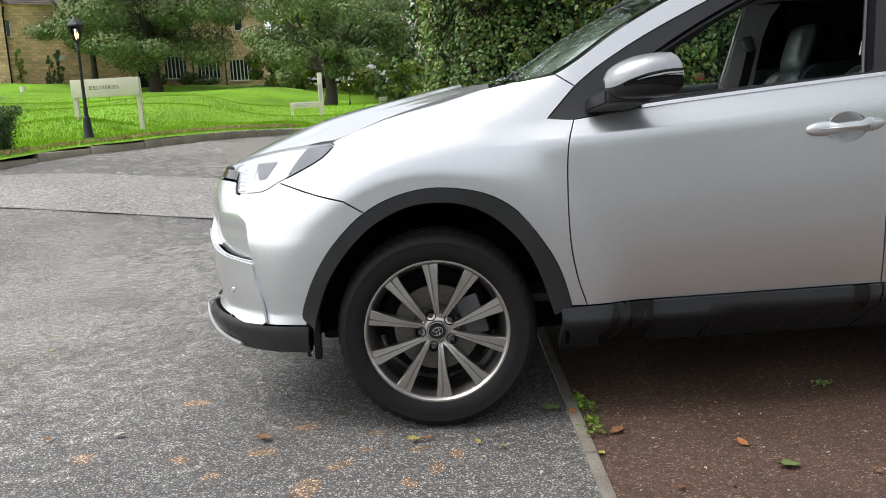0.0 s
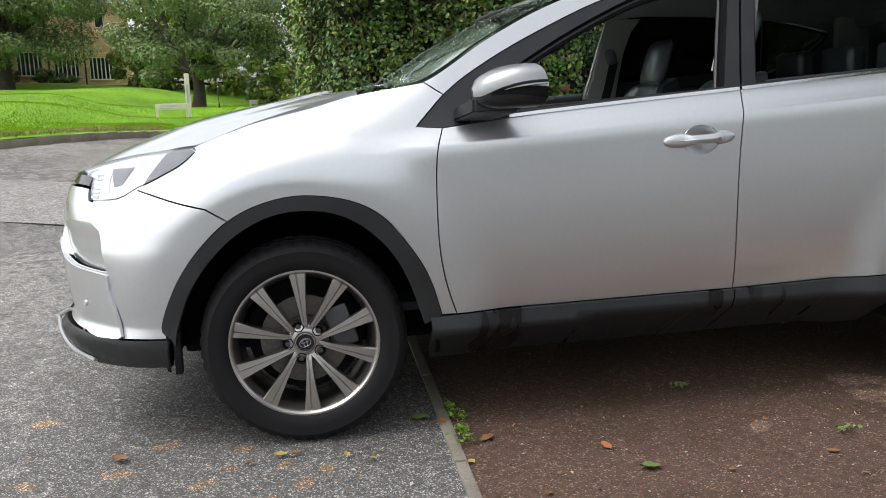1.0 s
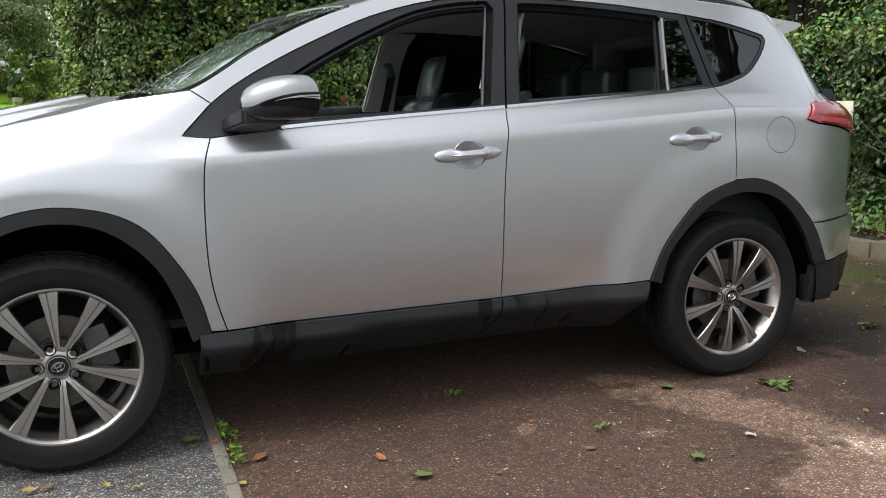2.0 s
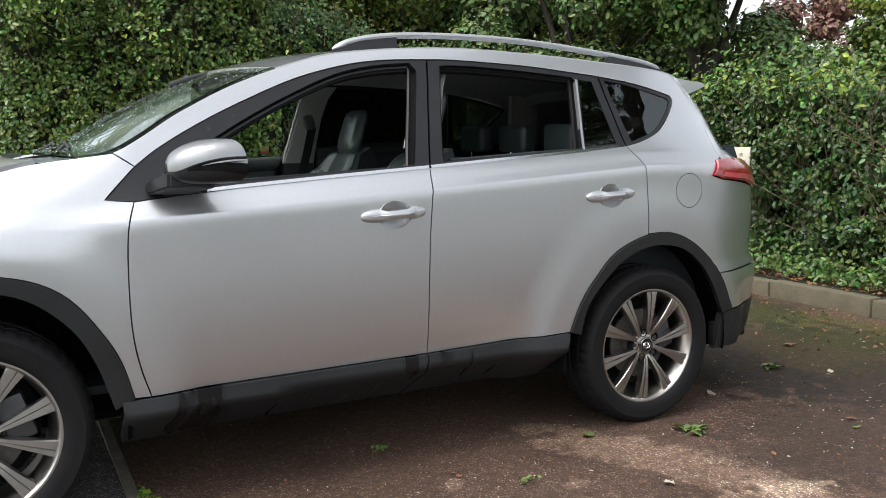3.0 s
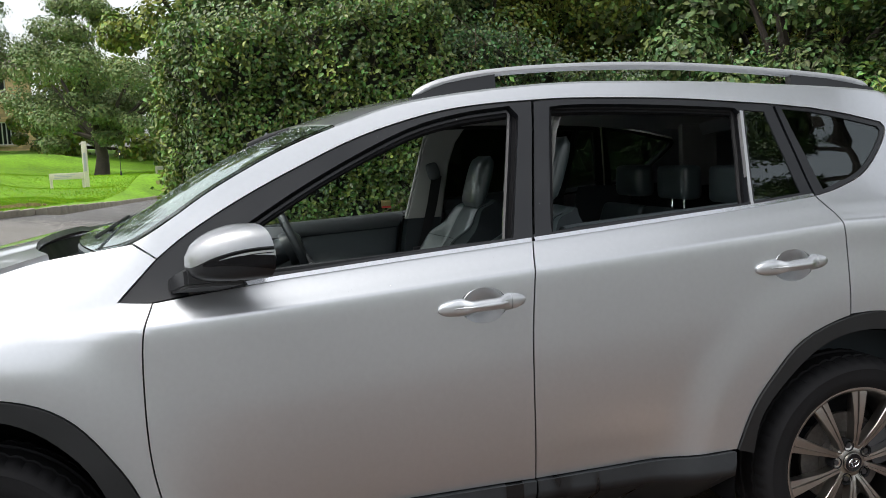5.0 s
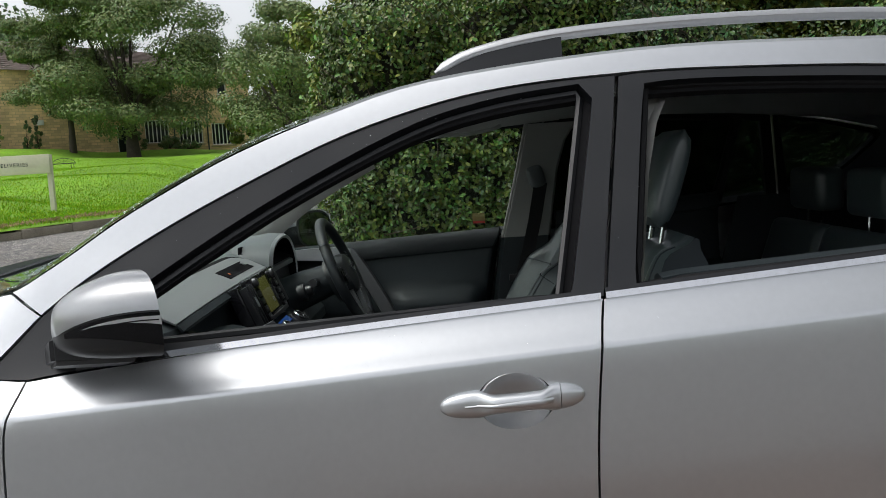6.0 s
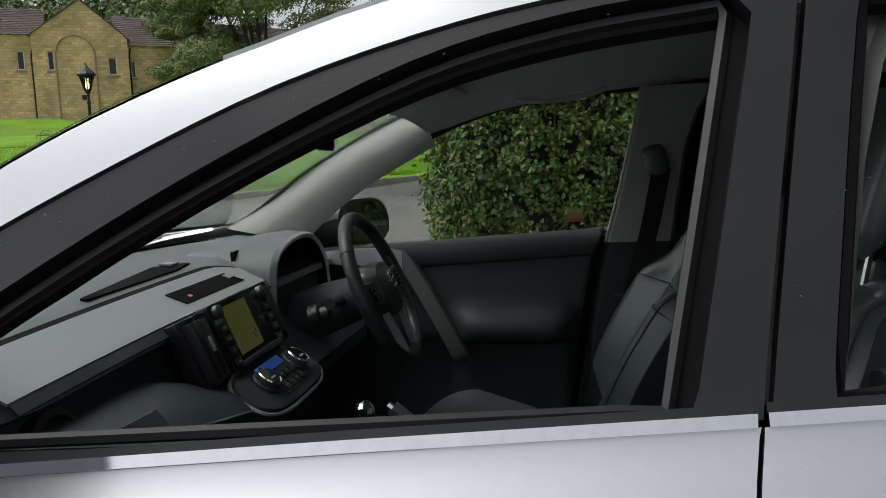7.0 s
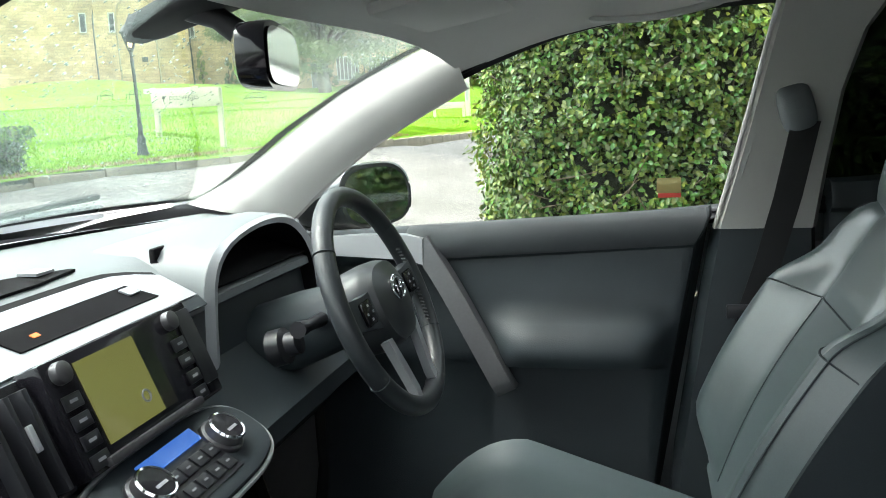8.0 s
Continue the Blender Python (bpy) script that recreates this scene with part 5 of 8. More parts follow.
front_open_far = [(0.60, 1.112), (1.515, 1.160)] + run([(1.515, 1.160), (1.55, 1.28), (1.575, 1.42), (1.596, 1.532)], 3) + run([(1.586, 1.546), (1.43, 1.540), (1.235, 1.514), (1.03, 1.442), (0.824, 1.338), (0.60, 1.195)], 4)
car_panel("door_frame", [(0.417, 1.072), (0.519, 1.178)] + k1 + [(1.655, 1.579), (1.585, 1.164)] + [(1.2, 1.134), (0.847, 1.106), (0.585, 1.079), (0.505, 1.068)],
          TRIM, "satin black window frame", [front_open_far], lift=-0.004, thick=0.03, gap=0.001, parent=front_doors, sides=(True,))
car_panel("door_frame", [(1.591, 1.165), (1.661, 1.579)] + k2 + [(2.470, 1.537), (2.535, 1.243)] + belt_rear[::-1][1:3] + [(1.66, 1.168)],
                    TRIM, "satin black window frame", [rear_open, small_pane], lift=-0.004, thick=0.03, gap=0.001, parent=rear_doors, sides=(True,))
car_panel("door_frame", [(1.591, 1.165), (1.661, 1.579)] + k2 + [(2.470, 1.537), (2.535, 1.243)] + belt_rear[::-1][1:3] + [(1.66, 1.168)],
          TRIM, "satin black window frame", [rear_ring, small_pane], lift=-0.004, thick=0.03, gap=0.001, parent=rear_doors, sides=(False,))
car_panel("quarter_window_frame", [(2.478, 1.536)] + k3 + dlo_rear[1:-1] + [(2.541, 1.243)], TRIM, "satin black quarter window surround", [rear_pane], lift=-0.004, thick=0.03, gap=0.001)
for name, outline, doors in (("small_pane", small_pane, rear_doors), ("quarter_window", rear_pane, None)):
    car_panel(name, outline, TINT, "dark tinted glass mirroring trees and sky", lift=-0.008, thick=0.004, gap=-0.003, parent=doors)
for outline, doors, mat in ((front_open_far, front_doors, GLASS), (rear_open, rear_doors, PRIVACY)):
    for pane in car_panel("window_glass", outline, mat, "raised side window glass", lift=-0.012, thick=0.004, gap=-0.004, parent=doors, sides=(True,)).values():
        pane.visible_shadow = mat is PRIVACY
for outline, doors in (([(0.60, 1.078), (0.847, 1.101), (1.2, 1.129), (1.578, 1.157), (1.579, 1.1625), (1.2, 1.1345), (0.847, 1.1065), (0.60, 1.0835)], front_doors),
                       ([(1.588, 1.158), (1.95, 1.186), (2.315, 1.214), (2.53, 1.236), (2.53, 1.2415), (2.315, 1.2195), (1.95, 1.1915), (1.588, 1.1635)], rear_doors)):
    car_panel("belt_moulding", [(x, z + (0.0055 if i >= 4 else 0.0)) for i, (x, z) in enumerate(outline)], CHROME, "polished chrome strip under the window", lift=0.004, thick=0.004, gap=0.0, size=0.02, parent=doors)
    car_panel("window_seal", [(x, z + (0.0145 if i >= 4 else 0.0118)) for i, (x, z) in enumerate(outline)], TRIM, "black rubber window seal", lift=-0.002, thick=0.05, gap=0.0, size=0.02, parent=doors)


car_panel("pane_divider", [(2.309, 1.226), (2.319, 1.227), (2.359, 1.522), (2.349, 1.524)], SATIN, "satin divider strip beside the small pane", lift=-0.001, thick=0.02, gap=0, size=0.02, parent=rear_doors)


# handles in their hollows
def bowl(cx, cz, rx, rz, depth):
    def where(p, z):
        q = skin_point(p, z)
        d = np.clip(1 - ((p - cx) / rx) ** 2 - ((z - cz) / rz) ** 2, 0, 1) ** 0.8
        return q + np.stack([0 * d, depth * d, 0 * d], -1)
    return where


for cx, cz, doors, hole, ln in ((1.408, 0.992, front_doors, door_hole, 0.13), (2.408, 1.033, rear_doors, rear_hole, 0.125)):
    car_panel("handle_cup", ellipse(cx, cz - 0.002, 0.064, 0.053), PAINT, "hollow behind the door handle", gap=0, thick=0.004, size=0.012, parent=doors, where=bowl(cx, cz - 0.002, 0.064, 0.053, 0.028))
    for mirror in CAR_SIDES:
        f = -1 if not mirror else 1

        def handle_ring(u, grow=1.0, proud=0.0, tall=None):
            span = float(step(-0.50, -0.22, u) * step(-0.62, -0.36, -u))
            end = max(0.0, 1 - abs(u) ** 4.5) ** 0.5
            h = (0.024 * (1 - 0.36 * span) * end + 0.001 if tall is None else tall) * grow
            dep = (0.017 * end + 0.001) * grow
            x, z = cx - 0.006 + u * ln, cz + 0.002 + 0.006 * u
            y = float(half_width(x, z)) + 0.003 + 0.013 * span + proud
            ring = []
            for a in np.linspace(0, 2 * math.pi, 28, endpoint=False):
                c, q = math.cos(a), math.sin(a)
                ring.append((x, f * (y + dep * math.copysign(abs(c) ** 0.8, c)), z + h * math.copysign(abs(q) ** 0.75, q)))
            return ring
        us = list(-np.cos(np.linspace(0, 2.28, 40)))
        rows = [handle_ring(u) for u in us] + [handle_ring(us[-1] + 0.006, 0.95)]
        grip = part("door_handle", loft(bmesh.new(), rows, closed=True, caps=True), PAINT, doors[mirror], "silver pull handle")
        us = list(-np.cos(np.linspace(2.305, math.pi, 14)))
        rows = [handle_ring(us[0] - 0.006, 0.95)] + [handle_ring(u) for u in us]
        part("handle_cap", loft(bmesh.new(), rows, closed=True, caps=True), PAINT, grip, "silver lock cap")
        rows = [handle_ring(u, 1.0, 0.0015, 0.004 + 0.006 * float(step(-0.62, 0.2, u)) - 0.004 * max(0.0, (u - 0.4) / 0.2) ** 2) for u in np.linspace(-0.66, 0.55, 24)]
        part("handle_inlay", loft(bmesh.new(), rows, closed=True, caps=True), PAINT, grip, "raised silver inlay")

# bumpers
nose_line = [(float(nose_x(z)) - 0.01, z) for z in np.linspace(0.885, 0.43, 10)]
fog = [(-0.908, 0.758), (-0.80, 0.780), (-0.72, 0.783), (-0.682, 0.756), (-0.663, 0.66), (-0.657, 0.618), (-0.80, 0.630), (-0.875, 0.655)]
front_bumper = ([(-0.225, 0.790), (-0.295, 0.833), (-0.546, 0.894), (-0.609, 0.863), (-0.715, 0.849), (-0.738, 0.852), (-0.752, 0.890), (-0.80, 0.892)] + nose_line + [(-0.80, 0.40), (-0.63, 0.392), (-0.44, 0.399)] + front_arch_out[:split + 1])
car_panel("front_bumper", front_bumper, PAINT, "silver front bumper", [fog], gap=0.003, size=0.018)


def recess(p, z):
    """Sinks inwards towards the ledge at its foot."""
    q = skin_point(p, z)
    edge = np.interp(z, [0.618, 0.66, 0.756, 0.783], [float(skin_p(x, 0.68)) for x in (-0.657, -0.663, -0.682, -0.72)])
    front = np.interp(z, [0.655, 0.758], [float(skin_p(-0.875, 0.655)), float(skin_p(-0.908, 0.758))])
    d = 0.030 * step(0.80, 0.66, z) * step(0.0, 0.016, edge - p) * step(0.0, 0.06, p - front)
    return q + np.stack([0.75 * d, 0.65 * d, 0 * d], -1)


def flank(p, z):
    """A facet that stands out from the bumper, most at its front top."""
    q = skin_point(p, z)
    d = 0.006 + 0.010 * step(0.64, 0.44, z)
    return q + np.stack([-0.6 * d, -0.7 * d, 0 * d], -1)


car_panel("fog_recess", fog, PAINT, "recessed silver bumper insert", gap=-0.004, thick=0.01, size=0.012, where=recess)
blade = run([(-0.905, 0.70), (-0.87, 0.648), (-0.80, 0.626), (-0.72, 0.618), (-0.652, 0.610)], 3) + run([(-0.645, 0.56), (-0.62, 0.47), (-0.605, 0.405)], 3) + run([(-0.62, 0.395), (-0.74, 0.40), (-0.85, 0.49), (-0.905, 0.60)], 3)
car_panel("bumper_blade", blade, PAINT, "slanting silver lower bumper facet", thick=0.012, gap=0.001, size=0.02, where=flank)
car_panel("bumper_lip", [(-0.44, 0.398), (-0.63, 0.390), (-0.80, 0.398), (-0.98, 0.40), (-0.98, 0.30), (-0.72, 0.285), (-0.45, 0.300)], CLAD, "black lower bumper lip", lift=0.004, thick=0.03)
for f in (-1, 1):
    pts = []
    for u, z in ((-0.72, 0.300), (-0.83, 0.310), (-0.91, 0.335), (-0.955, 0.368), (-0.915, 0.400), (-0.865, 0.43)):
        q = skin_point(np.array([float(skin_p(u, z))]), np.array([z]))[0]
        pts.append((q[0] - 0.016, f * (-q[1] + 0.006), z))
    part("skid_trim", tube(bmesh.new(), run(pts, 3), 0.007, 8), SATIN, car, "thin silver skid plate edge")
car_panel("grille", [(-0.756, 0.925), (-0.757, 0.896), (-0.80, 0.897), (float(nose_x(0.897)) - 0.01, 0.897), (float(nose_x(0.93)) - 0.01, 0.93), (-0.80, 0.932)], GLOSS, "gloss black grille bar", lift=-0.004)
for mirror in CAR_SIDES:
    c = skin_point(np.array([float(skin_p(-0.745, 0.50))]), np.array([0.50]))[0] * (1, -1 if mirror else 1, 1)
    nn = Vector((-0.55, 0.83 if mirror else -0.83, 0.1)).normalized()
    m = Matrix.Translation(Vector(c) + nn * 0.024) @ nn.to_track_quat("Z", "Y").to_matrix().to_4x4()
    part("parking_sensor", lathe(bmesh.new(), [(0.0005, 0.001), (0.008, 0.0008), (0.009, -0.002), (0.011, -0.004)], 20, m), PAINT, car, "round parking sensor")

head = run([(-0.334, 1.014), (-0.379, 0.974), (-0.468, 0.928), (-0.546, 0.893), (-0.609, 0.862), (-0.725, 0.850)], 3) + [(-0.745, 0.925), (-0.80, 0.935)] + run([(-0.80, 0.945), (-0.70, 0.972), (-0.582, 0.996), (-0.45, 1.012), (-0.345, 1.026)], 3)
lamps = car_panel("headlight", head, CLEAR, "clear headlight with a dark rear tip", lift=0.003, thick=0.004, gap=0.002)
for ob in lamps.values():
    ob.visible_shadow = False
car_panel("lamp_back", head, HOUSING, "bright lamp housing", lift=-0.010, thick=0.01, gap=0, parent=lamps)
car_panel("lamp_tip", [(-0.336, 1.014), (-0.379, 0.976), (-0.468, 0.930), (-0.520, 0.908), (-0.47, 0.985), (-0.45, 1.008), (-0.35, 1.022)], GLOSS, "dark rear tip", lift=-0.004, thick=0.005, gap=0, parent=lamps)
car_panel("lamp_bezel", [(-0.668, 0.955), (-0.575, 0.964), (-0.610, 0.908), (-0.640, 0.902)], TRIM, "dark triangular bezel", lift=-0.006, thick=0.003, gap=0, parent=lamps)
car_panel("grille_end", [(-0.80, 0.940), (-0.73, 0.960), (-0.725, 0.925), (-0.80, 0.905)], GLOSS, "black lamp corner", lift=-0.010, thick=0.008, gap=0, parent=lamps)
for k in range(6):
    z0 = 0.862 + 0.014 * k
    car_panel("light_rib", [(-0.735, z0), (-0.700, z0 + 0.002), (-0.700, z0 + 0.008), (-0.735, z0 + 0.006)], SATIN, "light guide rib", lift=-0.006, thick=0.005, gap=0, parent=lamps)
car_panel("running_light", [(-0.69, 0.858), (-0.66, 0.858), (-0.60, 0.868), (-0.52, 0.905), (-0.54, 0.915), (-0.61, 0.882), (-0.655, 0.872), (-0.665, 0.945), (-0.695, 0.94)], WHITE, "white light guide", lift=-0.005, thick=0.004, gap=0, parent=lamps)

rear_bumper_line = [(float(tail_x(z)) + 0.01, z) for z in np.linspace(0.655, 0.475, 5)]
car_panel("rear_bumper", [(3.068, 0.652), (3.30, 0.655), (3.55, 0.66)] + rear_bumper_line + [(3.50, 0.470), (3.175, 0.472)] + [p for p in rear_arch_out[::-1] if p[0] > 3.07], PAINT, "silver rear bumper")
car_panel("rear_lip", [(3.175, 0.470), (3.5, 0.468), (3.78, 0.468), (3.78, 0.32), (3.4, 0.285), (3.05, 0.295), (3.095, 0.46)], CLAD, "black rear bumper lip", lift=0.004, thick=0.03)
car_panel("tail_light", [(3.04, 1.172), (3.0, 1.106), (3.07, 1.088)] + run([(3.07, 1.090), (3.25, 1.070), (3.42, 1.035)], 3) + [(3.50, 1.03), (3.53, 1.06), (3.50, 1.12), (3.35, 1.165), (3.2, 1.175)], RED_LENS, "red tail light wrapping round the corner", lift=0.014, thick=0.03, gap=0.002)
car_panel("tail_light_band", [(3.06, 1.100), (3.25, 1.082), (3.42, 1.050), (3.46, 1.055), (3.45, 1.075), (3.28, 1.104), (3.08, 1.118)], REFLECTOR_RED, "pale pink reflector band", lift=0.017, thick=0.01, gap=0.001)
gate_edge = [(float(tail_x(z)) + 0.01, z) for z in np.linspace(0.67, 1.555, 14)]
car_panel("tailgate", hatch_edge + [(3.11, 1.18), (3.42, 1.033), (3.46, 0.80), (3.47, 0.67)] + gate_edge, PAINT, "silver tailgate", gap=0.0008)
car_panel("rear_window", [(3.17, 1.22), (3.12, 1.46)] + [(float(tail_x(z)) + 0.01, z) for z in np.linspace(1.46, 1.22, 6)], TINT, "dark rear window", lift=0.004, thick=0.004, gap=0.0)


# roof, windscreen, bonnet
def span(edge, bow, crown, n=21, power=2.0):
    """Rows across the car between an edge and its mirror image."""
    rows = []
    for i, (x, z) in enumerate(edge):
        q = skin_point(np.array([float(skin_p(x, z))]), np.array([z]))[0]
        t = i / (len(edge) - 1)
        row = []
        for v in np.linspace(-1, 1, n):
            row.append((q[0] - bow(t) * (1 - abs(v) ** power), -q[1] * v, q[2] + crown(t) * (1 - abs(v) ** power)))
        rows.append(row)
    return rows


def solid(name, rows, mat, label, thick=0.015, parent=None):
    a = np.array(rows)
    down = a - np.array([0, 0, thick])
    k, n = a.shape[:2]
    idx = np.arange(k * n).reshape(k, n)
    f = []
    for i in range(k - 1):
        for j in range(n - 1):
            q = (idx[i, j], idx[i, j + 1], idx[i + 1, j + 1], idx[i + 1, j])
            f += [q, tuple(v + k * n for v in q[::-1])]
    ring = list(idx[0]) + list(idx[1:, -1]) + list(idx[-1, -2::-1]) + list(idx[-2:0:-1, 0])
    for p, q in zip(ring, ring[1:] + ring[:1]):
        f.append((q, p, p + k * n, q + k * n))
    ob = add_mesh(name, np.vstack([a.reshape(-1, 3), down.reshape(-1, 3)]), f, mat, parent or car, label)
    bm = bmesh.new()
    bm.from_mesh(ob.data)
    bmesh.ops.recalc_face_normals(bm, faces=bm.faces)
    bm.to_mesh(ob.data)
    bm.free()
    ob.data.set_sharp_from_angle(angle=radians(40))
    return ob


def screen_bow(t):
    return 0.13 - 0.06 * t


def screen_crown(t):
    return 0.010 + 0.016 * t


solid("roof", span([(x, z + 0.004) for x, z in roof_edge], lambda t: 0.10 * (1 - step(0, 0.3, t)) - 0.10 * step(0.8, 1, t), lambda t: 0.024 + 0.006 * math.sin(math.pi * t)), PAINT, "silver roof panel", 0.02)
screen = solid("windscreen", span([(x, z + 0.001) for x, z in pillar_edge], screen_bow, screen_crown, 31, 2.6), SCREEN_GLASS, "raindrop-spotted windscreen", 0.005)
screen.visible_shadow = False
rim_rows = span([(x, z + 0.004) for x, z in pillar_edge], screen_bow, screen_crown, 61, 2.6)
for lo, hi in ((0, 2), (59, 61)):
    bm = loft(bmesh.new(), [row[lo:hi] for row in rim_rows])
    bmesh.ops.solidify(bm, geom=bm.faces[:], thickness=0.002)
    part("screen_border", bm, GLOSS, screen, "black printed windscreen edge")
row_a, row_b = rim_rows[-3], rim_rows[-2]
bm = loft(bmesh.new(), [[Vector(row_a[j]) - Vector((0, 0, 0.002)), Vector(row_b[j]) - Vector((0, 0, 0.002))] for j in range(52, 57)])
bmesh.ops.solidify(bm, geom=bm.faces[:], thickness=0.0015)
part("windscreen_label", bm, WHITE, screen, "small pale label behind the windscreen")
hood_c = pchip([(-0.95, 0.86), (-0.87, 0.905), (-0.75, 0.985), (-0.55, 1.062), (-0.35, 1.120), (-0.1, 1.170), (0.13, 1.212), (0.30, 1.236), (0.45, 1.235)])
hood_edge = pchip([(-0.95, 0.20), (-0.88, 0.22), (-0.80, 0.33), (-0.70, 0.42), (-0.582, 0.50), (-0.45, 0.60), (-0.345, 0.70), (-0.1, 0.717), (0.2, 0.725), (0.45, 0.73)])
hood_drop = pchip([(-0.95, 0.001), (-0.88, 0.003), (-0.8, 0.008), (-0.70, 0.031), (-0.582, 0.051), (-0.45, 0.076), (-0.34, 0.088), (-0.13, 0.058), (0.07, 0.040), (0.21, 0.028), (0.4, 0.02)])


def hood_at(x, y):
    a = np.abs(y) / hood_edge(x)
    z = hood_c(x) - hood_drop(x) * a ** 2.6 + 0.008 * step(0.46, 0.38, np.abs(y)) * step(-0.8, -0.4, x)
    return np.stack([x, y, z], -1)


half = run([(-0.895, 0.0), (-0.885, 0.14), (-0.86, 0.23), (-0.80, 0.327), (-0.70, 0.417), (-0.582, 0.497), (-0.45, 0.596), (-0.355, 0.690)], 3) + run([(-0.335, 0.702), (-0.13, 0.712), (0.07, 0.714), (0.17, 0.716), (0.225, 0.712)], 3) + run([(0.225, 0.712), (0.15, 0.5), (0.115, 0.25), (0.105, 0.0)], 3)
hood_outline = half[:-1] + [(x, -y) for x, y in half[::-1]][:-1]
panel("bonnet", hood_outline, hood_at, PAINT, car, "silver bonnet", size=0.045, thick=0.02)
cowl = [[(x + 0.02 + 0.16 * (abs(y) / 0.72) ** 2 * 0.75, y, 1.200 - 0.02 * (abs(y) / 0.72) ** 2 - d) for y in np.linspace(-0.72, 0.72, 15)] for x, d in ((0.07, 0.02), (0.10, 0.075), (0.20, 0.070), (0.27, 0.035), (0.30, 0.0))]
part("cowl", loft(bmesh.new(), cowl), TRIM, car, "black cowl below the windscreen")
for a, b, c in (((0.30, -0.35, 1.205), (0.34, -0.62, 1.235), (0.36, -0.05, 1.262)), ((0.26, 0.25, 1.205), (0.33, -0.05, 1.24), (0.35, 0.52, 1.25))):
    bm = rod(bmesh.new(), a, Vector(b).lerp(Vector(c), 0.5), 0.009, 0.007, 8)
    rod(bm, b, c, 0.006, 0.006, 6)
    part("wiper", bm, TRIM, car, "black wiper arm and blade")

# roof rails and spoiler
for f in (-1, 1):
    pts = [(x, f * 0.585, z) for x, z in run([(1.295, 1.612), (1.379, 1.648), (1.547, 1.676), (1.832, 1.689), (2.181, 1.684), (2.554, 1.656), (2.818, 1.626), (2.935, 1.597)], 4)]
    rail = part("roof_rail", tube(bmesh.new(), pts, [0.006] + [0.017] * (len(pts) - 2) + [0.006], 10, flat=0.75), SATIN, car, "satin silver roof rail")
    for xs in ((1.285, 1.30, 1.40, 1.56), (2.62, 2.75, 2.90, 2.95)):
        rows = [[(x, f * 0.585 + dy, z) for dy, z in ((-0.022, lo), (-0.014, hi), (0.014, hi), (0.022, lo))] for x, lo, hi in
                [(x, float(np.interp(x, [p[0] for p in roof_edge], [p[1] for p in roof_edge])) - 0.004, float(np.interp(x, [p[0] for p in pts], [p[2] for p in pts])) - 0.006) for x in xs]]
        part("rail_foot", loft(bmesh.new(), rows, caps=True), TRIM, rail, "black rail foot")
rows = []
for v in np.linspace(-1, 1, 15):
    y = 0.60 * v
    d = 0.05 * v * v
    rows.append([(2.98 - d, y, 1.590 - 0.02 * v ** 4), (3.25 - d, y, 1.560 - 0.02 * v ** 4), (3.265 - d, y, 1.547 - 0.02 * v ** 4), (3.20 - d, y, 1.520 - 0.02 * v ** 4), (3.14 - d, y, 1.500 - 0.02 * v ** 4), (3.02 - d, y, 1.485 - 0.02 * v ** 4)])
part("spoiler", loft(bmesh.new(), rows, closed=True, caps=True), PAINT, car, "silver roof spoiler")
bm = box(bmesh.new(), 2.62, 2.74, -0.012, 0.012, 1.640, 1.675, 0.010)
part("roof_antenna", bm, PAINT, car, "small fin antenna")

# door mirrors
def mirror_rows(f, lo, hi, grow=0.0, n=16, x_from=0.0, x_to=1.0):
    """Sections of the housing from its flat rear to its low nose; lo, hi: the angles they span, at each t."""
    rows = []
    for t in np.linspace(x_from, x_to, 16):
        k = max(0.0, 1 - t ** 3.2) ** 0.5
        hw, hz = 0.030 + 0.066 * k + grow, 0.020 + 0.058 * k + grow
        x, zc, yc = 0.836 - 0.236 * t + 0.010 * math.sin(math.pi * t), 1.190 - 0.020 * t ** 2, 0.942 - 0.035 * t ** 2
        row = []
        for a in np.radians(np.linspace(lo(t), hi(t), n)):
            c, q = math.cos(a), math.sin(a)
            yy = yc + hw * math.copysign(abs(c) ** 0.62, c)
            zz = zc + hz * math.copysign(abs(q) ** 0.80, q) * (1.0 if q > 0 else 0.86)
            row.append((x - 0.56 * (1.05 - yy) * (1 - t) ** 1.3 - 0.006 * q * (1 - t), f * yy, zz))
        rows.append(row)
    return rows


def cap_edge(t):
    """The angle at which the painted cap ends, falling towards the nose."""
    return 13.0 - 24.0 * t ** 3


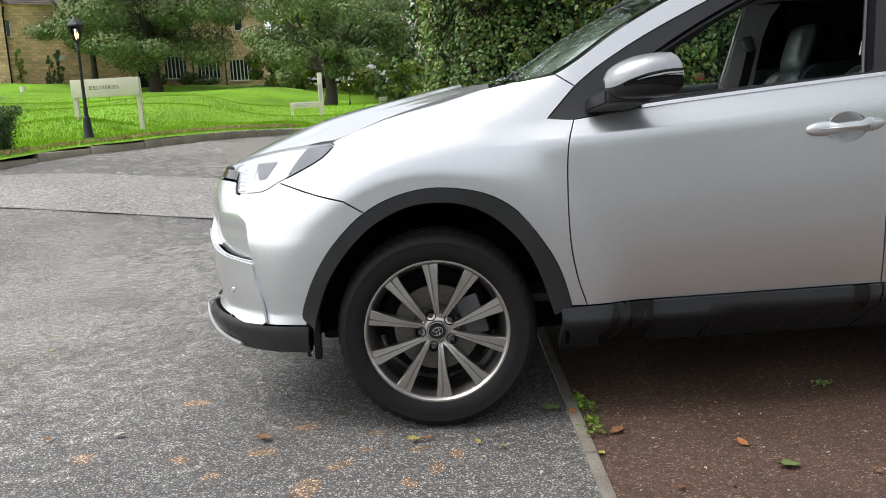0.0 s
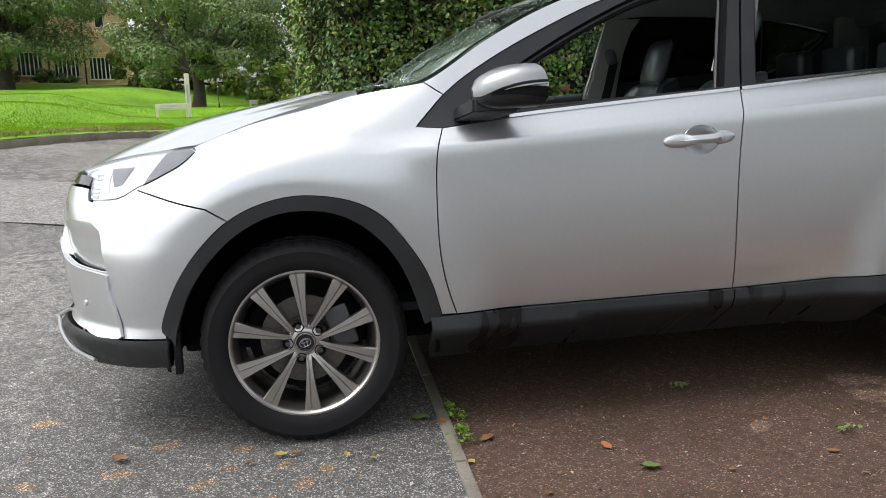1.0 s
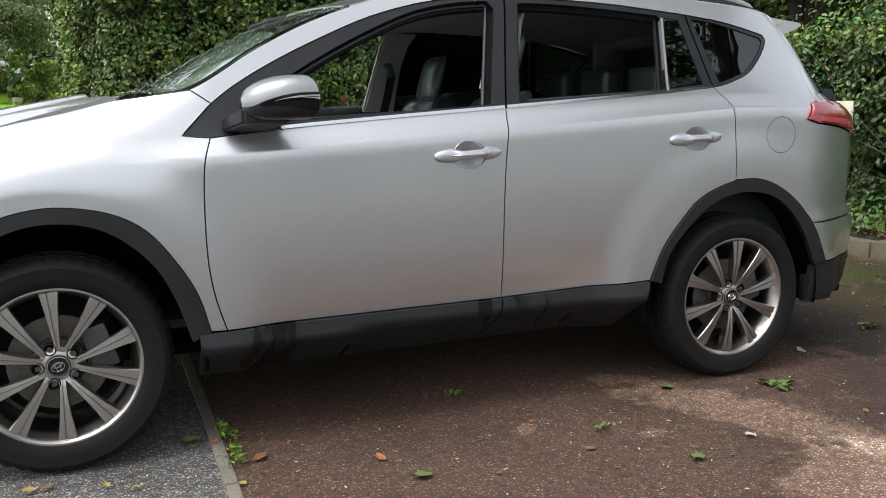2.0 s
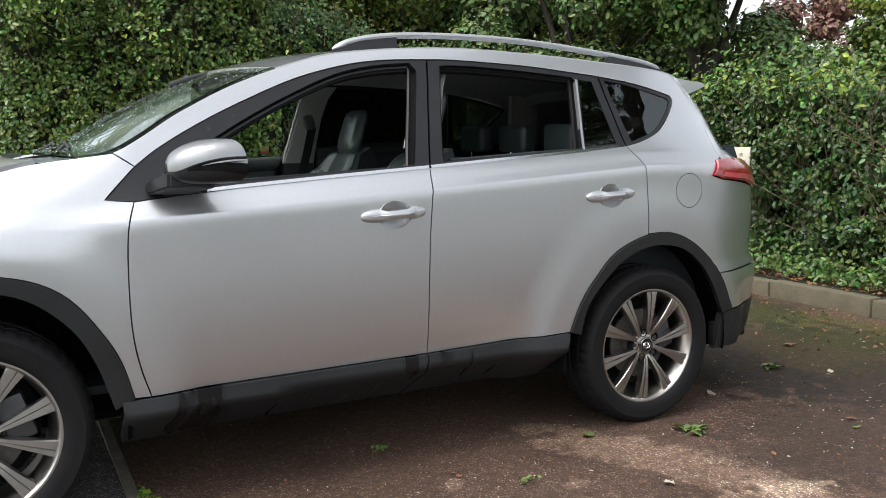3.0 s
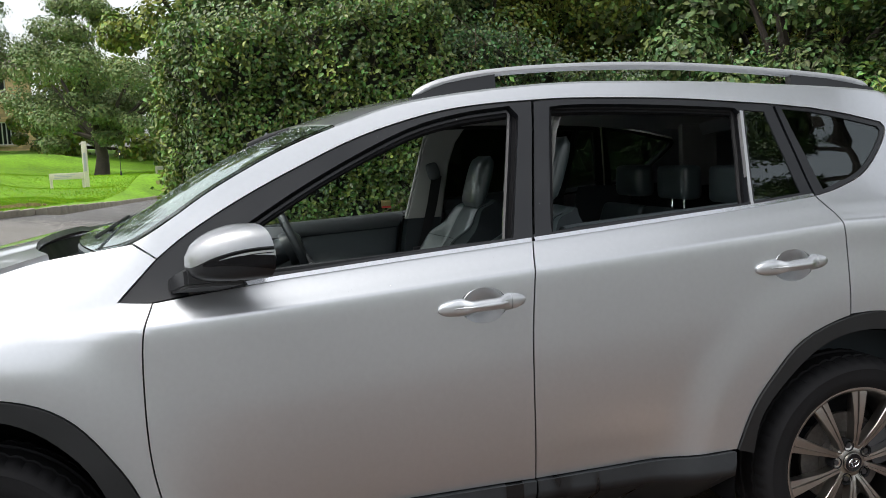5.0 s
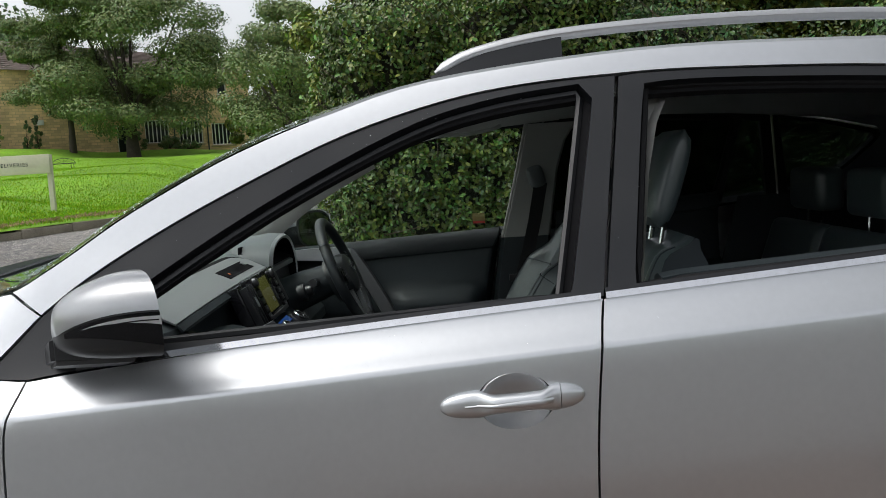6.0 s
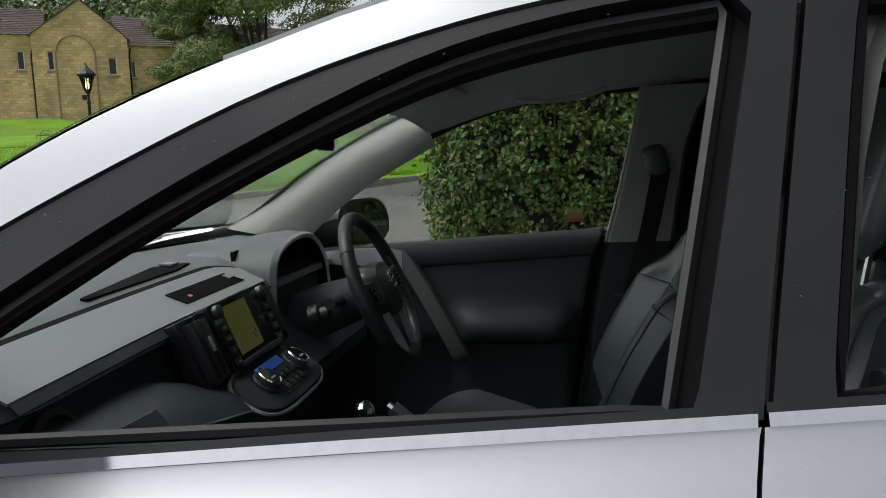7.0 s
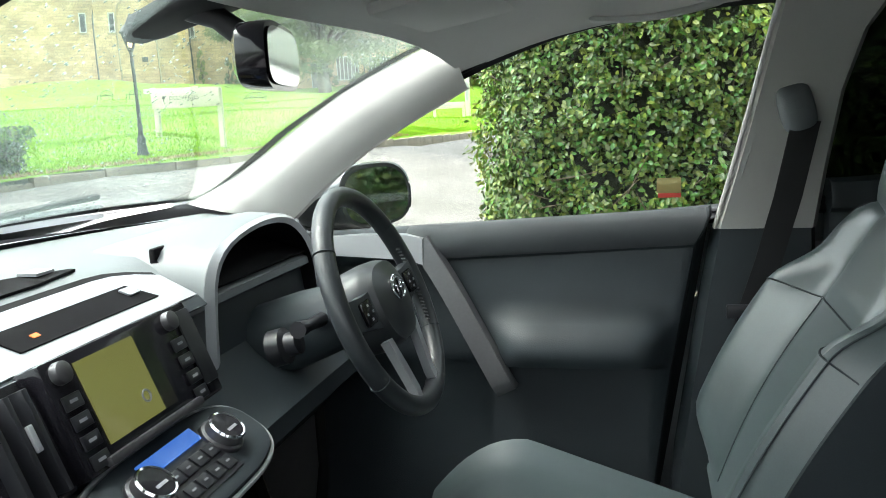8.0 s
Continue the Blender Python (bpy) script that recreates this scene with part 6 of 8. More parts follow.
for f in (-1, 1):
    rows = mirror_rows(f, lambda t: -180, lambda t: 180, -0.002, 41)
    mirror_ob = part("door_mirror", loft(bmesh.new(), [r[:-1] for r in rows], closed=True, caps=True), TRIM, car, "door mirror with a silver cap and black base")
    bm = loft(bmesh.new(), mirror_rows(f, cap_edge, lambda t: 180 - cap_edge(t), 0.002, 30))
    bmesh.ops.solidify(bm, geom=bm.faces[:], thickness=0.003 * f)
    part("mirror_cap", bm, PAINT, mirror_ob, "silver mirror cap")
    bm = loft(bmesh.new(), mirror_rows(f, lambda t: cap_edge(t) - 40 * (1 - t), lambda t: cap_edge(t) - 2, 0.0012, 8, 0.0, 0.8))
    bmesh.ops.solidify(bm, geom=bm.faces[:], thickness=0.002 * f)
    part("mirror_band", bm, GLOSS, mirror_ob, "glossy dark mirror band")
    bm = loft(bmesh.new(), mirror_rows(f, lambda t: cap_edge(t) - 6 - 7 * max(0.0, 1 - t / 0.66), lambda t: cap_edge(t) - 6, 0.0035, 6, 0.0, 0.64))
    bmesh.ops.solidify(bm, geom=bm.faces[:], thickness=0.002 * f)
    strip_ob = part("indicator", bm, HOUSING, mirror_ob, "clear indicator strip")
    bm = loft(bmesh.new(), mirror_rows(f, lambda t: cap_edge(t) - 10, lambda t: cap_edge(t) - 9, 0.0042, 3, 0.02, 0.36))
    bmesh.ops.solidify(bm, geom=bm.faces[:], thickness=0.001 * f)
    part("indicator_line", bm, GLOSS, strip_ob, "dark line through the indicator")
    face = [(v[0] + 0.0015, v[1], v[2]) for v in mirror_rows(f, lambda t: -180, lambda t: 180, -0.010, 41)[0][:-1]]
    bm = bmesh.new()
    bm.faces.new([bm.verts.new(v) for v in face])
    part("mirror_glass", bm, MIRROR, mirror_ob, "mirror glass")
    rows = [[(x0, f * y, z0), (x1, f * y, z0), (x1, f * y, z1), (x0, f * y, z1)] for y, x0, x1, z0, z1 in ((0.838, 0.545, 0.67, 1.084, 1.128), (0.88, 0.555, 0.70, 1.090, 1.138), (0.95, 0.60, 0.76, 1.112, 1.165))]
    bm = loft(bmesh.new(), rows, closed=True, caps=True)
    bmesh.ops.bevel(bm, geom=bm.edges[:], offset=0.008, segments=2, affect="EDGES")
    part("mirror_arm", bm, TRIM, mirror_ob, "black mirror arm")


# ---- wheels ----
def wheel(x, y, flip, turn):
    """A wheel with its outer face towards the car's side."""
    base = new("wheel")
    base.parent = car
    base.matrix_basis = Matrix.Translation((x, y, 0.352)) @ Matrix.Rotation(radians(180 if flip else 0), 4, "Z") @ Matrix.Rotation(radians(90), 4, "X") @ Matrix.Rotation(radians(turn), 4, "Z")
    bm = bmesh.new()
    n = 150
    prof = [(0.252, 0.086), (0.259, 0.103), (0.274, 0.113), (0.296, 0.1175), (0.318, 0.1155), (0.322, 0.1165), (0.334, 0.110), (0.345, 0.099), (0.3525, 0.083), (0.3555, 0.060), (0.349, 0.058), (0.349, 0.050),
            (0.357, 0.048), (0.3575, 0.014), (0.350, 0.012), (0.350, -0.012), (0.3575, -0.014), (0.357, -0.048), (0.349, -0.050), (0.349, -0.058), (0.3555, -0.060), (0.3525, -0.083), (0.345, -0.099),
            (0.334, -0.110), (0.296, -0.1175), (0.274, -0.113), (0.252, -0.088), (0.245, 0.0)]
    rings = []
    for r, h in prof:
        ring = []
        for i in range(n):
            rr = r
            if r > 0.343 and 0.04 < abs(h) < 0.105 and i % 3 == 0:
                rr -= 0.006
            a = 2 * math.pi * i / n
            ring.append(bm.verts.new((rr * math.cos(a), rr * math.sin(a), h)))
        rings.append(ring)
    for a, b in zip(rings, rings[1:] + rings[:1]):
        for i in range(n):
            bm.faces.new((a[i], a[(i + 1) % n], b[(i + 1) % n], b[i]))
    bmesh.ops.recalc_face_normals(bm, faces=bm.faces)
    part("tyre", bm, RUBBER, base, "black tyre with a worn matt sidewall")
    rim = part("rim", lathe(bmesh.new(), [(0.2385, 0.086), (0.2425, 0.094), (0.2405, 0.0995), (0.233, 0.0995), (0.225, 0.092), (0.222, 0.078), (0.214, 0.066), (0.206, 0.03), (0.204, -0.06), (0.226, -0.09)], 96), ALLOY, base, "polished alloy rim edge")
    rim.scale = (1.08, 1.08, 1.0)
    for i in range(10):
        mid = radians(54 + 72 * (i // 2))
        lean = radians(1 if i % 2 else -1)
        a0, a1 = mid + 9 * lean, mid + 18 * lean
        p0, p1 = Vector((0.040 * math.cos(a0), 0.040 * math.sin(a0))), Vector((0.2315 * math.cos(a1), 0.2315 * math.sin(a1)))
        d = (p1 - p0).normalized()
        e = Vector((-d.y, d.x)) * (1 if i % 2 else -1)
        rows = []
        for t, w, h, g in ((0.0, 0.0095, 0.076, 0.002), (0.10, 0.0095, 0.082, 0.004), (0.25, 0.0105, 0.088, 0.006), (0.48, 0.0150, 0.0935, 0.009), (0.74, 0.0210, 0.095, 0.011), (0.92, 0.0262, 0.094, 0.010), (1.0, 0.0280, 0.092, 0.006)):
            c = p0.lerp(p1, t)
            rows.append([(c.x + e.x * s * w, c.y + e.y * s * w, h + dz) for s, dz in ((-0.85, -0.040), (-1.0, -0.014), (-0.95, -0.003), (-0.85, 0.0), (0.02, -g * 0.15), (0.08, -g * 0.9), (0.20, -g * 0.95), (0.28, -g * 0.25), (0.95, -g * 0.4), (1.0, -g * 0.6 - 0.012), (0.85, -0.040))])
        bm = loft(bmesh.new(), rows, closed=True, caps=True)
        bmesh.ops.recalc_face_normals(bm, faces=bm.faces)
        part("spoke", bm, ALLOY, rim, "twisted grey alloy spoke", smooth=False)
    part("hub", lathe(bmesh.new(), [(0.058, 0.045), (0.056, 0.068), (0.046, 0.0765), (0.034, 0.0785), (0.032, 0.074), (0.0005, 0.074)], 48), ALLOY, rim, "alloy hub")
    part("centre_cap", lathe(bmesh.new(), [(0.0285, 0.074), (0.0285, 0.084), (0.0265, 0.0865), (0.0245, 0.0855), (0.0005, 0.0865)], 36), GLOSS, rim, "dark centre cap")
    part("cap_ring", lathe(bmesh.new(), [(0.0315, 0.080), (0.0310, 0.0845), (0.0285, 0.0850)], 36), ALLOY, rim, "bright ring round the centre cap")
    bm = bmesh.new()
    for rx, ry, cy in ((0.0185, 0.0135, 0.0), (0.0065, 0.0125, 0.0), (0.013, 0.0055, 0.005)):
        tube(bm, [(rx * math.cos(t), cy + ry * math.sin(t), 0.0868) for t in np.linspace(0, 2 * math.pi, 24, endpoint=False)], 0.0014, 6, closed=True)
    part("emblem", bm, CHROME, rim, "plain chrome rings")
    for i in range(5):
        a = 2 * math.pi * i / 5 + radians(18)
        m = Matrix.Translation((0.0555 * math.cos(a), 0.0555 * math.sin(a), 0.0))
        part("nut_well", lathe(bmesh.new(), [(0.0185, 0.05), (0.0185, 0.0805), (0.0165, 0.0812), (0.0155, 0.0795), (0.0145, 0.060), (0.0005, 0.060)], 24, m), RUBBER, rim, "dark wheel nut well")
        bm = bmesh.new()
        bmesh.ops.create_cone(bm, cap_ends=True, segments=6, radius1=0.0105, radius2=0.009, depth=0.018, matrix=m @ Matrix.Translation((0, 0, 0.069)))
        part("wheel_nut", bm, ALLOY_DARK, rim, "steel wheel nut")
    part("tyre_valve", rod(bmesh.new(), (0.205 * math.cos(radians(216)), 0.205 * math.sin(radians(216)), 0.05), (0.192 * math.cos(radians(216)), 0.192 * math.sin(radians(216)), 0.075), 0.005, n=8), ALLOY_DARK, rim, "tyre valve")
    part("brake_disc", lathe(bmesh.new(), [(0.155, 0.012), (0.155, 0.024), (0.088, 0.024), (0.08, 0.045), (0.0005, 0.045)], 48), STEEL, base, "worn brake disc")
    bm = box(bmesh.new(), 0.09, 0.175, -0.075, 0.075, -0.01, 0.05, 0.012)
    bmesh.ops.rotate(bm, matrix=Matrix.Rotation(radians(-turn + (18 if not flip else 162)), 3, "Z"), verts=bm.verts)
    part("brake_caliper", bm, ALLOY_DARK, base, "dull brake caliper")
    part("wheel_back", lathe(bmesh.new(), [(0.204, -0.055), (0.15, -0.06), (0.0005, -0.06)], 32), DARK, base)
    return base


for x, t in ((0.0, 21.0), (2.66, 14.0)):
    wheel(x, -0.787, False, t)
    wheel(x, 0.787, True, t)

# wheel houses, underbody and mud flaps
for hx in (0.0, 2.66):
    for f in (-1, 1):
        rows = [[(hx + r * math.cos(a), f * y, 0.35 + r * math.sin(a)) for a in np.linspace(radians(-8), radians(188), 28)] for y, r in ((0.893, 0.452), (0.87, 0.470), (0.56, 0.470), (0.55, 0.10))]
        bm = loft(bmesh.new(), rows)
        bmesh.ops.solidify(bm, geom=bm.faces[:], thickness=0.006)
        part("wheel_house", bm, DARK, car, "black wheel arch liner")
        bx = hx - 0.425 if hx < 1 else hx + 0.40
        bm = box(bmesh.new(), bx - 0.012, bx + 0.012, f * 0.87 - 0.018, f * 0.87 + 0.018, 0.275 if hx < 1 else 0.31, 0.42, 0.006)
        part("mud_flap", bm, DARK, car, "small black mud flap")
for x0, x1, hw in ((-0.80, -0.46, 0.60), (-0.46, 0.48, 0.53), (0.48, 2.18, 0.58), (2.18, 3.14, 0.53), (3.14, 3.55, 0.62)):
    bm = box(bmesh.new(), x0, x1, -hw, hw, 0.27 if x0 < -0.5 else 0.25, 0.40, 0.02)
    part("underbody", bm, DARK, car, "dark underbody")
bm = box(bmesh.new(), -0.70, 0.30, -0.52, 0.52, 0.40, 0.86, 0.03)
part("engine_bay", bm, DARK, car, "dark engine bay")


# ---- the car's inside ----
# grey raised to hold the sky sheen that lies on the dash top
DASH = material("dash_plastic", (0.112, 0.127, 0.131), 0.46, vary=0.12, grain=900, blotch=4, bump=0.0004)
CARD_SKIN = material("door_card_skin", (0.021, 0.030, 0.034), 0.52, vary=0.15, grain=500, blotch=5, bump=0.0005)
# paler than the card below: light from the window is in this colour
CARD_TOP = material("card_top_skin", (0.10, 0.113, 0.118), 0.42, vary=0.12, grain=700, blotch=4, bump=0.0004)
# near-black that paints the shade in vent slots and under the instrument hood
RECESS_BLACK = material("recess_shade_black", (0.003, 0.003, 0.004), 0.8, vary=0.2, **{"Specular IOR Level": 0.1})
GRAB = material("grab_metal", (0.12, 0.125, 0.13), 0.40, 0.5, vary=0.08)
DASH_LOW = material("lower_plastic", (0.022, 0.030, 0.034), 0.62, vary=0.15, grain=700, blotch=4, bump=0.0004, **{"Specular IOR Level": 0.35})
LEATHER = material("dark_leather", (0.050, 0.069, 0.072), 0.36, vary=0.10, grain=420, blotch=3, bump=0.00012, **{"Specular IOR Level": 0.9})
WHEEL_SKIN = material("black_wheel_leather", (0.016, 0.020, 0.022), 0.40, vary=0.15, grain=500, blotch=9, bump=0.0001)
BAND = material("silver_band", (0.34, 0.36, 0.37), 0.36, 0.45, vary=0.06, grain=900, blotch=3)
LINING = material("roof_lining", (0.52, 0.525, 0.51), 0.9, vary=0.08, grain=700, blotch=3, bump=0.0005)
PILLAR = material("pillar_trim", (0.38, 0.38, 0.36), 0.6, vary=0.06, grain=600, blotch=3, bump=0.0003)
BELT = material("belt_webbing", (0.010, 0.011, 0.012), 0.75, vary=0.2, grain=900)
SCREEN = material("screen_glow", (0.02, 0.02, 0.015), 0.08, vary=0.1, glow=(0.36, 0.37, 0.09, 0.15))
LCD = material("blue_display", (0.01, 0.02, 0.04), 0.1, glow=(0.03, 0.11, 0.42, 0.5))
MARK = material("pale_marking", (0.22, 0.23, 0.24), 0.5, vary=0.05)
AMBER = material("amber_light", (0.5, 0.12, 0.02), 0.4, glow=(1.0, 0.22, 0.02, 0.22))
STITCH = material("pale_stitching", (0.13, 0.14, 0.14), 0.7, vary=0.1)
STICKER = material("yellow_sticker", (0.20, 0.17, 0.06), 0.5, vary=0.08)
STICKER_RED = material("red_sticker", (0.42, 0.04, 0.03), 0.5, vary=0.08)

dash = new("dashboard")
dash.parent = car
tagged(dash, "dark grey dashboard with a pale silver band")
rows = []
for y in np.linspace(-0.76, 0.76, 41):
    e = (y / 0.74) ** 2
    xf = 0.20 + 0.19 * e
    k = float(step(0.62, 0.76, abs(y)))
    sec = [(xf, 1.186), (0.47, 1.196), (0.62, 1.187), (0.650, 1.178), (0.735, 1.136), (0.748, 1.128), (0.748, 1.115), (0.730, 1.105), (0.735, 1.03), (0.80, 0.965), (0.838, 0.945), (0.842, 0.915), (0.80, 0.885), (0.72, 0.80), (0.50, 0.70), (xf, 0.95)]
    rows.append([(x - 0.03 * k, y, z - 0.012 * e) for x, z in sec])
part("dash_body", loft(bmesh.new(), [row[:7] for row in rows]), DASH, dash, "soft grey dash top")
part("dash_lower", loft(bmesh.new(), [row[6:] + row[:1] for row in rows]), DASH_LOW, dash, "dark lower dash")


def strip(name, pts_a, pts_b, lift, mat, parent, label="", thick=0.004):
    """A flat band between two lines."""
    a, b = np.array(pts_a, float), np.array(pts_b, float)
    n = np.cross(b[0] - a[0], a[-1] - a[0])
    n /= np.linalg.norm(n)
    ra = [[tuple(p + n * lift), tuple(q + n * lift), tuple(q + n * (lift - thick)), tuple(p + n * (lift - thick))] for p, q in zip(a, b)]
    return part(name, loft(bmesh.new(), ra, closed=True, caps=True), mat, parent, label)


ys = np.linspace(-0.70, 0.17, 24)
up = [(0.652 + 0.03 * max(0, (y - 0.06) / 0.11) ** 2, y, 1.1775 - 0.012 * (y / 0.74) ** 2 - 0.014 * max(0, (y - 0.06) / 0.11) ** 2) for y in ys]
lo = [(0.738, y, 1.1355 - 0.012 * (y / 0.74) ** 2) for y in ys]
strip("band_gap", [(x - 0.012, y, z + 0.0055) for x, y, z in up], [(x - 0.001, y, z + 0.0002) for x, y, z in up], 0.0028, DARK, dash)
strip("trim_band", up, lo, 0.005, BAND, dash, "pale silver trim band")
strip("band_edge", [(0.739, y, 1.134 - 0.012 * (y / 0.74) ** 2) for y in ys], [(0.752, y, 1.122 - 0.012 * (y / 0.74) ** 2) for y in ys], 0.005, DASH_LOW, dash)
# no hollow here: flat black strips stand for the shaded slots
strip("centre_vent", [(0.680, -0.175, 1.1645), (0.680, 0.085, 1.1645)], [(0.717, -0.165, 1.1465), (0.717, 0.105, 1.1465)], 0.0058, RECESS_BLACK, dash, "long dark centre vent slot")
strip("warning_lamp", [(0.700, -0.130, 1.1555), (0.700, -0.118, 1.1555)], [(0.706, -0.130, 1.1525), (0.706, -0.118, 1.1525)], 0.0061, AMBER, dash, "small amber lamp")
strip("vent_slider", [(0.686, 0.060, 1.1615), (0.686, 0.084, 1.1615)], [(0.700, 0.064, 1.1545), (0.700, 0.088, 1.1545)], 0.0085, BAND, dash)
strip("demister_slot", [(0.606, -0.32, 1.1880), (0.565, 0.0, 1.1935), (0.60, 0.085, 1.1905)], [(0.620, -0.32, 1.1865), (0.620, 0.0, 1.1885), (0.606, 0.09, 1.1895)], 0.0030, RECESS_BLACK, dash, "dark demister slot")
strip("slot_grip", [(0.575, 0.015, 1.193), (0.575, 0.05, 1.193)], [(0.598, 0.022, 1.191), (0.598, 0.057, 1.191)], 0.008, BAND, dash)
# passenger end vent
m = Matrix.Translation((0.745, -0.63, 1.045)) @ Matrix.Rotation(radians(78), 4, "Y")
part("round_vent", lathe(bmesh.new(), [(0.052, -0.02), (0.055, 0.012), (0.045, 0.016), (0.040, 0.0), (0.0005, -0.006)], 28, m), TRIM, dash, "round dark end vent")
TOP_EDGE = [(-0.74, 1.072), (-0.48, 1.068), (-0.39, 1.062), (-0.28, 1.029), (-0.14, 0.980), (-0.02, 0.928)]
LOW_EDGE = [(-0.74, 1.036), (-0.51, 1.033), (-0.40, 1.009), (-0.275, 0.984), (-0.106, 0.962), (-0.02, 0.955)]
rows, hem = [], []
for y in np.linspace(-0.74, -0.10, 30):
    zt, zl = (float(np.interp(y, *zip(*e))) for e in (TOP_EDGE, LOW_EDGE))
    zl = min(zl, zt - 0.012)
    rows.append([(0.742, y, zt + 0.004), (0.775, y, zt + 0.006), (0.80, y, zt), (0.835, y, 0.5 * (zt + zl) + 0.010), (0.862, y, zl + 0.010), (0.872, y, zl), (0.868, y, zl - 0.012), (0.845, y, zl - 0.028), (0.76, y, zl - 0.06)])
    hem.append((0.8735, y, zl + 0.001))
part("knee_pad", loft(bmesh.new(), rows), CARD_SKIN, dash, "padded dark leather lower dash")
bm = bmesh.new()
for p, q in zip(hem[::1], hem[1:]):
    for k in (0.05, 0.55):
        rod(bm, tuple(np.array(p) + (np.array(q) - np.array(p)) * k), tuple(np.array(p) + (np.array(q) - np.array(p)) * (k + 0.33)), 0.0016, n=5)
part("pad_stitching", bm, STITCH, dash, "pale stitching on the pad")

# screen unit: a tilted plate
TS = Matrix.Translation((0.803, -0.108, 1.1)) @ Matrix.Rotation(radians(90), 4, "Z") @ Matrix.Rotation(radians(90 - 22), 4, "X")
unit = part("screen_unit", box(bmesh.new(), -0.112, 0.170, -0.068, 0.060, -0.035, 0.0, 0.006, m=TS), GLOSS, dash, "gloss black screen unit with side buttons")
part("screen", box(bmesh.new(), -0.066, 0.066, -0.047, 0.047, 0.0005, 0.002, 0.0, m=TS), SCREEN, unit, "olive yellow map screen")
bm = bmesh.new()
tube(bm, [tuple(TS @ Vector((0.018 + 0.007 * math.cos(a), -0.022 + 0.007 * math.sin(a), 0.0026))) for a in np.linspace(0, 2 * math.pi, 14, endpoint=False)], 0.0012, 5, closed=True)
part("map_marker", bm, MARK, unit)
part("screen_side", box(bmesh.new(), 0.040, 0.066, -0.047, 0.047, 0.0021, 0.0028, m=TS), GLOSS, unit, "dark icon column")
for sx in (-0.090, 0.118):
    for i in range(4):
        v = 0.012 - 0.022 * i
        part("button", box(bmesh.new(), sx - 0.014, sx + 0.014, v - 0.008, v + 0.008, 0.0005, 0.0035, 0.0015, m=TS), TRIM, unit)
        part("button_mark", box(bmesh.new(), sx - 0.006, sx + 0.006, v - 0.0012, v + 0.0022, 0.0038, 0.0042, m=TS), MARK, unit)
    m = TS @ Matrix.Translation((sx, 0.043, 0))
    part("audio_knob", lathe(bmesh.new(), [(0.0125, 0.0), (0.0118, 0.009), (0.009, 0.011), (0.0005, 0.011)], 20, m), ALLOY_DARK, unit, "small dark knob with a bright rim")
part("button_column", box(bmesh.new(), 0.134, 0.166, -0.050, 0.050, 0.0005, 0.004, 0.002, m=TS), TRIM, unit)
part("screen_ledge", box(bmesh.new(), -0.085, 0.105, -0.066, -0.056, 0.0, 0.010, 0.003, m=TS), ALLOY_DARK, unit, "thin bright ledge")
for i in range(3):
    part("vent_blade", box(bmesh.new(), -0.195 + 0.024 * i, -0.188 + 0.024 * i, -0.062, 0.045, -0.02, 0.004, 0.001, m=TS), TRIM, unit)
part("side_vent", box(bmesh.new(), -0.205, -0.116, -0.070, 0.055, -0.045, -0.014, 0.004, m=TS), GLOSS, unit, "dark vertical air vent")
part("vent_grip", box(bmesh.new(), -0.164, -0.157, -0.015, 0.012, 0.004, 0.008, 0.001, m=TS), BAND, unit)

# heater panel
TH = Matrix.Translation((0.864, -0.098, 1.000)) @ Matrix.Rotation(radians(90), 4, "Z") @ Matrix.Rotation(radians(33), 4, "X")
pod = []
for w, h, z in ((0.165, 0.052, -0.05), (0.168, 0.060, -0.02), (0.160, 0.055, -0.002), (0.150, 0.046, 0.002)):
    pod.append([tuple(TH @ Vector((w * math.copysign(abs(math.cos(a)) ** 0.55, math.cos(a)), h * math.copysign(abs(math.sin(a)) ** 0.7, math.sin(a)), z))) for a in np.linspace(0, 2 * math.pi, 40, endpoint=False)])
heater = part("heater_panel", loft(bmesh.new(), pod, closed=True, caps=True), DASH_LOW, dash, "dark heater control pod with a silver rim")
part("pod_rim", tube(bmesh.new(), [tuple(TH @ Vector((0.166 * math.copysign(abs(math.cos(a)) ** 0.55, math.cos(a)), 0.060 * math.copysign(abs(math.sin(a)) ** 0.7, math.sin(a)), -0.010))) for a in np.linspace(0, 2 * math.pi, 40, endpoint=False)], 0.004, 6, closed=True), BAND, heater)
part("display", box(bmesh.new(), -0.060, 0.052, 0.018, 0.038, 0.0025, 0.005, m=TH), LCD, heater, "blue lit display")
part("face_plate", box(bmesh.new(), -0.058, 0.058, -0.040, 0.014, 0.0022, 0.0035, m=TH), TRIM, heater)
for i in range(4):
    for j in range(2):
        part("button", box(bmesh.new(), -0.048 + 0.026 * i, -0.026 + 0.026 * i, -0.034 + 0.024 * j, -0.016 + 0.024 * j, 0.0036, 0.0065, 0.002, m=TH), TRIM, heater)
        part("button_mark", box(bmesh.new(), -0.041 + 0.026 * i, -0.033 + 0.026 * i, -0.026 + 0.024 * j, -0.0235 + 0.024 * j, 0.0067, 0.0071, m=TH), MARK, heater)
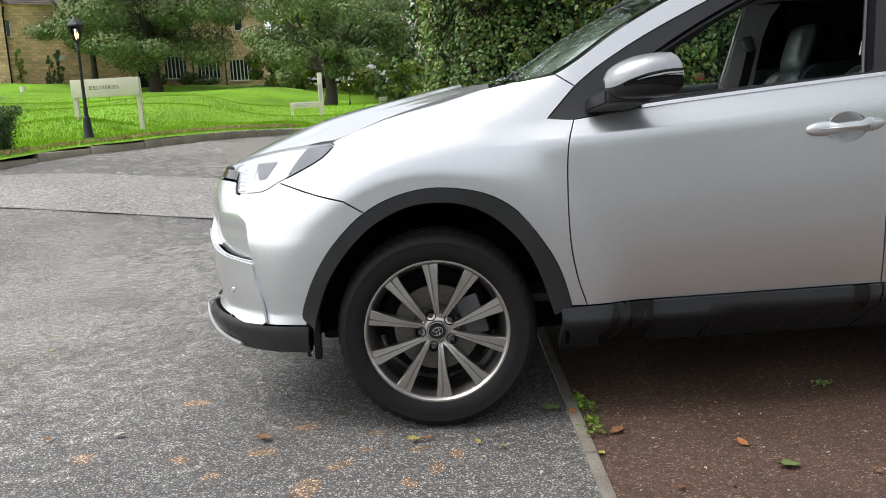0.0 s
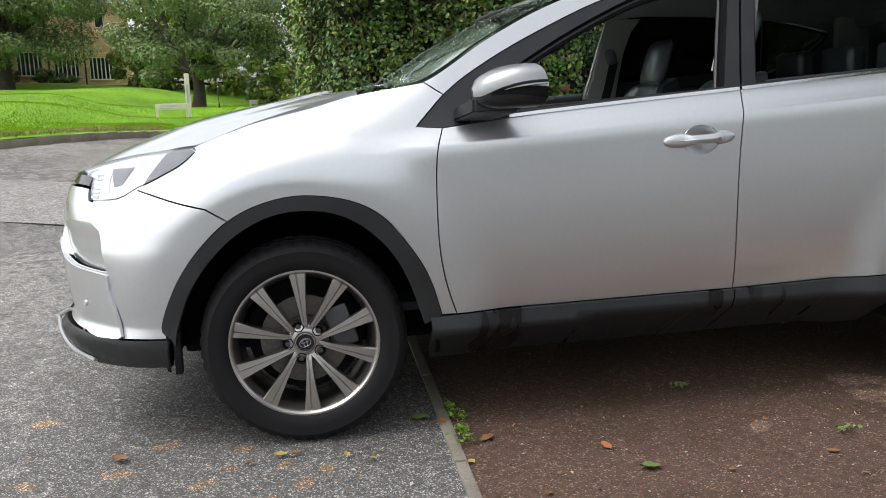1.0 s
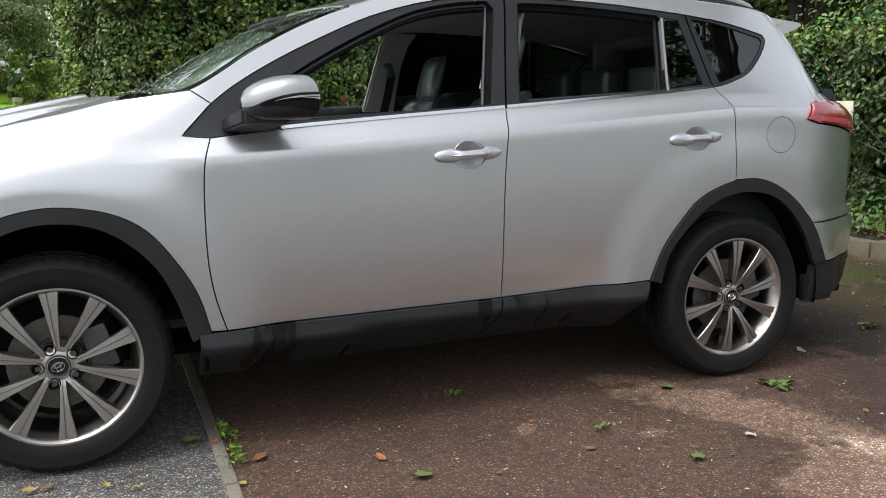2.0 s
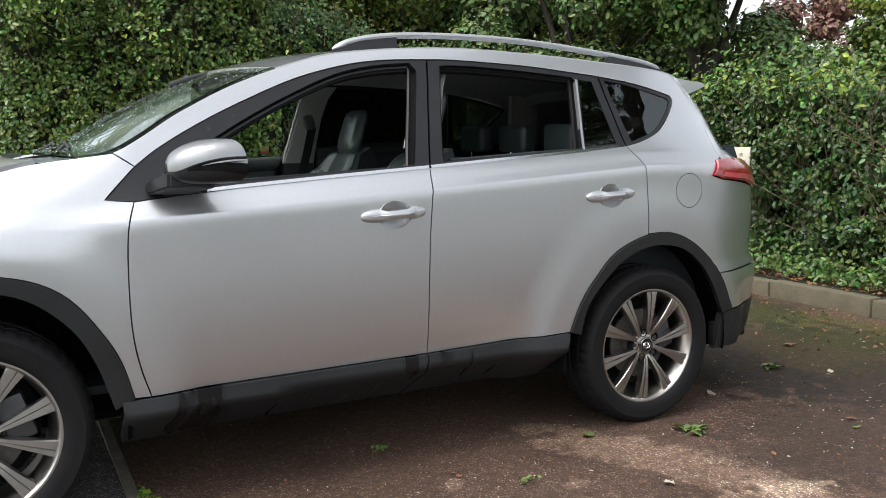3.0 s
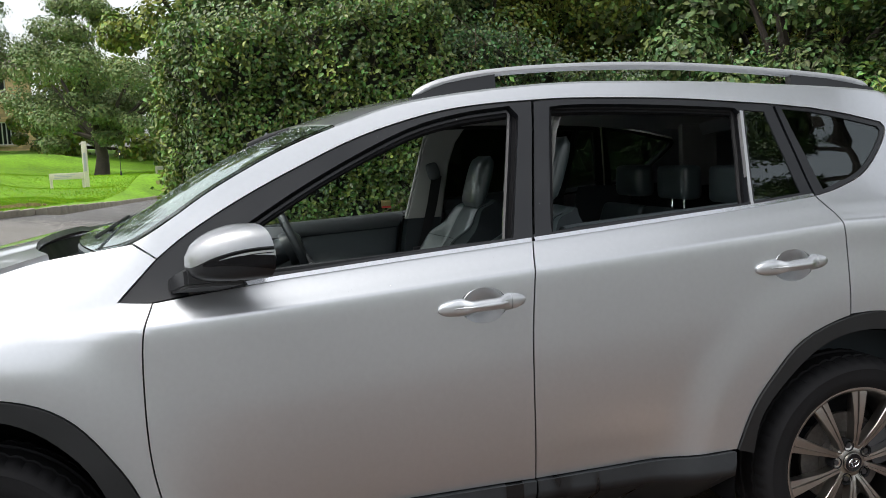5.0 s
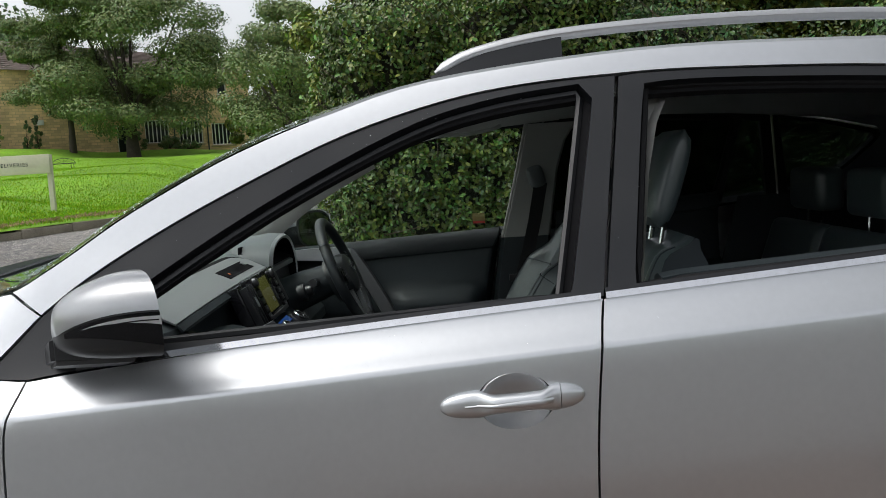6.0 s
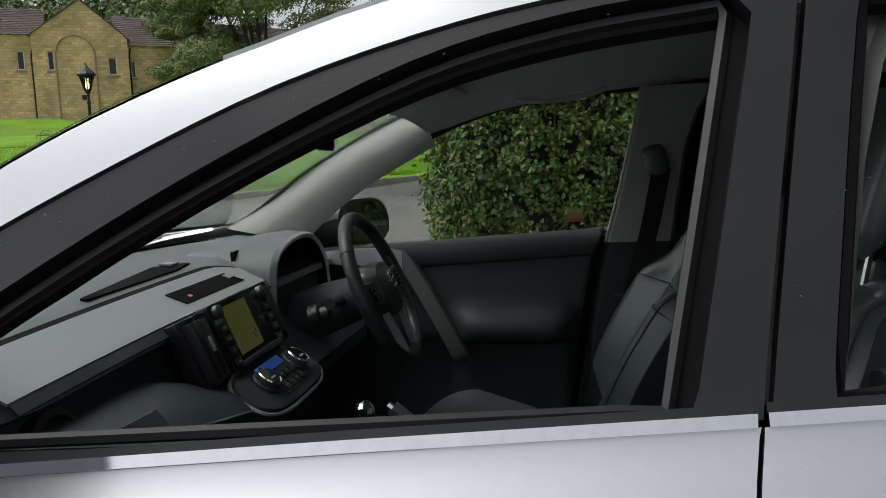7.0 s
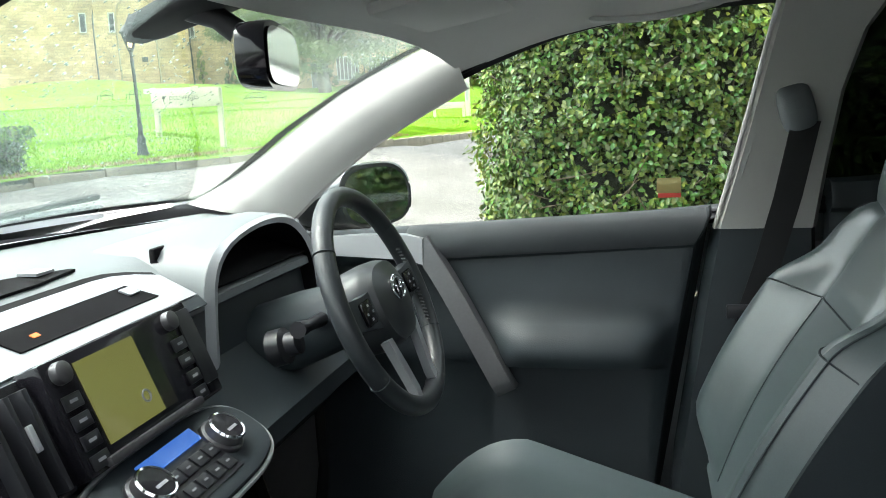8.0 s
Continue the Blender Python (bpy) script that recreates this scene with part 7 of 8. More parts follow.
for sx in (-0.080, 0.078):
    m = TH @ Matrix.Translation((sx, 0.004, 0.0))
    knob = part("heater_knob", lathe(bmesh.new(), [(0.0285, 0.0), (0.0275, 0.007), (0.0240, 0.009), (0.0230, 0.020), (0.0205, 0.022)], 32, m), ALLOY_DARK, heater, "dark heater knob with a chrome ring")
    part("knob_ring", lathe(bmesh.new(), [(0.0228, 0.018), (0.0240, 0.0205), (0.0222, 0.0230), (0.0202, 0.0222)], 32, m), CHROME, heater)
    part("knob_face", lathe(bmesh.new(), [(0.0206, 0.0218), (0.0005, 0.0223)], 24, m), GLOSS, heater)
    part("knob_mark", box(bmesh.new(), sx - 0.010, sx + 0.010, -0.004, 0.0, 0.0226, 0.0230, m=TH), MARK, heater)

# instrument binnacle
outer = run([(0.165, 1.02), (0.172, 1.10), (0.185, 1.165), (0.239, 1.205), (0.36, 1.224), (0.475, 1.218), (0.56, 1.182), (0.610, 1.125), (0.625, 1.05)], 3)
inner = run([(0.190, 1.03), (0.196, 1.10), (0.212, 1.158), (0.262, 1.192), (0.36, 1.207), (0.46, 1.200), (0.53, 1.168), (0.575, 1.115), (0.588, 1.05)], 3)
rows = [[(0.52, 0.385 + (y - 0.385) * 0.9, 1.19 + (z - 1.19) * 0.05 if z > 1.19 else z) for y, z in outer], [(0.62, 0.385 + (y - 0.385) * 0.97, z - 0.004 if z < 1.19 else 1.19 + (z - 1.19) * 0.7) for y, z in outer],
        [(0.70, y, z) for y, z in outer], [(0.748, y, z - 0.004) for y, z in outer]]
part("binnacle_hood", loft(bmesh.new(), rows), DASH, dash, "arched dark instrument hood")
rows = [[(0.748, y, z - 0.004) for y, z in outer], [(0.758, y * 0.5 + yi * 0.5, z * 0.5 + zi * 0.5) for (y, z), (yi, zi) in zip(outer, inner)], [(0.756, y, z) for y, z in inner]]
part("binnacle_rim", loft(bmesh.new(), rows), BAND, dash, "pale grey rim of the instrument hood")
rows = [[(0.756, y, z) for y, z in inner], [(0.66, 0.385 + (y - 0.385) * 0.88, 1.10 + (z - 1.10) * 0.86) for y, z in inner]]
part("binnacle_inside", loft(bmesh.new(), rows), RECESS_BLACK, dash)
# black sheet laid over the dash as the shade under the hood
strip("binnacle_floor", [(0.656, 0.20, 1.1775), (0.656, 0.575, 1.172)], [(0.745, 0.192, 1.134), (0.745, 0.585, 1.127)], 0.006, RECESS_BLACK, dash, "black floor below the instruments")
part("gauge_face", box(bmesh.new(), 0.650, 0.661, 0.20, 0.57, 1.0, 1.20, 0.004), RECESS_BLACK, dash, "dark instrument face")
bm = bmesh.new()
for cy in (0.285, 0.475):
    tube(bm, [(0.664, cy + 0.055 * math.cos(a), 1.10 + 0.055 * math.sin(a)) for a in np.linspace(-0.6, math.pi + 0.6, 20)], 0.002, 5)
part("gauge_rings", bm, ALLOY_DARK, dash, "dim gauge rings")

# steering wheel
SW = Matrix.Translation((0.950, 0.378, 1.082)) @ Matrix.Rotation(radians(90), 4, "Z") @ Matrix.Rotation(radians(90 - 22), 4, "X")
wheel_ob = new("steering_wheel")
wheel_ob.parent = car
tagged(wheel_ob, "black leather steering wheel with silver spoke trim")
part("wheel_rim", tube(bmesh.new(), [tuple(SW @ Vector((0.182 * math.cos(a), 0.180 * math.sin(a), 0.004))) for a in np.linspace(0, 2 * math.pi, 56, endpoint=False)], 0.0165, 14, closed=True), WHEEL_SKIN, wheel_ob, "black leather rim")
for a0 in (0.62, 2.52, -0.55, -2.59):
    part("rim_seam", tube(bmesh.new(), [tuple(SW @ (Matrix.Rotation(a0, 4, "Z") @ Vector((0.182 + 0.0168 * math.cos(t), 0.0, 0.004 + 0.0168 * math.sin(t))))) for t in np.linspace(0, 2 * math.pi, 14, endpoint=False)], 0.001, 5, closed=True), DASH_LOW, wheel_ob)
bm = bmesh.new()
for i in range(22):
    a = -0.5 + i * 0.025 * 1.6
    p = SW @ Vector((0.167 * math.cos(a), 0.166 * math.sin(a), 0.012))
    rod(bm, p, SW @ Vector((0.165 * math.cos(a + 0.02), 0.164 * math.sin(a + 0.02), 0.006)), 0.0014, n=4)
part("rim_stitching", bm, STITCH, wheel_ob, "pale rim stitching")
hub = []
for k, z in ((1.0, -0.045), (1.03, -0.02), (1.0, 0.005), (0.9, 0.022), (0.6, 0.032), (0.1, 0.035)):
    hub.append([tuple(SW @ Vector((0.078 * k * math.copysign(abs(math.cos(a)) ** 0.7, math.cos(a)), (0.064 * k if math.sin(a) > 0 else 0.078 * k) * math.copysign(abs(math.sin(a)) ** 0.8, math.sin(a)), z))) for a in np.linspace(0, 2 * math.pi, 36, endpoint=False)])
part("airbag_cover", loft(bmesh.new(), hub, closed=True, caps=True), WHEEL_SKIN, wheel_ob, "dark padded hub cover")
bm = bmesh.new()
for rx, ry, cy in ((0.028, 0.0195, 0.0), (0.0095, 0.019, 0.0), (0.019, 0.008, 0.007)):
    tube(bm, [tuple(SW @ Vector((rx * math.cos(t), 0.01 + cy + ry * math.sin(t), 0.036))) for t in np.linspace(0, 2 * math.pi, 24, endpoint=False)], 0.0022, 6, closed=True)
part("emblem", bm, CHROME, wheel_ob, "plain chrome rings")
for s in (-1, 1):
    rows = [[tuple(SW @ Vector((s * x, y + d, z))) for d, z in ((-0.030 * w, z0 - 0.012), (-0.030 * w, z0 + 0.008), (0.022 * w, z0 + 0.008), (0.022 * w, z0 - 0.012))] for x, y, z0, w in ((0.06, 0.0, 0.004, 1.2), (0.11, 0.004, 0.006, 1.0), (0.172, 0.012, 0.006, 0.9))]
    part("wheel_spoke", loft(bmesh.new(), rows, closed=True, caps=True), DASH_LOW, wheel_ob)
    part("spoke_buttons", box(bmesh.new(), s * 0.118 - 0.022, s * 0.118 + 0.022, -0.018, 0.020, 0.014, 0.021, 0.005, m=SW), GLOSS, wheel_ob, "gloss button pad")
    bm = bmesh.new()
    for dx, dy in ((0, 0.012), (0, -0.01), (0.012, 0), (-0.012, 0)):
        box(bm, s * 0.118 + dx - 0.003, s * 0.118 + dx + 0.003, dy - 0.002, dy + 0.002, 0.0212, 0.0218, m=SW)
    part("button_marks", bm, MARK, wheel_ob)
    rows = [[tuple(SW @ Vector((s * (x + d), y, z))) for d, z in ((-0.011, 0.0), (-0.010, 0.014), (0.010, 0.014), (0.011, 0.0))] for x, y in ((0.072, -0.055), (0.060, -0.10), (0.050, -0.145), (0.055, -0.170))]
    part("lower_spoke", loft(bmesh.new(), rows, closed=True, caps=True), BAND, wheel_ob, "satin silver lower spoke")
part("column", tube(bmesh.new(), [(0.72, 0.378, 1.00), (0.83, 0.378, 1.04), (0.915, 0.378, 1.068)], [0.066, 0.060, 0.050], 16), DASH_LOW, wheel_ob, "dark steering column shroud")
for s, ln in ((-1, 0.165), (1, 0.15)):
    part("stalk", tube(bmesh.new(), [(0.865, 0.378 + s * 0.05, 1.062), (0.868, 0.378 + s * 0.11, 1.068), (0.872, 0.378 + s * ln, 1.075)], [0.012, 0.009, 0.013], 10), TRIM, wheel_ob, "column stalk")
m = Matrix.Translation((0.835, 0.225, 1.045)) @ Matrix.Rotation(radians(75), 4, "Y")
part("starter_knob", lathe(bmesh.new(), [(0.028, -0.01), (0.028, 0.012), (0.018, 0.016), (0.018, 0.034), (0.0005, 0.036)], 20, m), TRIM, dash, "round dark knob")

# door cards, both sides
CARD = [(0.800, 1.146), (0.762, 1.150), (0.738, 1.143), (0.726, 1.122), (0.724, 1.098), (0.742, 1.088), (0.742, 0.985), (0.732, 0.962), (0.690, 0.952), (0.672, 0.930), (0.672, 0.900), (0.690, 0.872), (0.735, 0.855), (0.742, 0.60), (0.700, 0.52), (0.700, 0.44), (0.745, 0.40), (0.80, 0.40)]


def front_card(u, f, sink=0.0):
    """One upright section of a front door card; its rear edge leans back, its armrest swells out behind the grab."""
    top = 1.146 + 0.0457 * (0.645 + 0.84 * u - 0.961) - (0.03 if f < 0 else 0.0)
    end = 0.05 * float(1 - step(0.0, 0.05, u) * step(0.0, 0.012, 1 - u))
    a = float(step(0.50, 0.62, u) * step(0.0, 0.07, 0.985 - u))
    sec = [(0.800, top), (0.764, top + 0.004), (0.744, top), (0.732, top - 0.012), (0.729, top - 0.032), (0.731, top - 0.055), (0.739, top - 0.064), (0.745, top - 0.070), (0.741, top - 0.11), (0.738, 1.0),
           (0.736 - 0.006 * a, 0.975), (0.732 - 0.028 * a, 0.957), (0.730 - 0.052 * a, 0.940), (0.728 - 0.062 * a, 0.918), (0.728 - 0.062 * a, 0.894), (0.730 - 0.052 * a, 0.876), (0.736 - 0.020 * a, 0.866), (0.740, 0.858),
           (0.744, 0.60), (0.712, 0.53), (0.702, 0.45), (0.745, 0.40), (0.80, 0.40)]
    row = []
    for y, z in sec:
        x_end = float(np.interp(z, [0.40, 0.864, 1.10, 1.15], [1.36, 1.422, 1.467, 1.494]))
        row.append((0.645 + (x_end - 0.645) * u, f * (y + end * (y < 0.79) - sink), z))
    return row


for f in (-1, 1):
    door = front_doors[f > 0]
    rows = [front_card(u, f) for u in np.r_[0, 0.01, 0.025, np.linspace(0.06, 0.94, 26), 0.965, 0.98, 0.99, 1.0]]
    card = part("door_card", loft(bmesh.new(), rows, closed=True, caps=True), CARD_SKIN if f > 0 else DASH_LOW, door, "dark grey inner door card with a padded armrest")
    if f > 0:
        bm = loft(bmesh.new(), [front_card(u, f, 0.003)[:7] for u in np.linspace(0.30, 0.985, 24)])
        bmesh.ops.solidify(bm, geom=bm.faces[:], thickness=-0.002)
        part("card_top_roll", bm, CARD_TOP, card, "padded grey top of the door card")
    rows = []
    for x in np.linspace(1.70, 2.30, 14):
        e = float(1 - step(0, 0.05, x - 1.70) * step(0, 0.04, 2.30 - x))
        rows.append([(x, f * (y + 0.02 * e), z + (0.0644 * (x - 1.45) if z > 0.97 else 0) + 0.055 - (0.03 if f < 0 and z > 1.08 else 0)) for y, z in CARD])
    part("rear_door_card", loft(bmesh.new(), rows, closed=True, caps=True), DASH_LOW, rear_doors[f > 0], "dark grey inner door card")
    rows = []
    for x, y, z in run([(0.925, 0.720, 1.122), (0.985, 0.703, 1.030), (1.045, 0.684, 0.925), (1.088, 0.676, 0.845), (1.100, 0.684, 0.822)], 3):
        rows.append([(x - 0.022, f * (y + 0.02), z - 0.011), (x - 0.018, f * y, z - 0.009), (x + 0.018, f * y, z + 0.009), (x + 0.022, f * (y + 0.02), z + 0.011)])
    part("grab_trim", loft(bmesh.new(), rows, closed=True, caps=True), GRAB, door, "satin grey diagonal grab trim")
    rows = [[(x, f * y, z) for y, z in ((0.742, z1), (0.716, z1), (0.712, z0), (0.742, z0))] for x, z0, z1 in ((0.70, 1.098, 1.130), (0.80, 1.092, 1.136), (0.90, 1.085, 1.136), (0.935, 1.075, 1.128))]
    if f > 0:
        part("upper_trim", loft(bmesh.new(), rows, closed=True, caps=True), BAND, door, "satin silver door trim")
    part("inner_handle", tube(bmesh.new(), [(0.80, f * 0.715, 1.06), (0.84, f * 0.70, 1.062), (0.89, f * 0.70, 1.06), (0.92, f * 0.715, 1.058)], 0.009, 8), CHROME, door, "chrome inner door handle")
    # pillar trims
    rows = [[(x0, f * (y + 0.03), z), (x0 + 0.012, f * y, z), (x1 - 0.012, f * y, z), (x1, f * (y + 0.03), z)] for z, y, x0, x1 in ((1.137, 0.722, 1.492, 1.676), (1.25, 0.705, 1.522, 1.690), (1.38, 0.675, 1.553, 1.708), (1.48, 0.640, 1.574, 1.735), (1.54, 0.60, 1.585, 1.77))]
    if f < 0:
        rows = [[(x + 0.035 * (i < 2), y, z) for i, (x, y, z) in enumerate(row)] for row in rows]
    pillar_rows = rows
    pil = part("pillar_trim", loft(bmesh.new(), rows), PILLAR, car, "pale grey centre pillar trim")
    rows = [[(x0, f * (y + 0.05), z), (x0 + 0.015, f * y, z), (x1 - 0.015, f * y, z), (x1, f * (y + 0.05), z)] for z, y, x0, x1 in ((0.40, 0.70, 1.40, 1.72), (0.70, 0.70, 1.42, 1.70), (0.87, 0.702, 1.446, 1.685), (1.02, 0.718, 1.470, 1.68), (1.138, 0.724, 1.492, 1.677))]
    part("pillar_edge", tube(bmesh.new(), [(r[0][0] + 0.003, r[0][1] - f * 0.02, r[0][2]) for r in pillar_rows], 0.004, 6), PILLAR, pil, "pale pillar edge strip")
    part("lower_pillar_trim", loft(bmesh.new(), rows), DASH_LOW, car, "dark lower pillar trim")
    rail_pts = [(1.538 + 0.051 * t, f * (0.712 - 0.036 * t), 1.232 + 0.176 * t) for t in np.linspace(0, 1, 5)]
    part("pillar_ridge", tube(bmesh.new(), rail_pts + [(rail_pts[-1][0] + 0.012, rail_pts[-1][1], rail_pts[-1][2])], 0.005, 6, flat=0.6), PILLAR, pil, "raised edge of the belt height slide")
    rows = []
    for t in np.linspace(-1, 1, 9):
        k = (1 - abs(t) ** 2.6) ** 0.5
        rows.append([(1.624 + 0.010 * t + (0.016 + 0.014 * k) * math.cos(a), f * (0.668 + 0.016 * k * math.sin(a) - 0.006 * t), 1.354 - 0.042 * t + 0.006 * math.cos(a)) for a in np.linspace(0, 2 * math.pi, 18, endpoint=False)])
    part("belt_guide", loft(bmesh.new(), rows, closed=True, caps=True), CARD_TOP, pil, "dark seat belt guide")
    bm = loft(bmesh.new(), [[(x - 0.024, f * y, z), (x + 0.024, f * (y + 0.004), z), (x + 0.024, f * (y + 0.006), z), (x - 0.024, f * (y + 0.003), z)] for x, y, z in ((1.638, 0.655, 1.33), (1.613, 0.668, 1.20), (1.583, 0.680, 1.08), (1.550, 0.672, 0.98), (1.53, 0.665, 0.70), (1.53, 0.66, 0.50))], closed=True, caps=True)
    belt = part("seat_belt", bm, BELT, car, "black seat belt with a steel tongue")
    bm = box(bmesh.new(), 1.510, 1.580, f * 0.661 - 0.006, f * 0.661 + 0.006, 0.982, 1.008, 0.004)
    part("belt_slot", bm, TRIM, belt)
    bm = bmesh.new()
    tube(bm, [(1.530, f * 0.652, 0.985), (1.530, f * 0.652, 0.935), (1.555, f * 0.652, 0.935), (1.555, f * 0.652, 0.985)], 0.0035, 6, closed=True)
    part("belt_tongue", bm, CHROME, belt, "steel belt tongue")
    # windscreen pillar lining
    up_e = run([(0.40, 1.205), (0.556, 1.279), (0.794, 1.420), (1.03, 1.519)], 4)
    lo_e = run([(0.645, 1.165), (0.738, 1.240), (0.862, 1.322), (1.05, 1.418)], 4)
    rows = []
    for (xa, za), (xb, zb) in zip(up_e, lo_e):
        ya = float(half_width(xa, za)) - 0.022
        yb = float(half_width(xb, zb)) - 0.055
        row = []
        for q in np.linspace(0, 1, 9):
            row.append((xa + (xb - xa) * q, f * (ya + (yb - ya) * q - 0.030 * math.sin(math.pi * q) ** 0.9), za + (zb - za) * q))
        rows.append(row + [(xb, f * (yb + 0.03), zb)])
    part("screen_pillar_trim", loft(bmesh.new(), rows), PILLAR, car, "pale grey windscreen pillar trim")
    # rubber edge round the window, seen from inside
    part("inner_seal", tube(bmesh.new(), [(x, f * (float(half_width(x, z)) - 0.035), z) for x, z in resample(front_open_far if f > 0 else front_open, 0.05)], 0.008 if f < 0 else 0.004, 6, closed=True), TRIM, door, "black inner window seal")
    part("rear_inner_seal", tube(bmesh.new(), [(x, f * (float(half_width(x, z)) - 0.035), z) for x, z in resample(rear_open, 0.05)], 0.008, 6, closed=True), RUBBER, rear_doors[f > 0], "black inner window seal")
    # rear pillar lining
    rows = [[(x0, f * y, z), (x1, f * y, z)] for z, y, x0, x1 in ((0.5, 0.72, 2.30, 3.4), (1.0, 0.74, 2.30, 3.4), (1.24, 0.72, 2.36, 3.3)) ]
    part("rear_side_trim", loft(bmesh.new(), rows), DASH_LOW, car, "dark load bay side trim")
    part("rear_pillar_trim", box(bmesh.new(), 2.86, 3.05, f * 0.62 - 0.02, f * 0.62 + 0.02, 1.22, 1.53, 0.01), PILLAR, car, "pale rear pillar trim")

# roof lining with visors
rows = []
for i, (x, z) in enumerate(roof_edge):
    w = float(half_width(x, z)) - 0.03
    t = i / (len(roof_edge) - 1)
    row = []
    for v in np.linspace(-1, 1, 21):
        bow = 0.10 * (1 - float(step(0, 0.3, t)))
        row.append((x - bow * (1 - v * v), w * v, z - 0.062 + 0.055 * (1 - abs(v) ** 5) - 0.012))
    rows.append(row)
part("roof_lining", loft(bmesh.new(), rows), LINING, car, "pale grey roof lining")
for f in (-1, 1):
    inner = [p for p in roof_edge if p[0] < 2.86]
    edge = [(x, f * (float(half_width(x, z)) - 0.03), z - 0.062) for x, z in inner]
    low = [(x, f * (float(half_width(x, z)) + 0.01), z - 0.082) for x, z in inner]
    part("roof_side_trim", loft(bmesh.new(), [edge, low]), LINING, car, "pale grey roof side trim")
    part("sun_visor", box(bmesh.new(), 1.02, 1.17, f * 0.36 - 0.20, f * 0.36 + 0.20, 1.520, 1.538, 0.008, m=Matrix.Translation((1.1, 0, 1.53)) @ Matrix.Rotation(radians(-12), 4, "Y") @ Matrix.Translation((-1.1, 0, -1.53))), LINING, car, "folded pale sun visor")
pts = run([(1.285, 0.628, 1.530), (1.295, 0.600, 1.518), (1.385, 0.592, 1.516), (1.485, 0.595, 1.532), (1.497, 0.622, 1.546)], 4)
part("grab_handle", tube(bmesh.new(), pts, 0.009, 8, flat=0.7), LINING, car, "pale grey grab handle above the far door")
part("overhead_console", box(bmesh.new(), 1.0, 1.20, -0.10, 0.10, 1.520, 1.552, 0.012), LINING, car, "overhead console")

# interior mirror and windscreen sensor box
RM = Matrix.Translation((0.945, 0.035, 1.452)) @ Matrix.Rotation(radians(14), 4, "Z")
rows = []
for x, k in ((-0.028, 0.75), (-0.02, 0.95), (0.0, 1.0), (0.012, 1.0)):
    rows.append([tuple(RM @ Vector((x, 0.118 * k * math.copysign(abs(math.cos(a)) ** 0.45, math.cos(a)), 0.038 * k * math.copysign(abs(math.sin(a)) ** 0.55, math.sin(a))))) for a in np.linspace(0, 2 * math.pi, 36, endpoint=False)])
rvm = part("interior_mirror", loft(bmesh.new(), rows, closed=True, caps=True), GLOSS, car, "black interior mirror")
bm = bmesh.new()
bm.faces.new([bm.verts.new(RM @ Vector((0.0145, 0.110 * math.copysign(abs(math.cos(a)) ** 0.45, math.cos(a)), 0.032 * math.copysign(abs(math.sin(a)) ** 0.55, math.sin(a))))) for a in np.linspace(0, 2 * math.pi, 36, endpoint=False)])
part("mirror_face", bm, CHROME, rvm, "mirror glass")
part("mirror_stem", tube(bmesh.new(), [(0.925, 0.03, 1.47), (0.89, 0.015, 1.50), (0.85, 0.0, 1.52)], [0.016, 0.014, 0.02], 10), TRIM, rvm)
rows = []
for x, w, z, h in ((0.785, 0.022, 1.490, 0.010), (0.805, 0.044, 1.497, 0.014), (0.87, 0.056, 1.518, 0.016), (0.95, 0.062, 1.540, 0.016), (0.97, 0.055, 1.545, 0.012)):
    rows.append([(x, 0.005 + w * math.copysign(abs(math.cos(a)) ** 0.5, math.cos(a)), z + h * math.copysign(abs(math.sin(a)) ** 0.6, math.sin(a))) for a in np.linspace(0, 2 * math.pi, 28, endpoint=False)])
part("sensor_box", loft(bmesh.new(), rows, closed=True, caps=True), BELT, car, "dark windscreen sensor box")


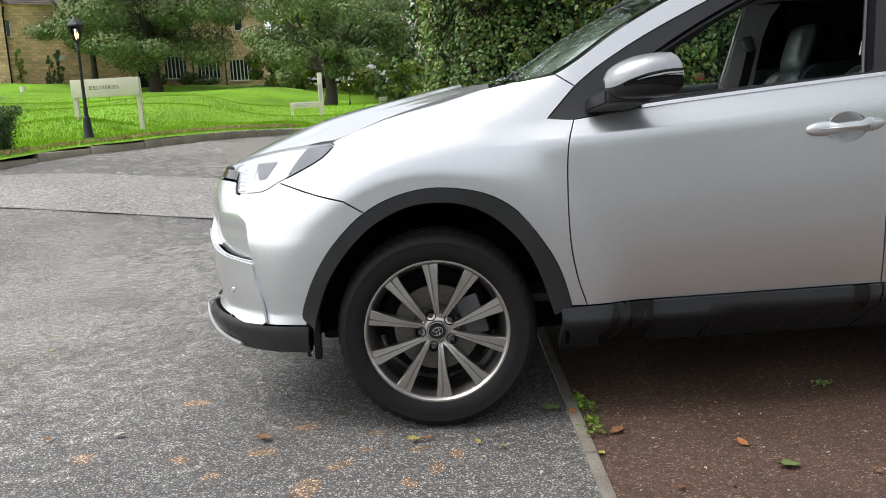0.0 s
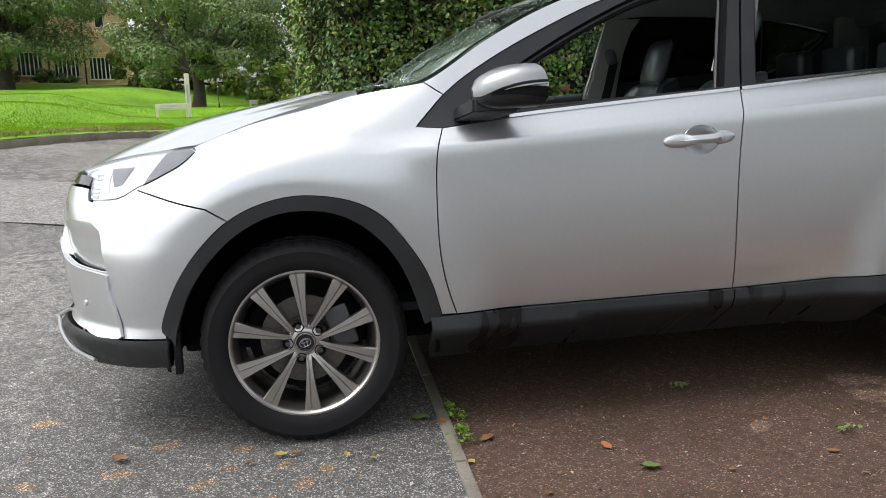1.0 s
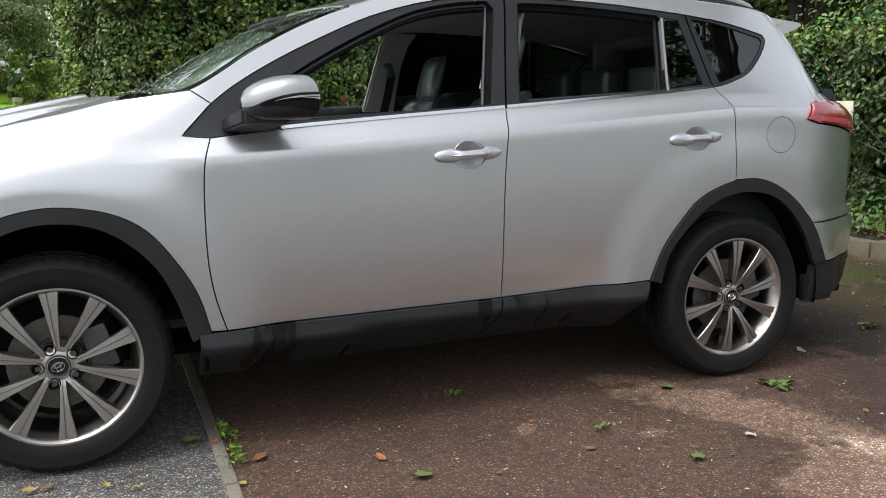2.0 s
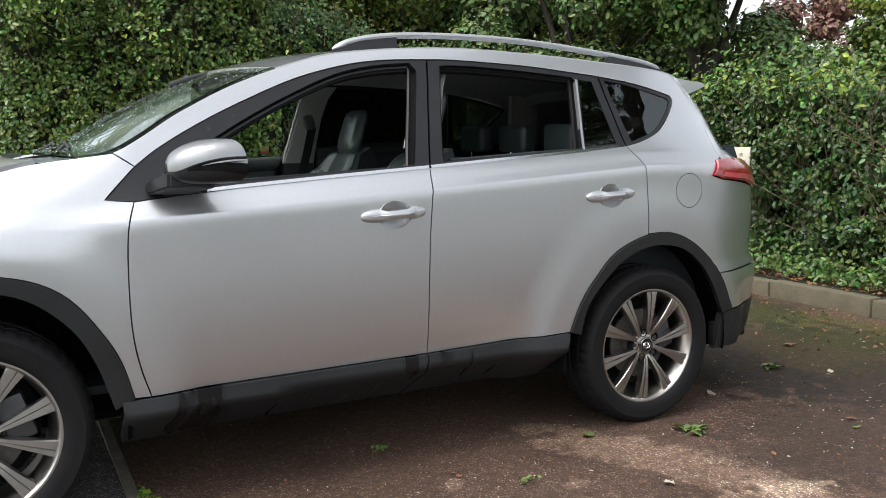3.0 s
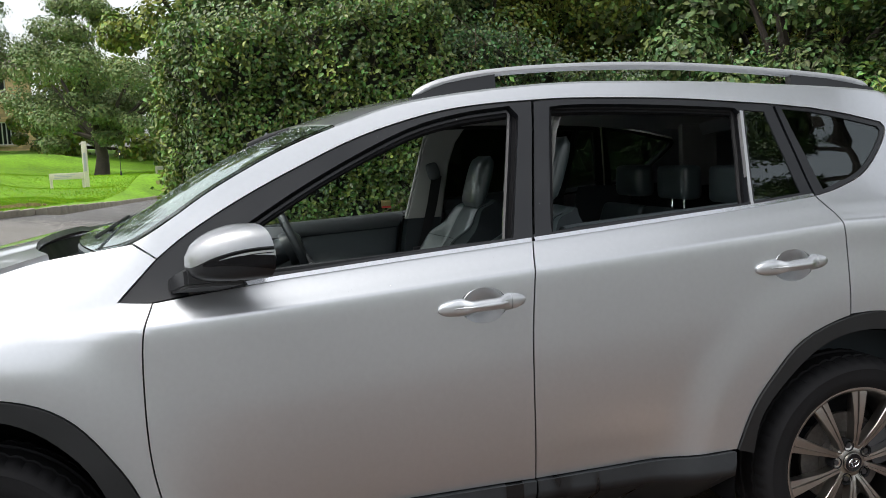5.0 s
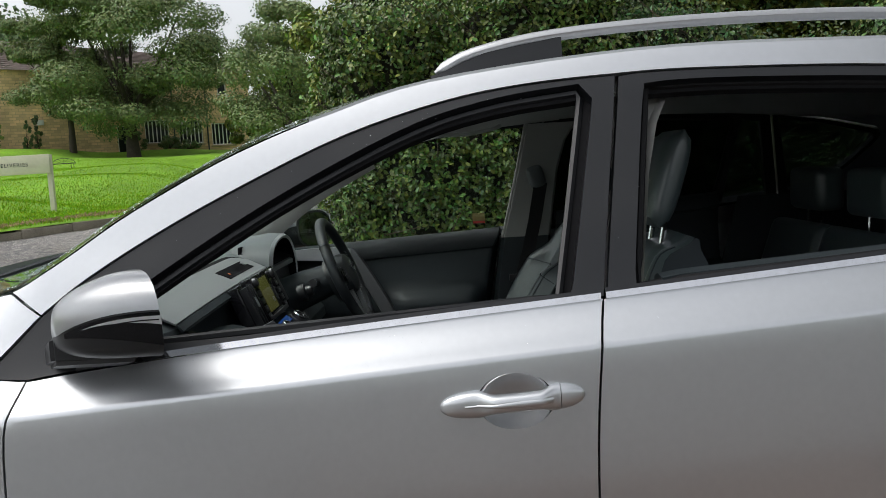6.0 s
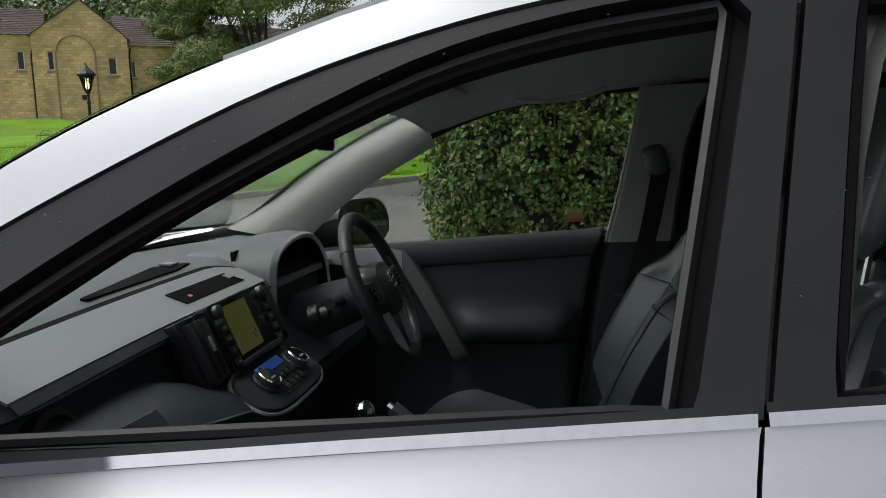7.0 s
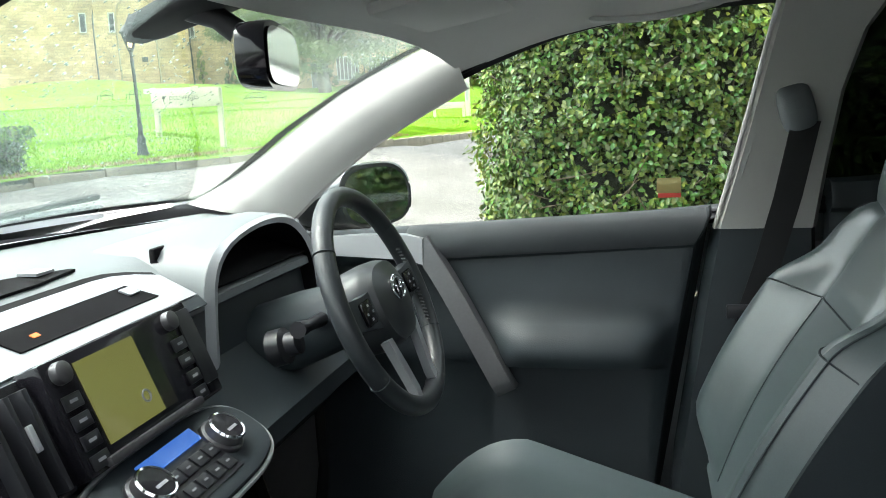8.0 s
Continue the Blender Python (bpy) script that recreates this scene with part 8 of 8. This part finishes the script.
# ---- seats ----
def seat(x, y, label, head_up=0.0):
    ob = new("seat")
    ob.parent = car
    ob.location = (x, y, 0)
    tagged(ob, label)

    def cushion_rows():
        rows = []
        for t in np.linspace(0, 1, 24) ** 1.3:
            xx = -0.43 + 0.57 * t
            w = 0.262 - 0.07 * max(0.0, 1 - t / 0.3) ** 2
            top = 0.752 - 0.085 * max(0.0, 1 - t / 0.28) ** 2.2 - 0.19 * max(0.0, t - 0.3)
            row = []
            for v in np.linspace(-1, 1, 17):
                b = 0.024 * float(step(0.45, 0.78, abs(v))) - 0.085 * max(0.0, (abs(v) - 0.76) / 0.24) ** 2.2
                row.append((xx, w * v, top + b))
            row += [(xx, w * 0.98, 0.60), (xx, -w * 0.98, 0.60)]
            rows.append(row)
        return rows
    part("cushion", loft(bmesh.new(), cushion_rows(), closed=True, caps=True), LEATHER, ob, "dark leather seat cushion")
    part("seat_base", box(bmesh.new(), -0.30, 0.16, -0.22, 0.22, 0.40, 0.60, 0.02), DASH_LOW, ob)
    lean = Matrix.Translation((0.085, 0, 0.70)) @ Matrix.Rotation(radians(27), 4, "Y")

    def back(t, v, lift=0.0):
        """A point on the front of the backrest: t up, v across."""
        w = 0.250 + 0.012 * math.sin(math.pi * t) - 0.075 * float(step(0.72, 1.0, t))
        ridge = float(step(0.48, 0.84, abs(v))) - 0.75 * float(step(0.86, 1.0, abs(v)))
        wing = 0.068 * (1 - 0.62 * float(step(0.60, 0.78, t)) - 0.3 * float(step(0.8, 1.0, t))) * float(step(0, 0.2, t))
        belly = 0.018 * math.sin(math.pi * min(1, t * 1.4)) + 0.010 * float(step(0.61, 0.67, t)) * float(step(-0.55, -0.35, -abs(v)))
        return tuple(lean @ Vector((-0.03 - wing * ridge - belly + 0.045 * float(step(0.88, 1, t)) - lift, w * v, 0.60 * t)))

    ts = np.linspace(0, 1, 34)
    part("backrest", loft(bmesh.new(), [[back(t, v) for v in np.linspace(-0.985, 0.985, 37)] for t in ts]), LEATHER, ob, "dark leather backrest with side bolsters")
    rows = []
    for t in ts:
        w = 0.250 + 0.012 * math.sin(math.pi * t) - 0.075 * float(step(0.72, 1.0, t))
        rows.append([back(t, 0.984), back(t, 1.0)] + [tuple(lean @ Vector((0.095 - 0.02 * v * v - 0.05 * float(step(0.9, 1, t)), w * 0.97 * v, 0.60 * t))) for v in np.linspace(1, -1, 9)] + [back(t, -1.0), back(t, -0.984)])
    part("backrest_shell", loft(bmesh.new(), rows, caps=True), DASH_LOW, ob, "black side and back of the seat")
    for f in (-1, 1):
        part("seam", tube(bmesh.new(), [back(t, f * 0.90, 0.0004) for t in np.linspace(0.03, 0.94, 40)], 0.0016, 5), DASH_LOW, ob, "dark stitched edge seam")
        part("seam", tube(bmesh.new(), [back(t, f * 0.50, 0.0002) for t in np.linspace(0.05, 0.64, 30)], 0.0016, 5), DASH_LOW, ob, "dark bolster seam")
        part("seam", tube(bmesh.new(), [back(0.64 - 0.10 * (v - 0.5), f * v, 0.0004) for v in np.linspace(0.50, 0.975, 24)], 0.0016, 5), DASH_LOW, ob, "dark shoulder seam")
    part("seam", tube(bmesh.new(), [back(0.64, v, 0.0004) for v in np.linspace(-0.50, 0.50, 24)], 0.0016, 5), DASH_LOW, ob, "dark cross seam")
    head = Matrix.Translation((0.340, 0, 1.303 + head_up)) @ Matrix.Rotation(radians(12), 4, "Y")
    rows = []
    for t in np.linspace(-1, 1, 12):
        k = (1 - abs(t) ** 3.2) ** 0.35
        rows.append([tuple(head @ Vector((0.038 * k * math.copysign(abs(math.cos(a)) ** 0.8, math.cos(a)) + 0.01 * t, 0.118 * (0.9 + 0.1 * k) * math.copysign(abs(math.sin(a)) ** 0.55, math.sin(a)), 0.115 * t))) for a in np.linspace(0, 2 * math.pi, 28, endpoint=False)])
    hr = part("headrest", loft(bmesh.new(), rows, closed=True, caps=True), LEATHER, ob, "dark leather headrest")
    for s in (-0.055, 0.055):
        part("headrest_post", rod(bmesh.new(), (0.315, s, 1.15), (0.345, s, 1.26 + head_up), 0.007, n=8), CHROME, hr, "steel headrest post")
    return ob


seat(1.415, 0.37, "dark leather driver's seat with stitched seams")
seat(1.475, -0.36, "dark leather passenger seat with stitched seams", 0.055)
# rear bench
bench = new("rear_bench")
bench.parent = car
tagged(bench, "dark leather rear bench with three headrests")
part("bench_cushion", box(bmesh.new(), 1.98, 2.42, -0.62, 0.62, 0.60, 0.76, 0.05, 3), LEATHER, bench)
for y0, y1 in ((-0.62, -0.21), (-0.205, 0.205), (0.21, 0.62)):
    m = Matrix.Translation((2.36, 0, 0.72)) @ Matrix.Rotation(radians(18), 4, "Y")
    part("bench_back", box(bmesh.new(), -0.06, 0.08, y0, y1, 0.0, 0.46, 0.04, 3, m=m), LEATHER, bench, "dark leather bench back")
    yc = (y0 + y1) / 2
    part("headrest", box(bmesh.new(), 2.47, 2.56, yc - 0.12, yc + 0.12, 1.20, 1.34, 0.03, 3), LEATHER, bench, "dark leather headrest")
    for s in (-0.05, 0.05):
        part("headrest_post", rod(bmesh.new(), (2.51, yc + s, 1.12), (2.515, yc + s, 1.22), 0.006, n=6), CHROME, bench)

# console, gear lever, handbrake, floor
part("centre_console", box(bmesh.new(), 0.80, 1.62, -0.13, 0.10, 0.42, 0.74, 0.03, 3), DASH_LOW, car, "dark centre console")
rest = part("armrest", box(bmesh.new(), 1.285, 1.60, -0.135, 0.055, 0.71, 0.878, 0.06, 7), LEATHER, car, "padded leather armrest box")
part("armrest_seam", tube(bmesh.new(), [(1.345, -0.1352, 0.80), (1.45, -0.1352, 0.80), (1.54, -0.1352, 0.80)], 0.002, 5), DASH_LOW, rest)
gear = part("gear_gaiter", lathe(bmesh.new(), [(0.055, 0.735), (0.045, 0.765), (0.022, 0.80), (0.016, 0.82)], 20, Matrix.Translation((1.0, -0.02, 0))), LEATHER, car, "gear lever with a chrome-topped knob")
part("gear_lever", lathe(bmesh.new(), [(0.012, 0.80), (0.012, 0.845), (0.022, 0.855), (0.023, 0.89), (0.020, 0.905)], 20, Matrix.Translation((1.0, -0.02, 0))), GLOSS, gear)
part("knob_top", lathe(bmesh.new(), [(0.0205, 0.902), (0.020, 0.914), (0.013, 0.922), (0.0005, 0.924)], 20, Matrix.Translation((1.0, -0.02, 0))), CHROME, gear, "chrome knob cap")
brake = part("handbrake", tube(bmesh.new(), [(1.16, 0.03, 0.76), (1.12, 0.03, 0.83), (1.045, 0.03, 0.895)], [0.017, 0.017, 0.016], 10), LEATHER, car, "black handbrake lever")
part("brake_button", tube(bmesh.new(), [(1.046, 0.03, 0.894), (1.036, 0.03, 0.902)], 0.009, 8), CHROME, brake)
part("cabin_floor", box(bmesh.new(), 0.30, 3.3, -0.74, 0.74, 0.41, 0.44), DASH_LOW, car, "dark carpeted floor")
part("load_cover", box(bmesh.new(), 2.62, 3.28, -0.60, 0.60, 1.04, 1.07, 0.01), DASH_LOW, car, "dark load cover")
# sticker on the far front window
yy = float(half_width(1.415, 1.205)) - 0.020
st = part("window_sticker", box(bmesh.new(), 1.392, 1.438, yy - 0.001, yy, 1.198, 1.228), STICKER, car, "yellow and red window sticker")
part("sticker_band", box(bmesh.new(), 1.394, 1.438, yy - 0.002, yy - 0.0011, 1.189, 1.1975), STICKER_RED, st)


# ---- small things ----
def fallen_leaf(x, y, z, size, turn, mat, label, seed):
    """A dry, slightly curled leaf with a pointed oval outline."""
    r = random.Random(seed)
    bm = bmesh.new()
    mid, left, right = [], [], []
    for i in range(6):
        t = i / 5
        w = size * 0.32 * math.sin(math.pi * min(1, t * 0.92 + 0.06)) ** 0.8 * (0.85 + 0.3 * r.random())
        h = size * (0.10 * t * t + 0.05 * r.random())
        u = (t - 0.5) * size
        mid.append(bm.verts.new((u, 0, h + 0.003)))
        left.append(bm.verts.new((u - 0.05 * size, w, h + size * 0.12 * r.random() + 0.004)))
        right.append(bm.verts.new((u - 0.05 * size, -w, h + size * 0.12 * r.random() + 0.004)))
    for i in range(5):
        bm.faces.new((mid[i], mid[i + 1], left[i + 1], left[i]))
        bm.faces.new((right[i], right[i + 1], mid[i + 1], mid[i]))
    bmesh.ops.transform(bm, matrix=Matrix.Translation((x, y, z)) @ Matrix.Rotation(turn, 4, "Z"), verts=bm.verts)
    ob = part("fallen_leaf", bm, mat)
    return tagged(ob, label, "leaf", "fallen leaves on the tarmac")


LEAF_BROWN = material("brown_leaf", (0.20, 0.10, 0.04), 0.7, vary=0.3, grain=60)
LEAF_ORANGE = material("orange_leaf", (0.34, 0.13, 0.04), 0.65, vary=0.25, grain=60)
LEAF_YELLOW = material("yellow_leaf", (0.36, 0.29, 0.07), 0.6, vary=0.2, grain=60)
LEAF_GREEN = material("green_leaf", (0.12, 0.18, 0.05), 0.5, vary=0.2, grain=60)
LEAF_PALE = material("pale_leaf", (0.45, 0.42, 0.34), 0.7, vary=0.2, grain=60)
KINDS = {"brown": (LEAF_BROWN, "dry brown fallen leaf on the tarmac"), "orange": (LEAF_ORANGE, "orange fallen leaf on the tarmac"), "yellow": (LEAF_YELLOW, "small yellow fallen leaf on the tarmac"),
         "green": (LEAF_GREEN, "fresh green fallen leaf on the tarmac"), "pale": (LEAF_PALE, "pale bleached fallen leaf on the tarmac")}
placed = [("pale", -1.19, -0.82, 0.045), ("orange", 0.972, -1.174, 0.05), ("green", 1.951, -1.57, 0.07), ("green", 0.40, -0.78, 0.07), ("orange", 0.475, -0.82, 0.04), ("green", 1.05, -1.36, 0.07),
          ("yellow", 0.515, -1.20, 0.035), ("brown", 0.60, -1.02, 0.06), ("brown", -0.64, -0.92, 0.06), ("brown", -0.20, -1.05, 0.035), ("brown", -0.05, -1.0, 0.04), ("yellow", 0.12, -1.05, 0.03), ("yellow", 0.20, -1.1, 0.03),
          ("pale", -0.78, -0.30, 0.04), ("pale", 3.22, -0.72, 0.06),  ("green", 2.30, -0.93, 0.07), ("brown", 4.4, -0.2, 0.08), ("pale", 4.1, -0.72, 0.05), ("brown", 3.5, -1.3, 0.05)]
for i, (kind, x, y, size) in enumerate(placed):
    mat, label = KINDS[kind]
    fallen_leaf(x, y, 0.004, size, i * 1.9, mat, label, 300 + i)
q = np.random.default_rng(77)
for name, mat, k, label in (("leaf_litter", LEAF_BROWN, 420, "crumbled brown leaf litter on the tarmac"), ("leaf_litter", LEAF_PALE, 150, "small pale leaf scraps on the tarmac")):
    lx, ly = q.uniform(-2.6, 5.5, k * 2), -0.95 - np.abs(q.normal(0, 0.55, k * 2))
    near = q.uniform(0, 1, k * 2) < 0.25
    lx, ly = np.where(near, q.uniform(4.9, 5.6, k * 2), lx), np.where(near, q.uniform(-2.5, 3.0, k * 2), ly)
    lx, ly = lx[:k], ly[:k]
    tagged(leaves(name, np.column_stack([lx, ly, road_z(lx, ly) + 0.006]), np.tile((0, 0, 1.0), (k, 1)), 0.017, mat, droop=0, seed=k, wide=0.5, spread=0.15), label, "leaf litter", kind="stuff")
r = random.Random(9)
for i in range(70):
    kind = r.choice(["brown", "brown", "brown", "orange", "pale", "yellow", "green"])
    if r.random() < 0.45:
        x, y = r.uniform(0.55, 5.5), r.uniform(-2.1, 2.0)
        if 0.5 < x < 3.6 and -0.75 < y < 0.9:
            y = r.uniform(-2.1, -0.95)
    elif r.random() < 0.4:
        x, y = r.uniform(4.6, 5.58), r.uniform(-3.0, 4.0)
    else:
        x, y = r.uniform(-3.5, 0.42), r.uniform(-2.2, 1.5)
        if -0.9 < x and -0.7 < y:
            x = r.uniform(-3.5, -1.1)
    fallen_leaf(x, y, 0.004, r.uniform(0.02, 0.05), r.uniform(0, 6.3), *KINDS[kind], 400 + i)
# crumbs of dead leaf, husks and grit scattered over both tarmacs
q = np.random.default_rng(91)
for mat, k, size, label in ((LEAF_PALE, 520, 0.011, "pale crumbs of dead leaf on the tarmac"), (LEAF_BROWN, 650, 0.016, "brown crumbs of dead leaf on the tarmac")):
    cx, cy = q.uniform(-2.2, 5.4, k), q.uniform(-2.0, 0.6, k)
    keep = (cy < -0.62) | (cx < -1.0) | (cx > 3.5)
    cen = np.column_stack([cx, cy, np.full(k, 0.006)])[keep]
    tagged(leaves("leaf_crumbs", cen, np.tile((0, 0, 1.0), (len(cen), 1)), size, mat, seed=k, spread=0.25, wide=0.6), label, "leaf litter", kind="stuff")
# torn leafy sprigs lying on the bay
for x, y, s0, n in ((3.89, -0.51, 0.075, 16), (2.76, -1.09, 0.075, 18), (1.45, -0.67, 0.05, 10), (1.80, -1.22, 0.04, 9)):
    q = np.random.default_rng(int(100 * x))
    cen = np.column_stack([x + q.normal(0, s0 * 0.5, n), y + q.normal(0, s0 * 0.4, n), 0.012 + q.uniform(0, 0.012, n)])
    sprig = tagged(new("leafy_sprig"), "small torn sprig of green leaves on the tarmac", "sprig", "sprigs on the tarmac")
    tagged(leaves("leaves", cen, np.tile((0, 0, 1.0), (n, 1)), s0 * 0.6, LEAF_GREEN, sprig, seed=n, spread=0.35, wide=0.7, fine=True), kind="stuff")
    part("stem", tube(bmesh.new(), [(x - s0, y - s0 * 0.3, 0.008), (x, y, 0.016), (x + s0 * 0.9, y + s0 * 0.4, 0.010)], 0.0018, 5), LEAF_GREEN, sprig)
# leaf litter on the bed behind the kerb
rr = np.random.default_rng(77)
k = 1600
cen = np.column_stack([rr.uniform(5.75, 6.2, k), rr.uniform(-2.4, 5, k), 0.135 + rr.uniform(0, 0.02, k)])
tagged(leaves("leaf_litter", cen, np.tile((0, 0, 1.0), (k, 1)), 0.05, LEAF_BROWN, seed=77, spread=0.3), "dry brown leaf litter behind the kerb", "leaves", kind="stuff")
k = 420
cen = np.column_stack([5.6 - np.abs(rr.normal(0, 0.55, k)), rr.uniform(-2.2, 4.5, k), 0.008 + rr.uniform(0, 0.008, k)])
tagged(leaves("leaf_litter", cen, np.tile((0, 0, 1.0), (k, 1)), 0.035, LEAF_BROWN, seed=79, spread=0.3), "scattered dry leaves on the bay beside the kerb", "leaves", kind="stuff")
# chippings, crumbs and bits on the tarmac
k = 1500
cx, cy = rr.uniform(-3.0, 4.5, k), rr.uniform(-2.6, 0.8, k)
cen = np.column_stack([cx, cy, np.full(k, 0.006)])
tagged(leaves("loose_chippings", cen, np.tile((0, 0, 1.0), (k, 1)), 0.007, LEAF_PALE, seed=78, spread=0.4, wide=0.8), "loose pale chippings and crumbs on the tarmac", "chippings", kind="stuff")
for i in range(14):
    x, y, a = r.uniform(0.6, 5.2), r.uniform(-2.1, -0.95), r.uniform(0, 3.1)
    ln = r.uniform(0.05, 0.16)
    bm = tube(bmesh.new(), [(x, y, 0.008), (x + ln * 0.5 * math.cos(a), y + ln * 0.5 * math.sin(a), 0.012), (x + ln * math.cos(a + 0.2), y + ln * math.sin(a + 0.2), 0.008)], 0.0022, 5)
    tagged(part("fallen_twig", bm, TWIG), "thin dry twig on the red tarmac", "twig", "fallen twigs")
# weeds beside the edging strip
for x, y, s in ((0.525, -0.80, 0.05), (0.52, -1.02, 0.055), (0.53, -0.92, 0.03), (0.515, -0.70, 0.03)):
    k = 60
    cen = np.column_stack([x + rr.normal(0, s * 0.35, k), y + rr.normal(0, s * 0.5, k), 0.012 + rr.uniform(0, s * 0.5, k)])
    tagged(leaves("weed", cen, np.tile((0, 0, 1.0), (k, 1)), 0.018, BRIGHT, seed=int(1000 * s + 500 * -y), spread=0.5), "small bright green weed beside the edging strip", "weed", "weeds along the edging", kind="stuff")


# ---- raindrops ----
def drops(name, places, normals, size, label, seed):
    """Small flattened beads of water."""
    q = np.random.default_rng(seed)
    verts, faces = [], []
    for c, n in zip(places, normals):
        n = Vector(n).normalized()
        a = n.orthogonal().normalized()
        b = n.cross(a)
        s = size * q.uniform(0.5, 1.5)
        k = len(verts)
        verts.append(Vector(c) + n * s * 0.45)
        for ring, h in ((0.6, 0.33), (1.0, 0.0)):
            for i in range(7):
                t = 2 * math.pi * i / 7
                verts.append(Vector(c) + (a * math.cos(t) + b * math.sin(t)) * s * ring + n * s * h)
        for i in range(7):
            j = (i + 1) % 7
            faces += [(k, k + 1 + i, k + 1 + j), (k + 1 + i, k + 8 + i, k + 8 + j), (k + 1 + i, k + 8 + j, k + 1 + j)]
    ob = add_mesh(name, verts, faces, CLEAR, None)
    ob.visible_shadow = False
    return tagged(ob, label, "raindrops", kind="stuff")


places, normals = [], []
edge = np.array([skin_point(np.array([float(skin_p(x, z))]), np.array([z]))[0] for x, z in pillar_edge])
for i in range(3200):
    t, v = rr.uniform(0.02, 0.98), rr.uniform(-0.97, 0.97)
    j = t * (len(edge) - 1)
    q = edge[int(j)] * (1 - j % 1) + edge[min(int(j) + 1, len(edge) - 1)] * (j % 1)
    places.append((q[0] - screen_bow(t) * (1 - abs(v) ** 2.6) - 0.001, -q[1] * v, q[2] + screen_crown(t) * (1 - abs(v) ** 2.6) + 0.002))
    normals.append((-0.5, -0.3 * v * -1, 0.8))
drops("raindrops", places, normals, 0.0019, "raindrops beaded on the windscreen", 5)
places, normals = [], []
for i in range(45):
    u = rr.uniform(0.1, 1.0)
    x = 0.62 + u * 1.0
    z0 = float(np.interp(x, [p[0] for p in k1], [p[1] for p in k1]))
    z = z0 - rr.uniform(0.012, 0.035)
    if rr.uniform() < 0.25:
        x, z = rr.uniform(1.60, 1.70), rr.uniform(1.25, 1.5)
        if z > 1.16 + (x - 1.585) / 0.07 * 0.42:
            continue
    q = skin_point(np.array([x]), np.array([z]))[0]
    places.append((q[0], q[1] + 0.0035, q[2]))
    normals.append((0, -0.93, 0.37))
for i in range(70):
    x = rr.uniform(0.62, 2.5)
    z = 1.11 + 0.0757 * (x - 0.95) - rr.uniform(0.012, 0.06)
    q = skin_point(np.array([x]), np.array([z]))[0]
    places.append(tuple(q))
    normals.append((0, -0.85, 0.5))
drops("raindrops", places, normals, 0.0012, "raindrops beaded on the door and window frame", 6)
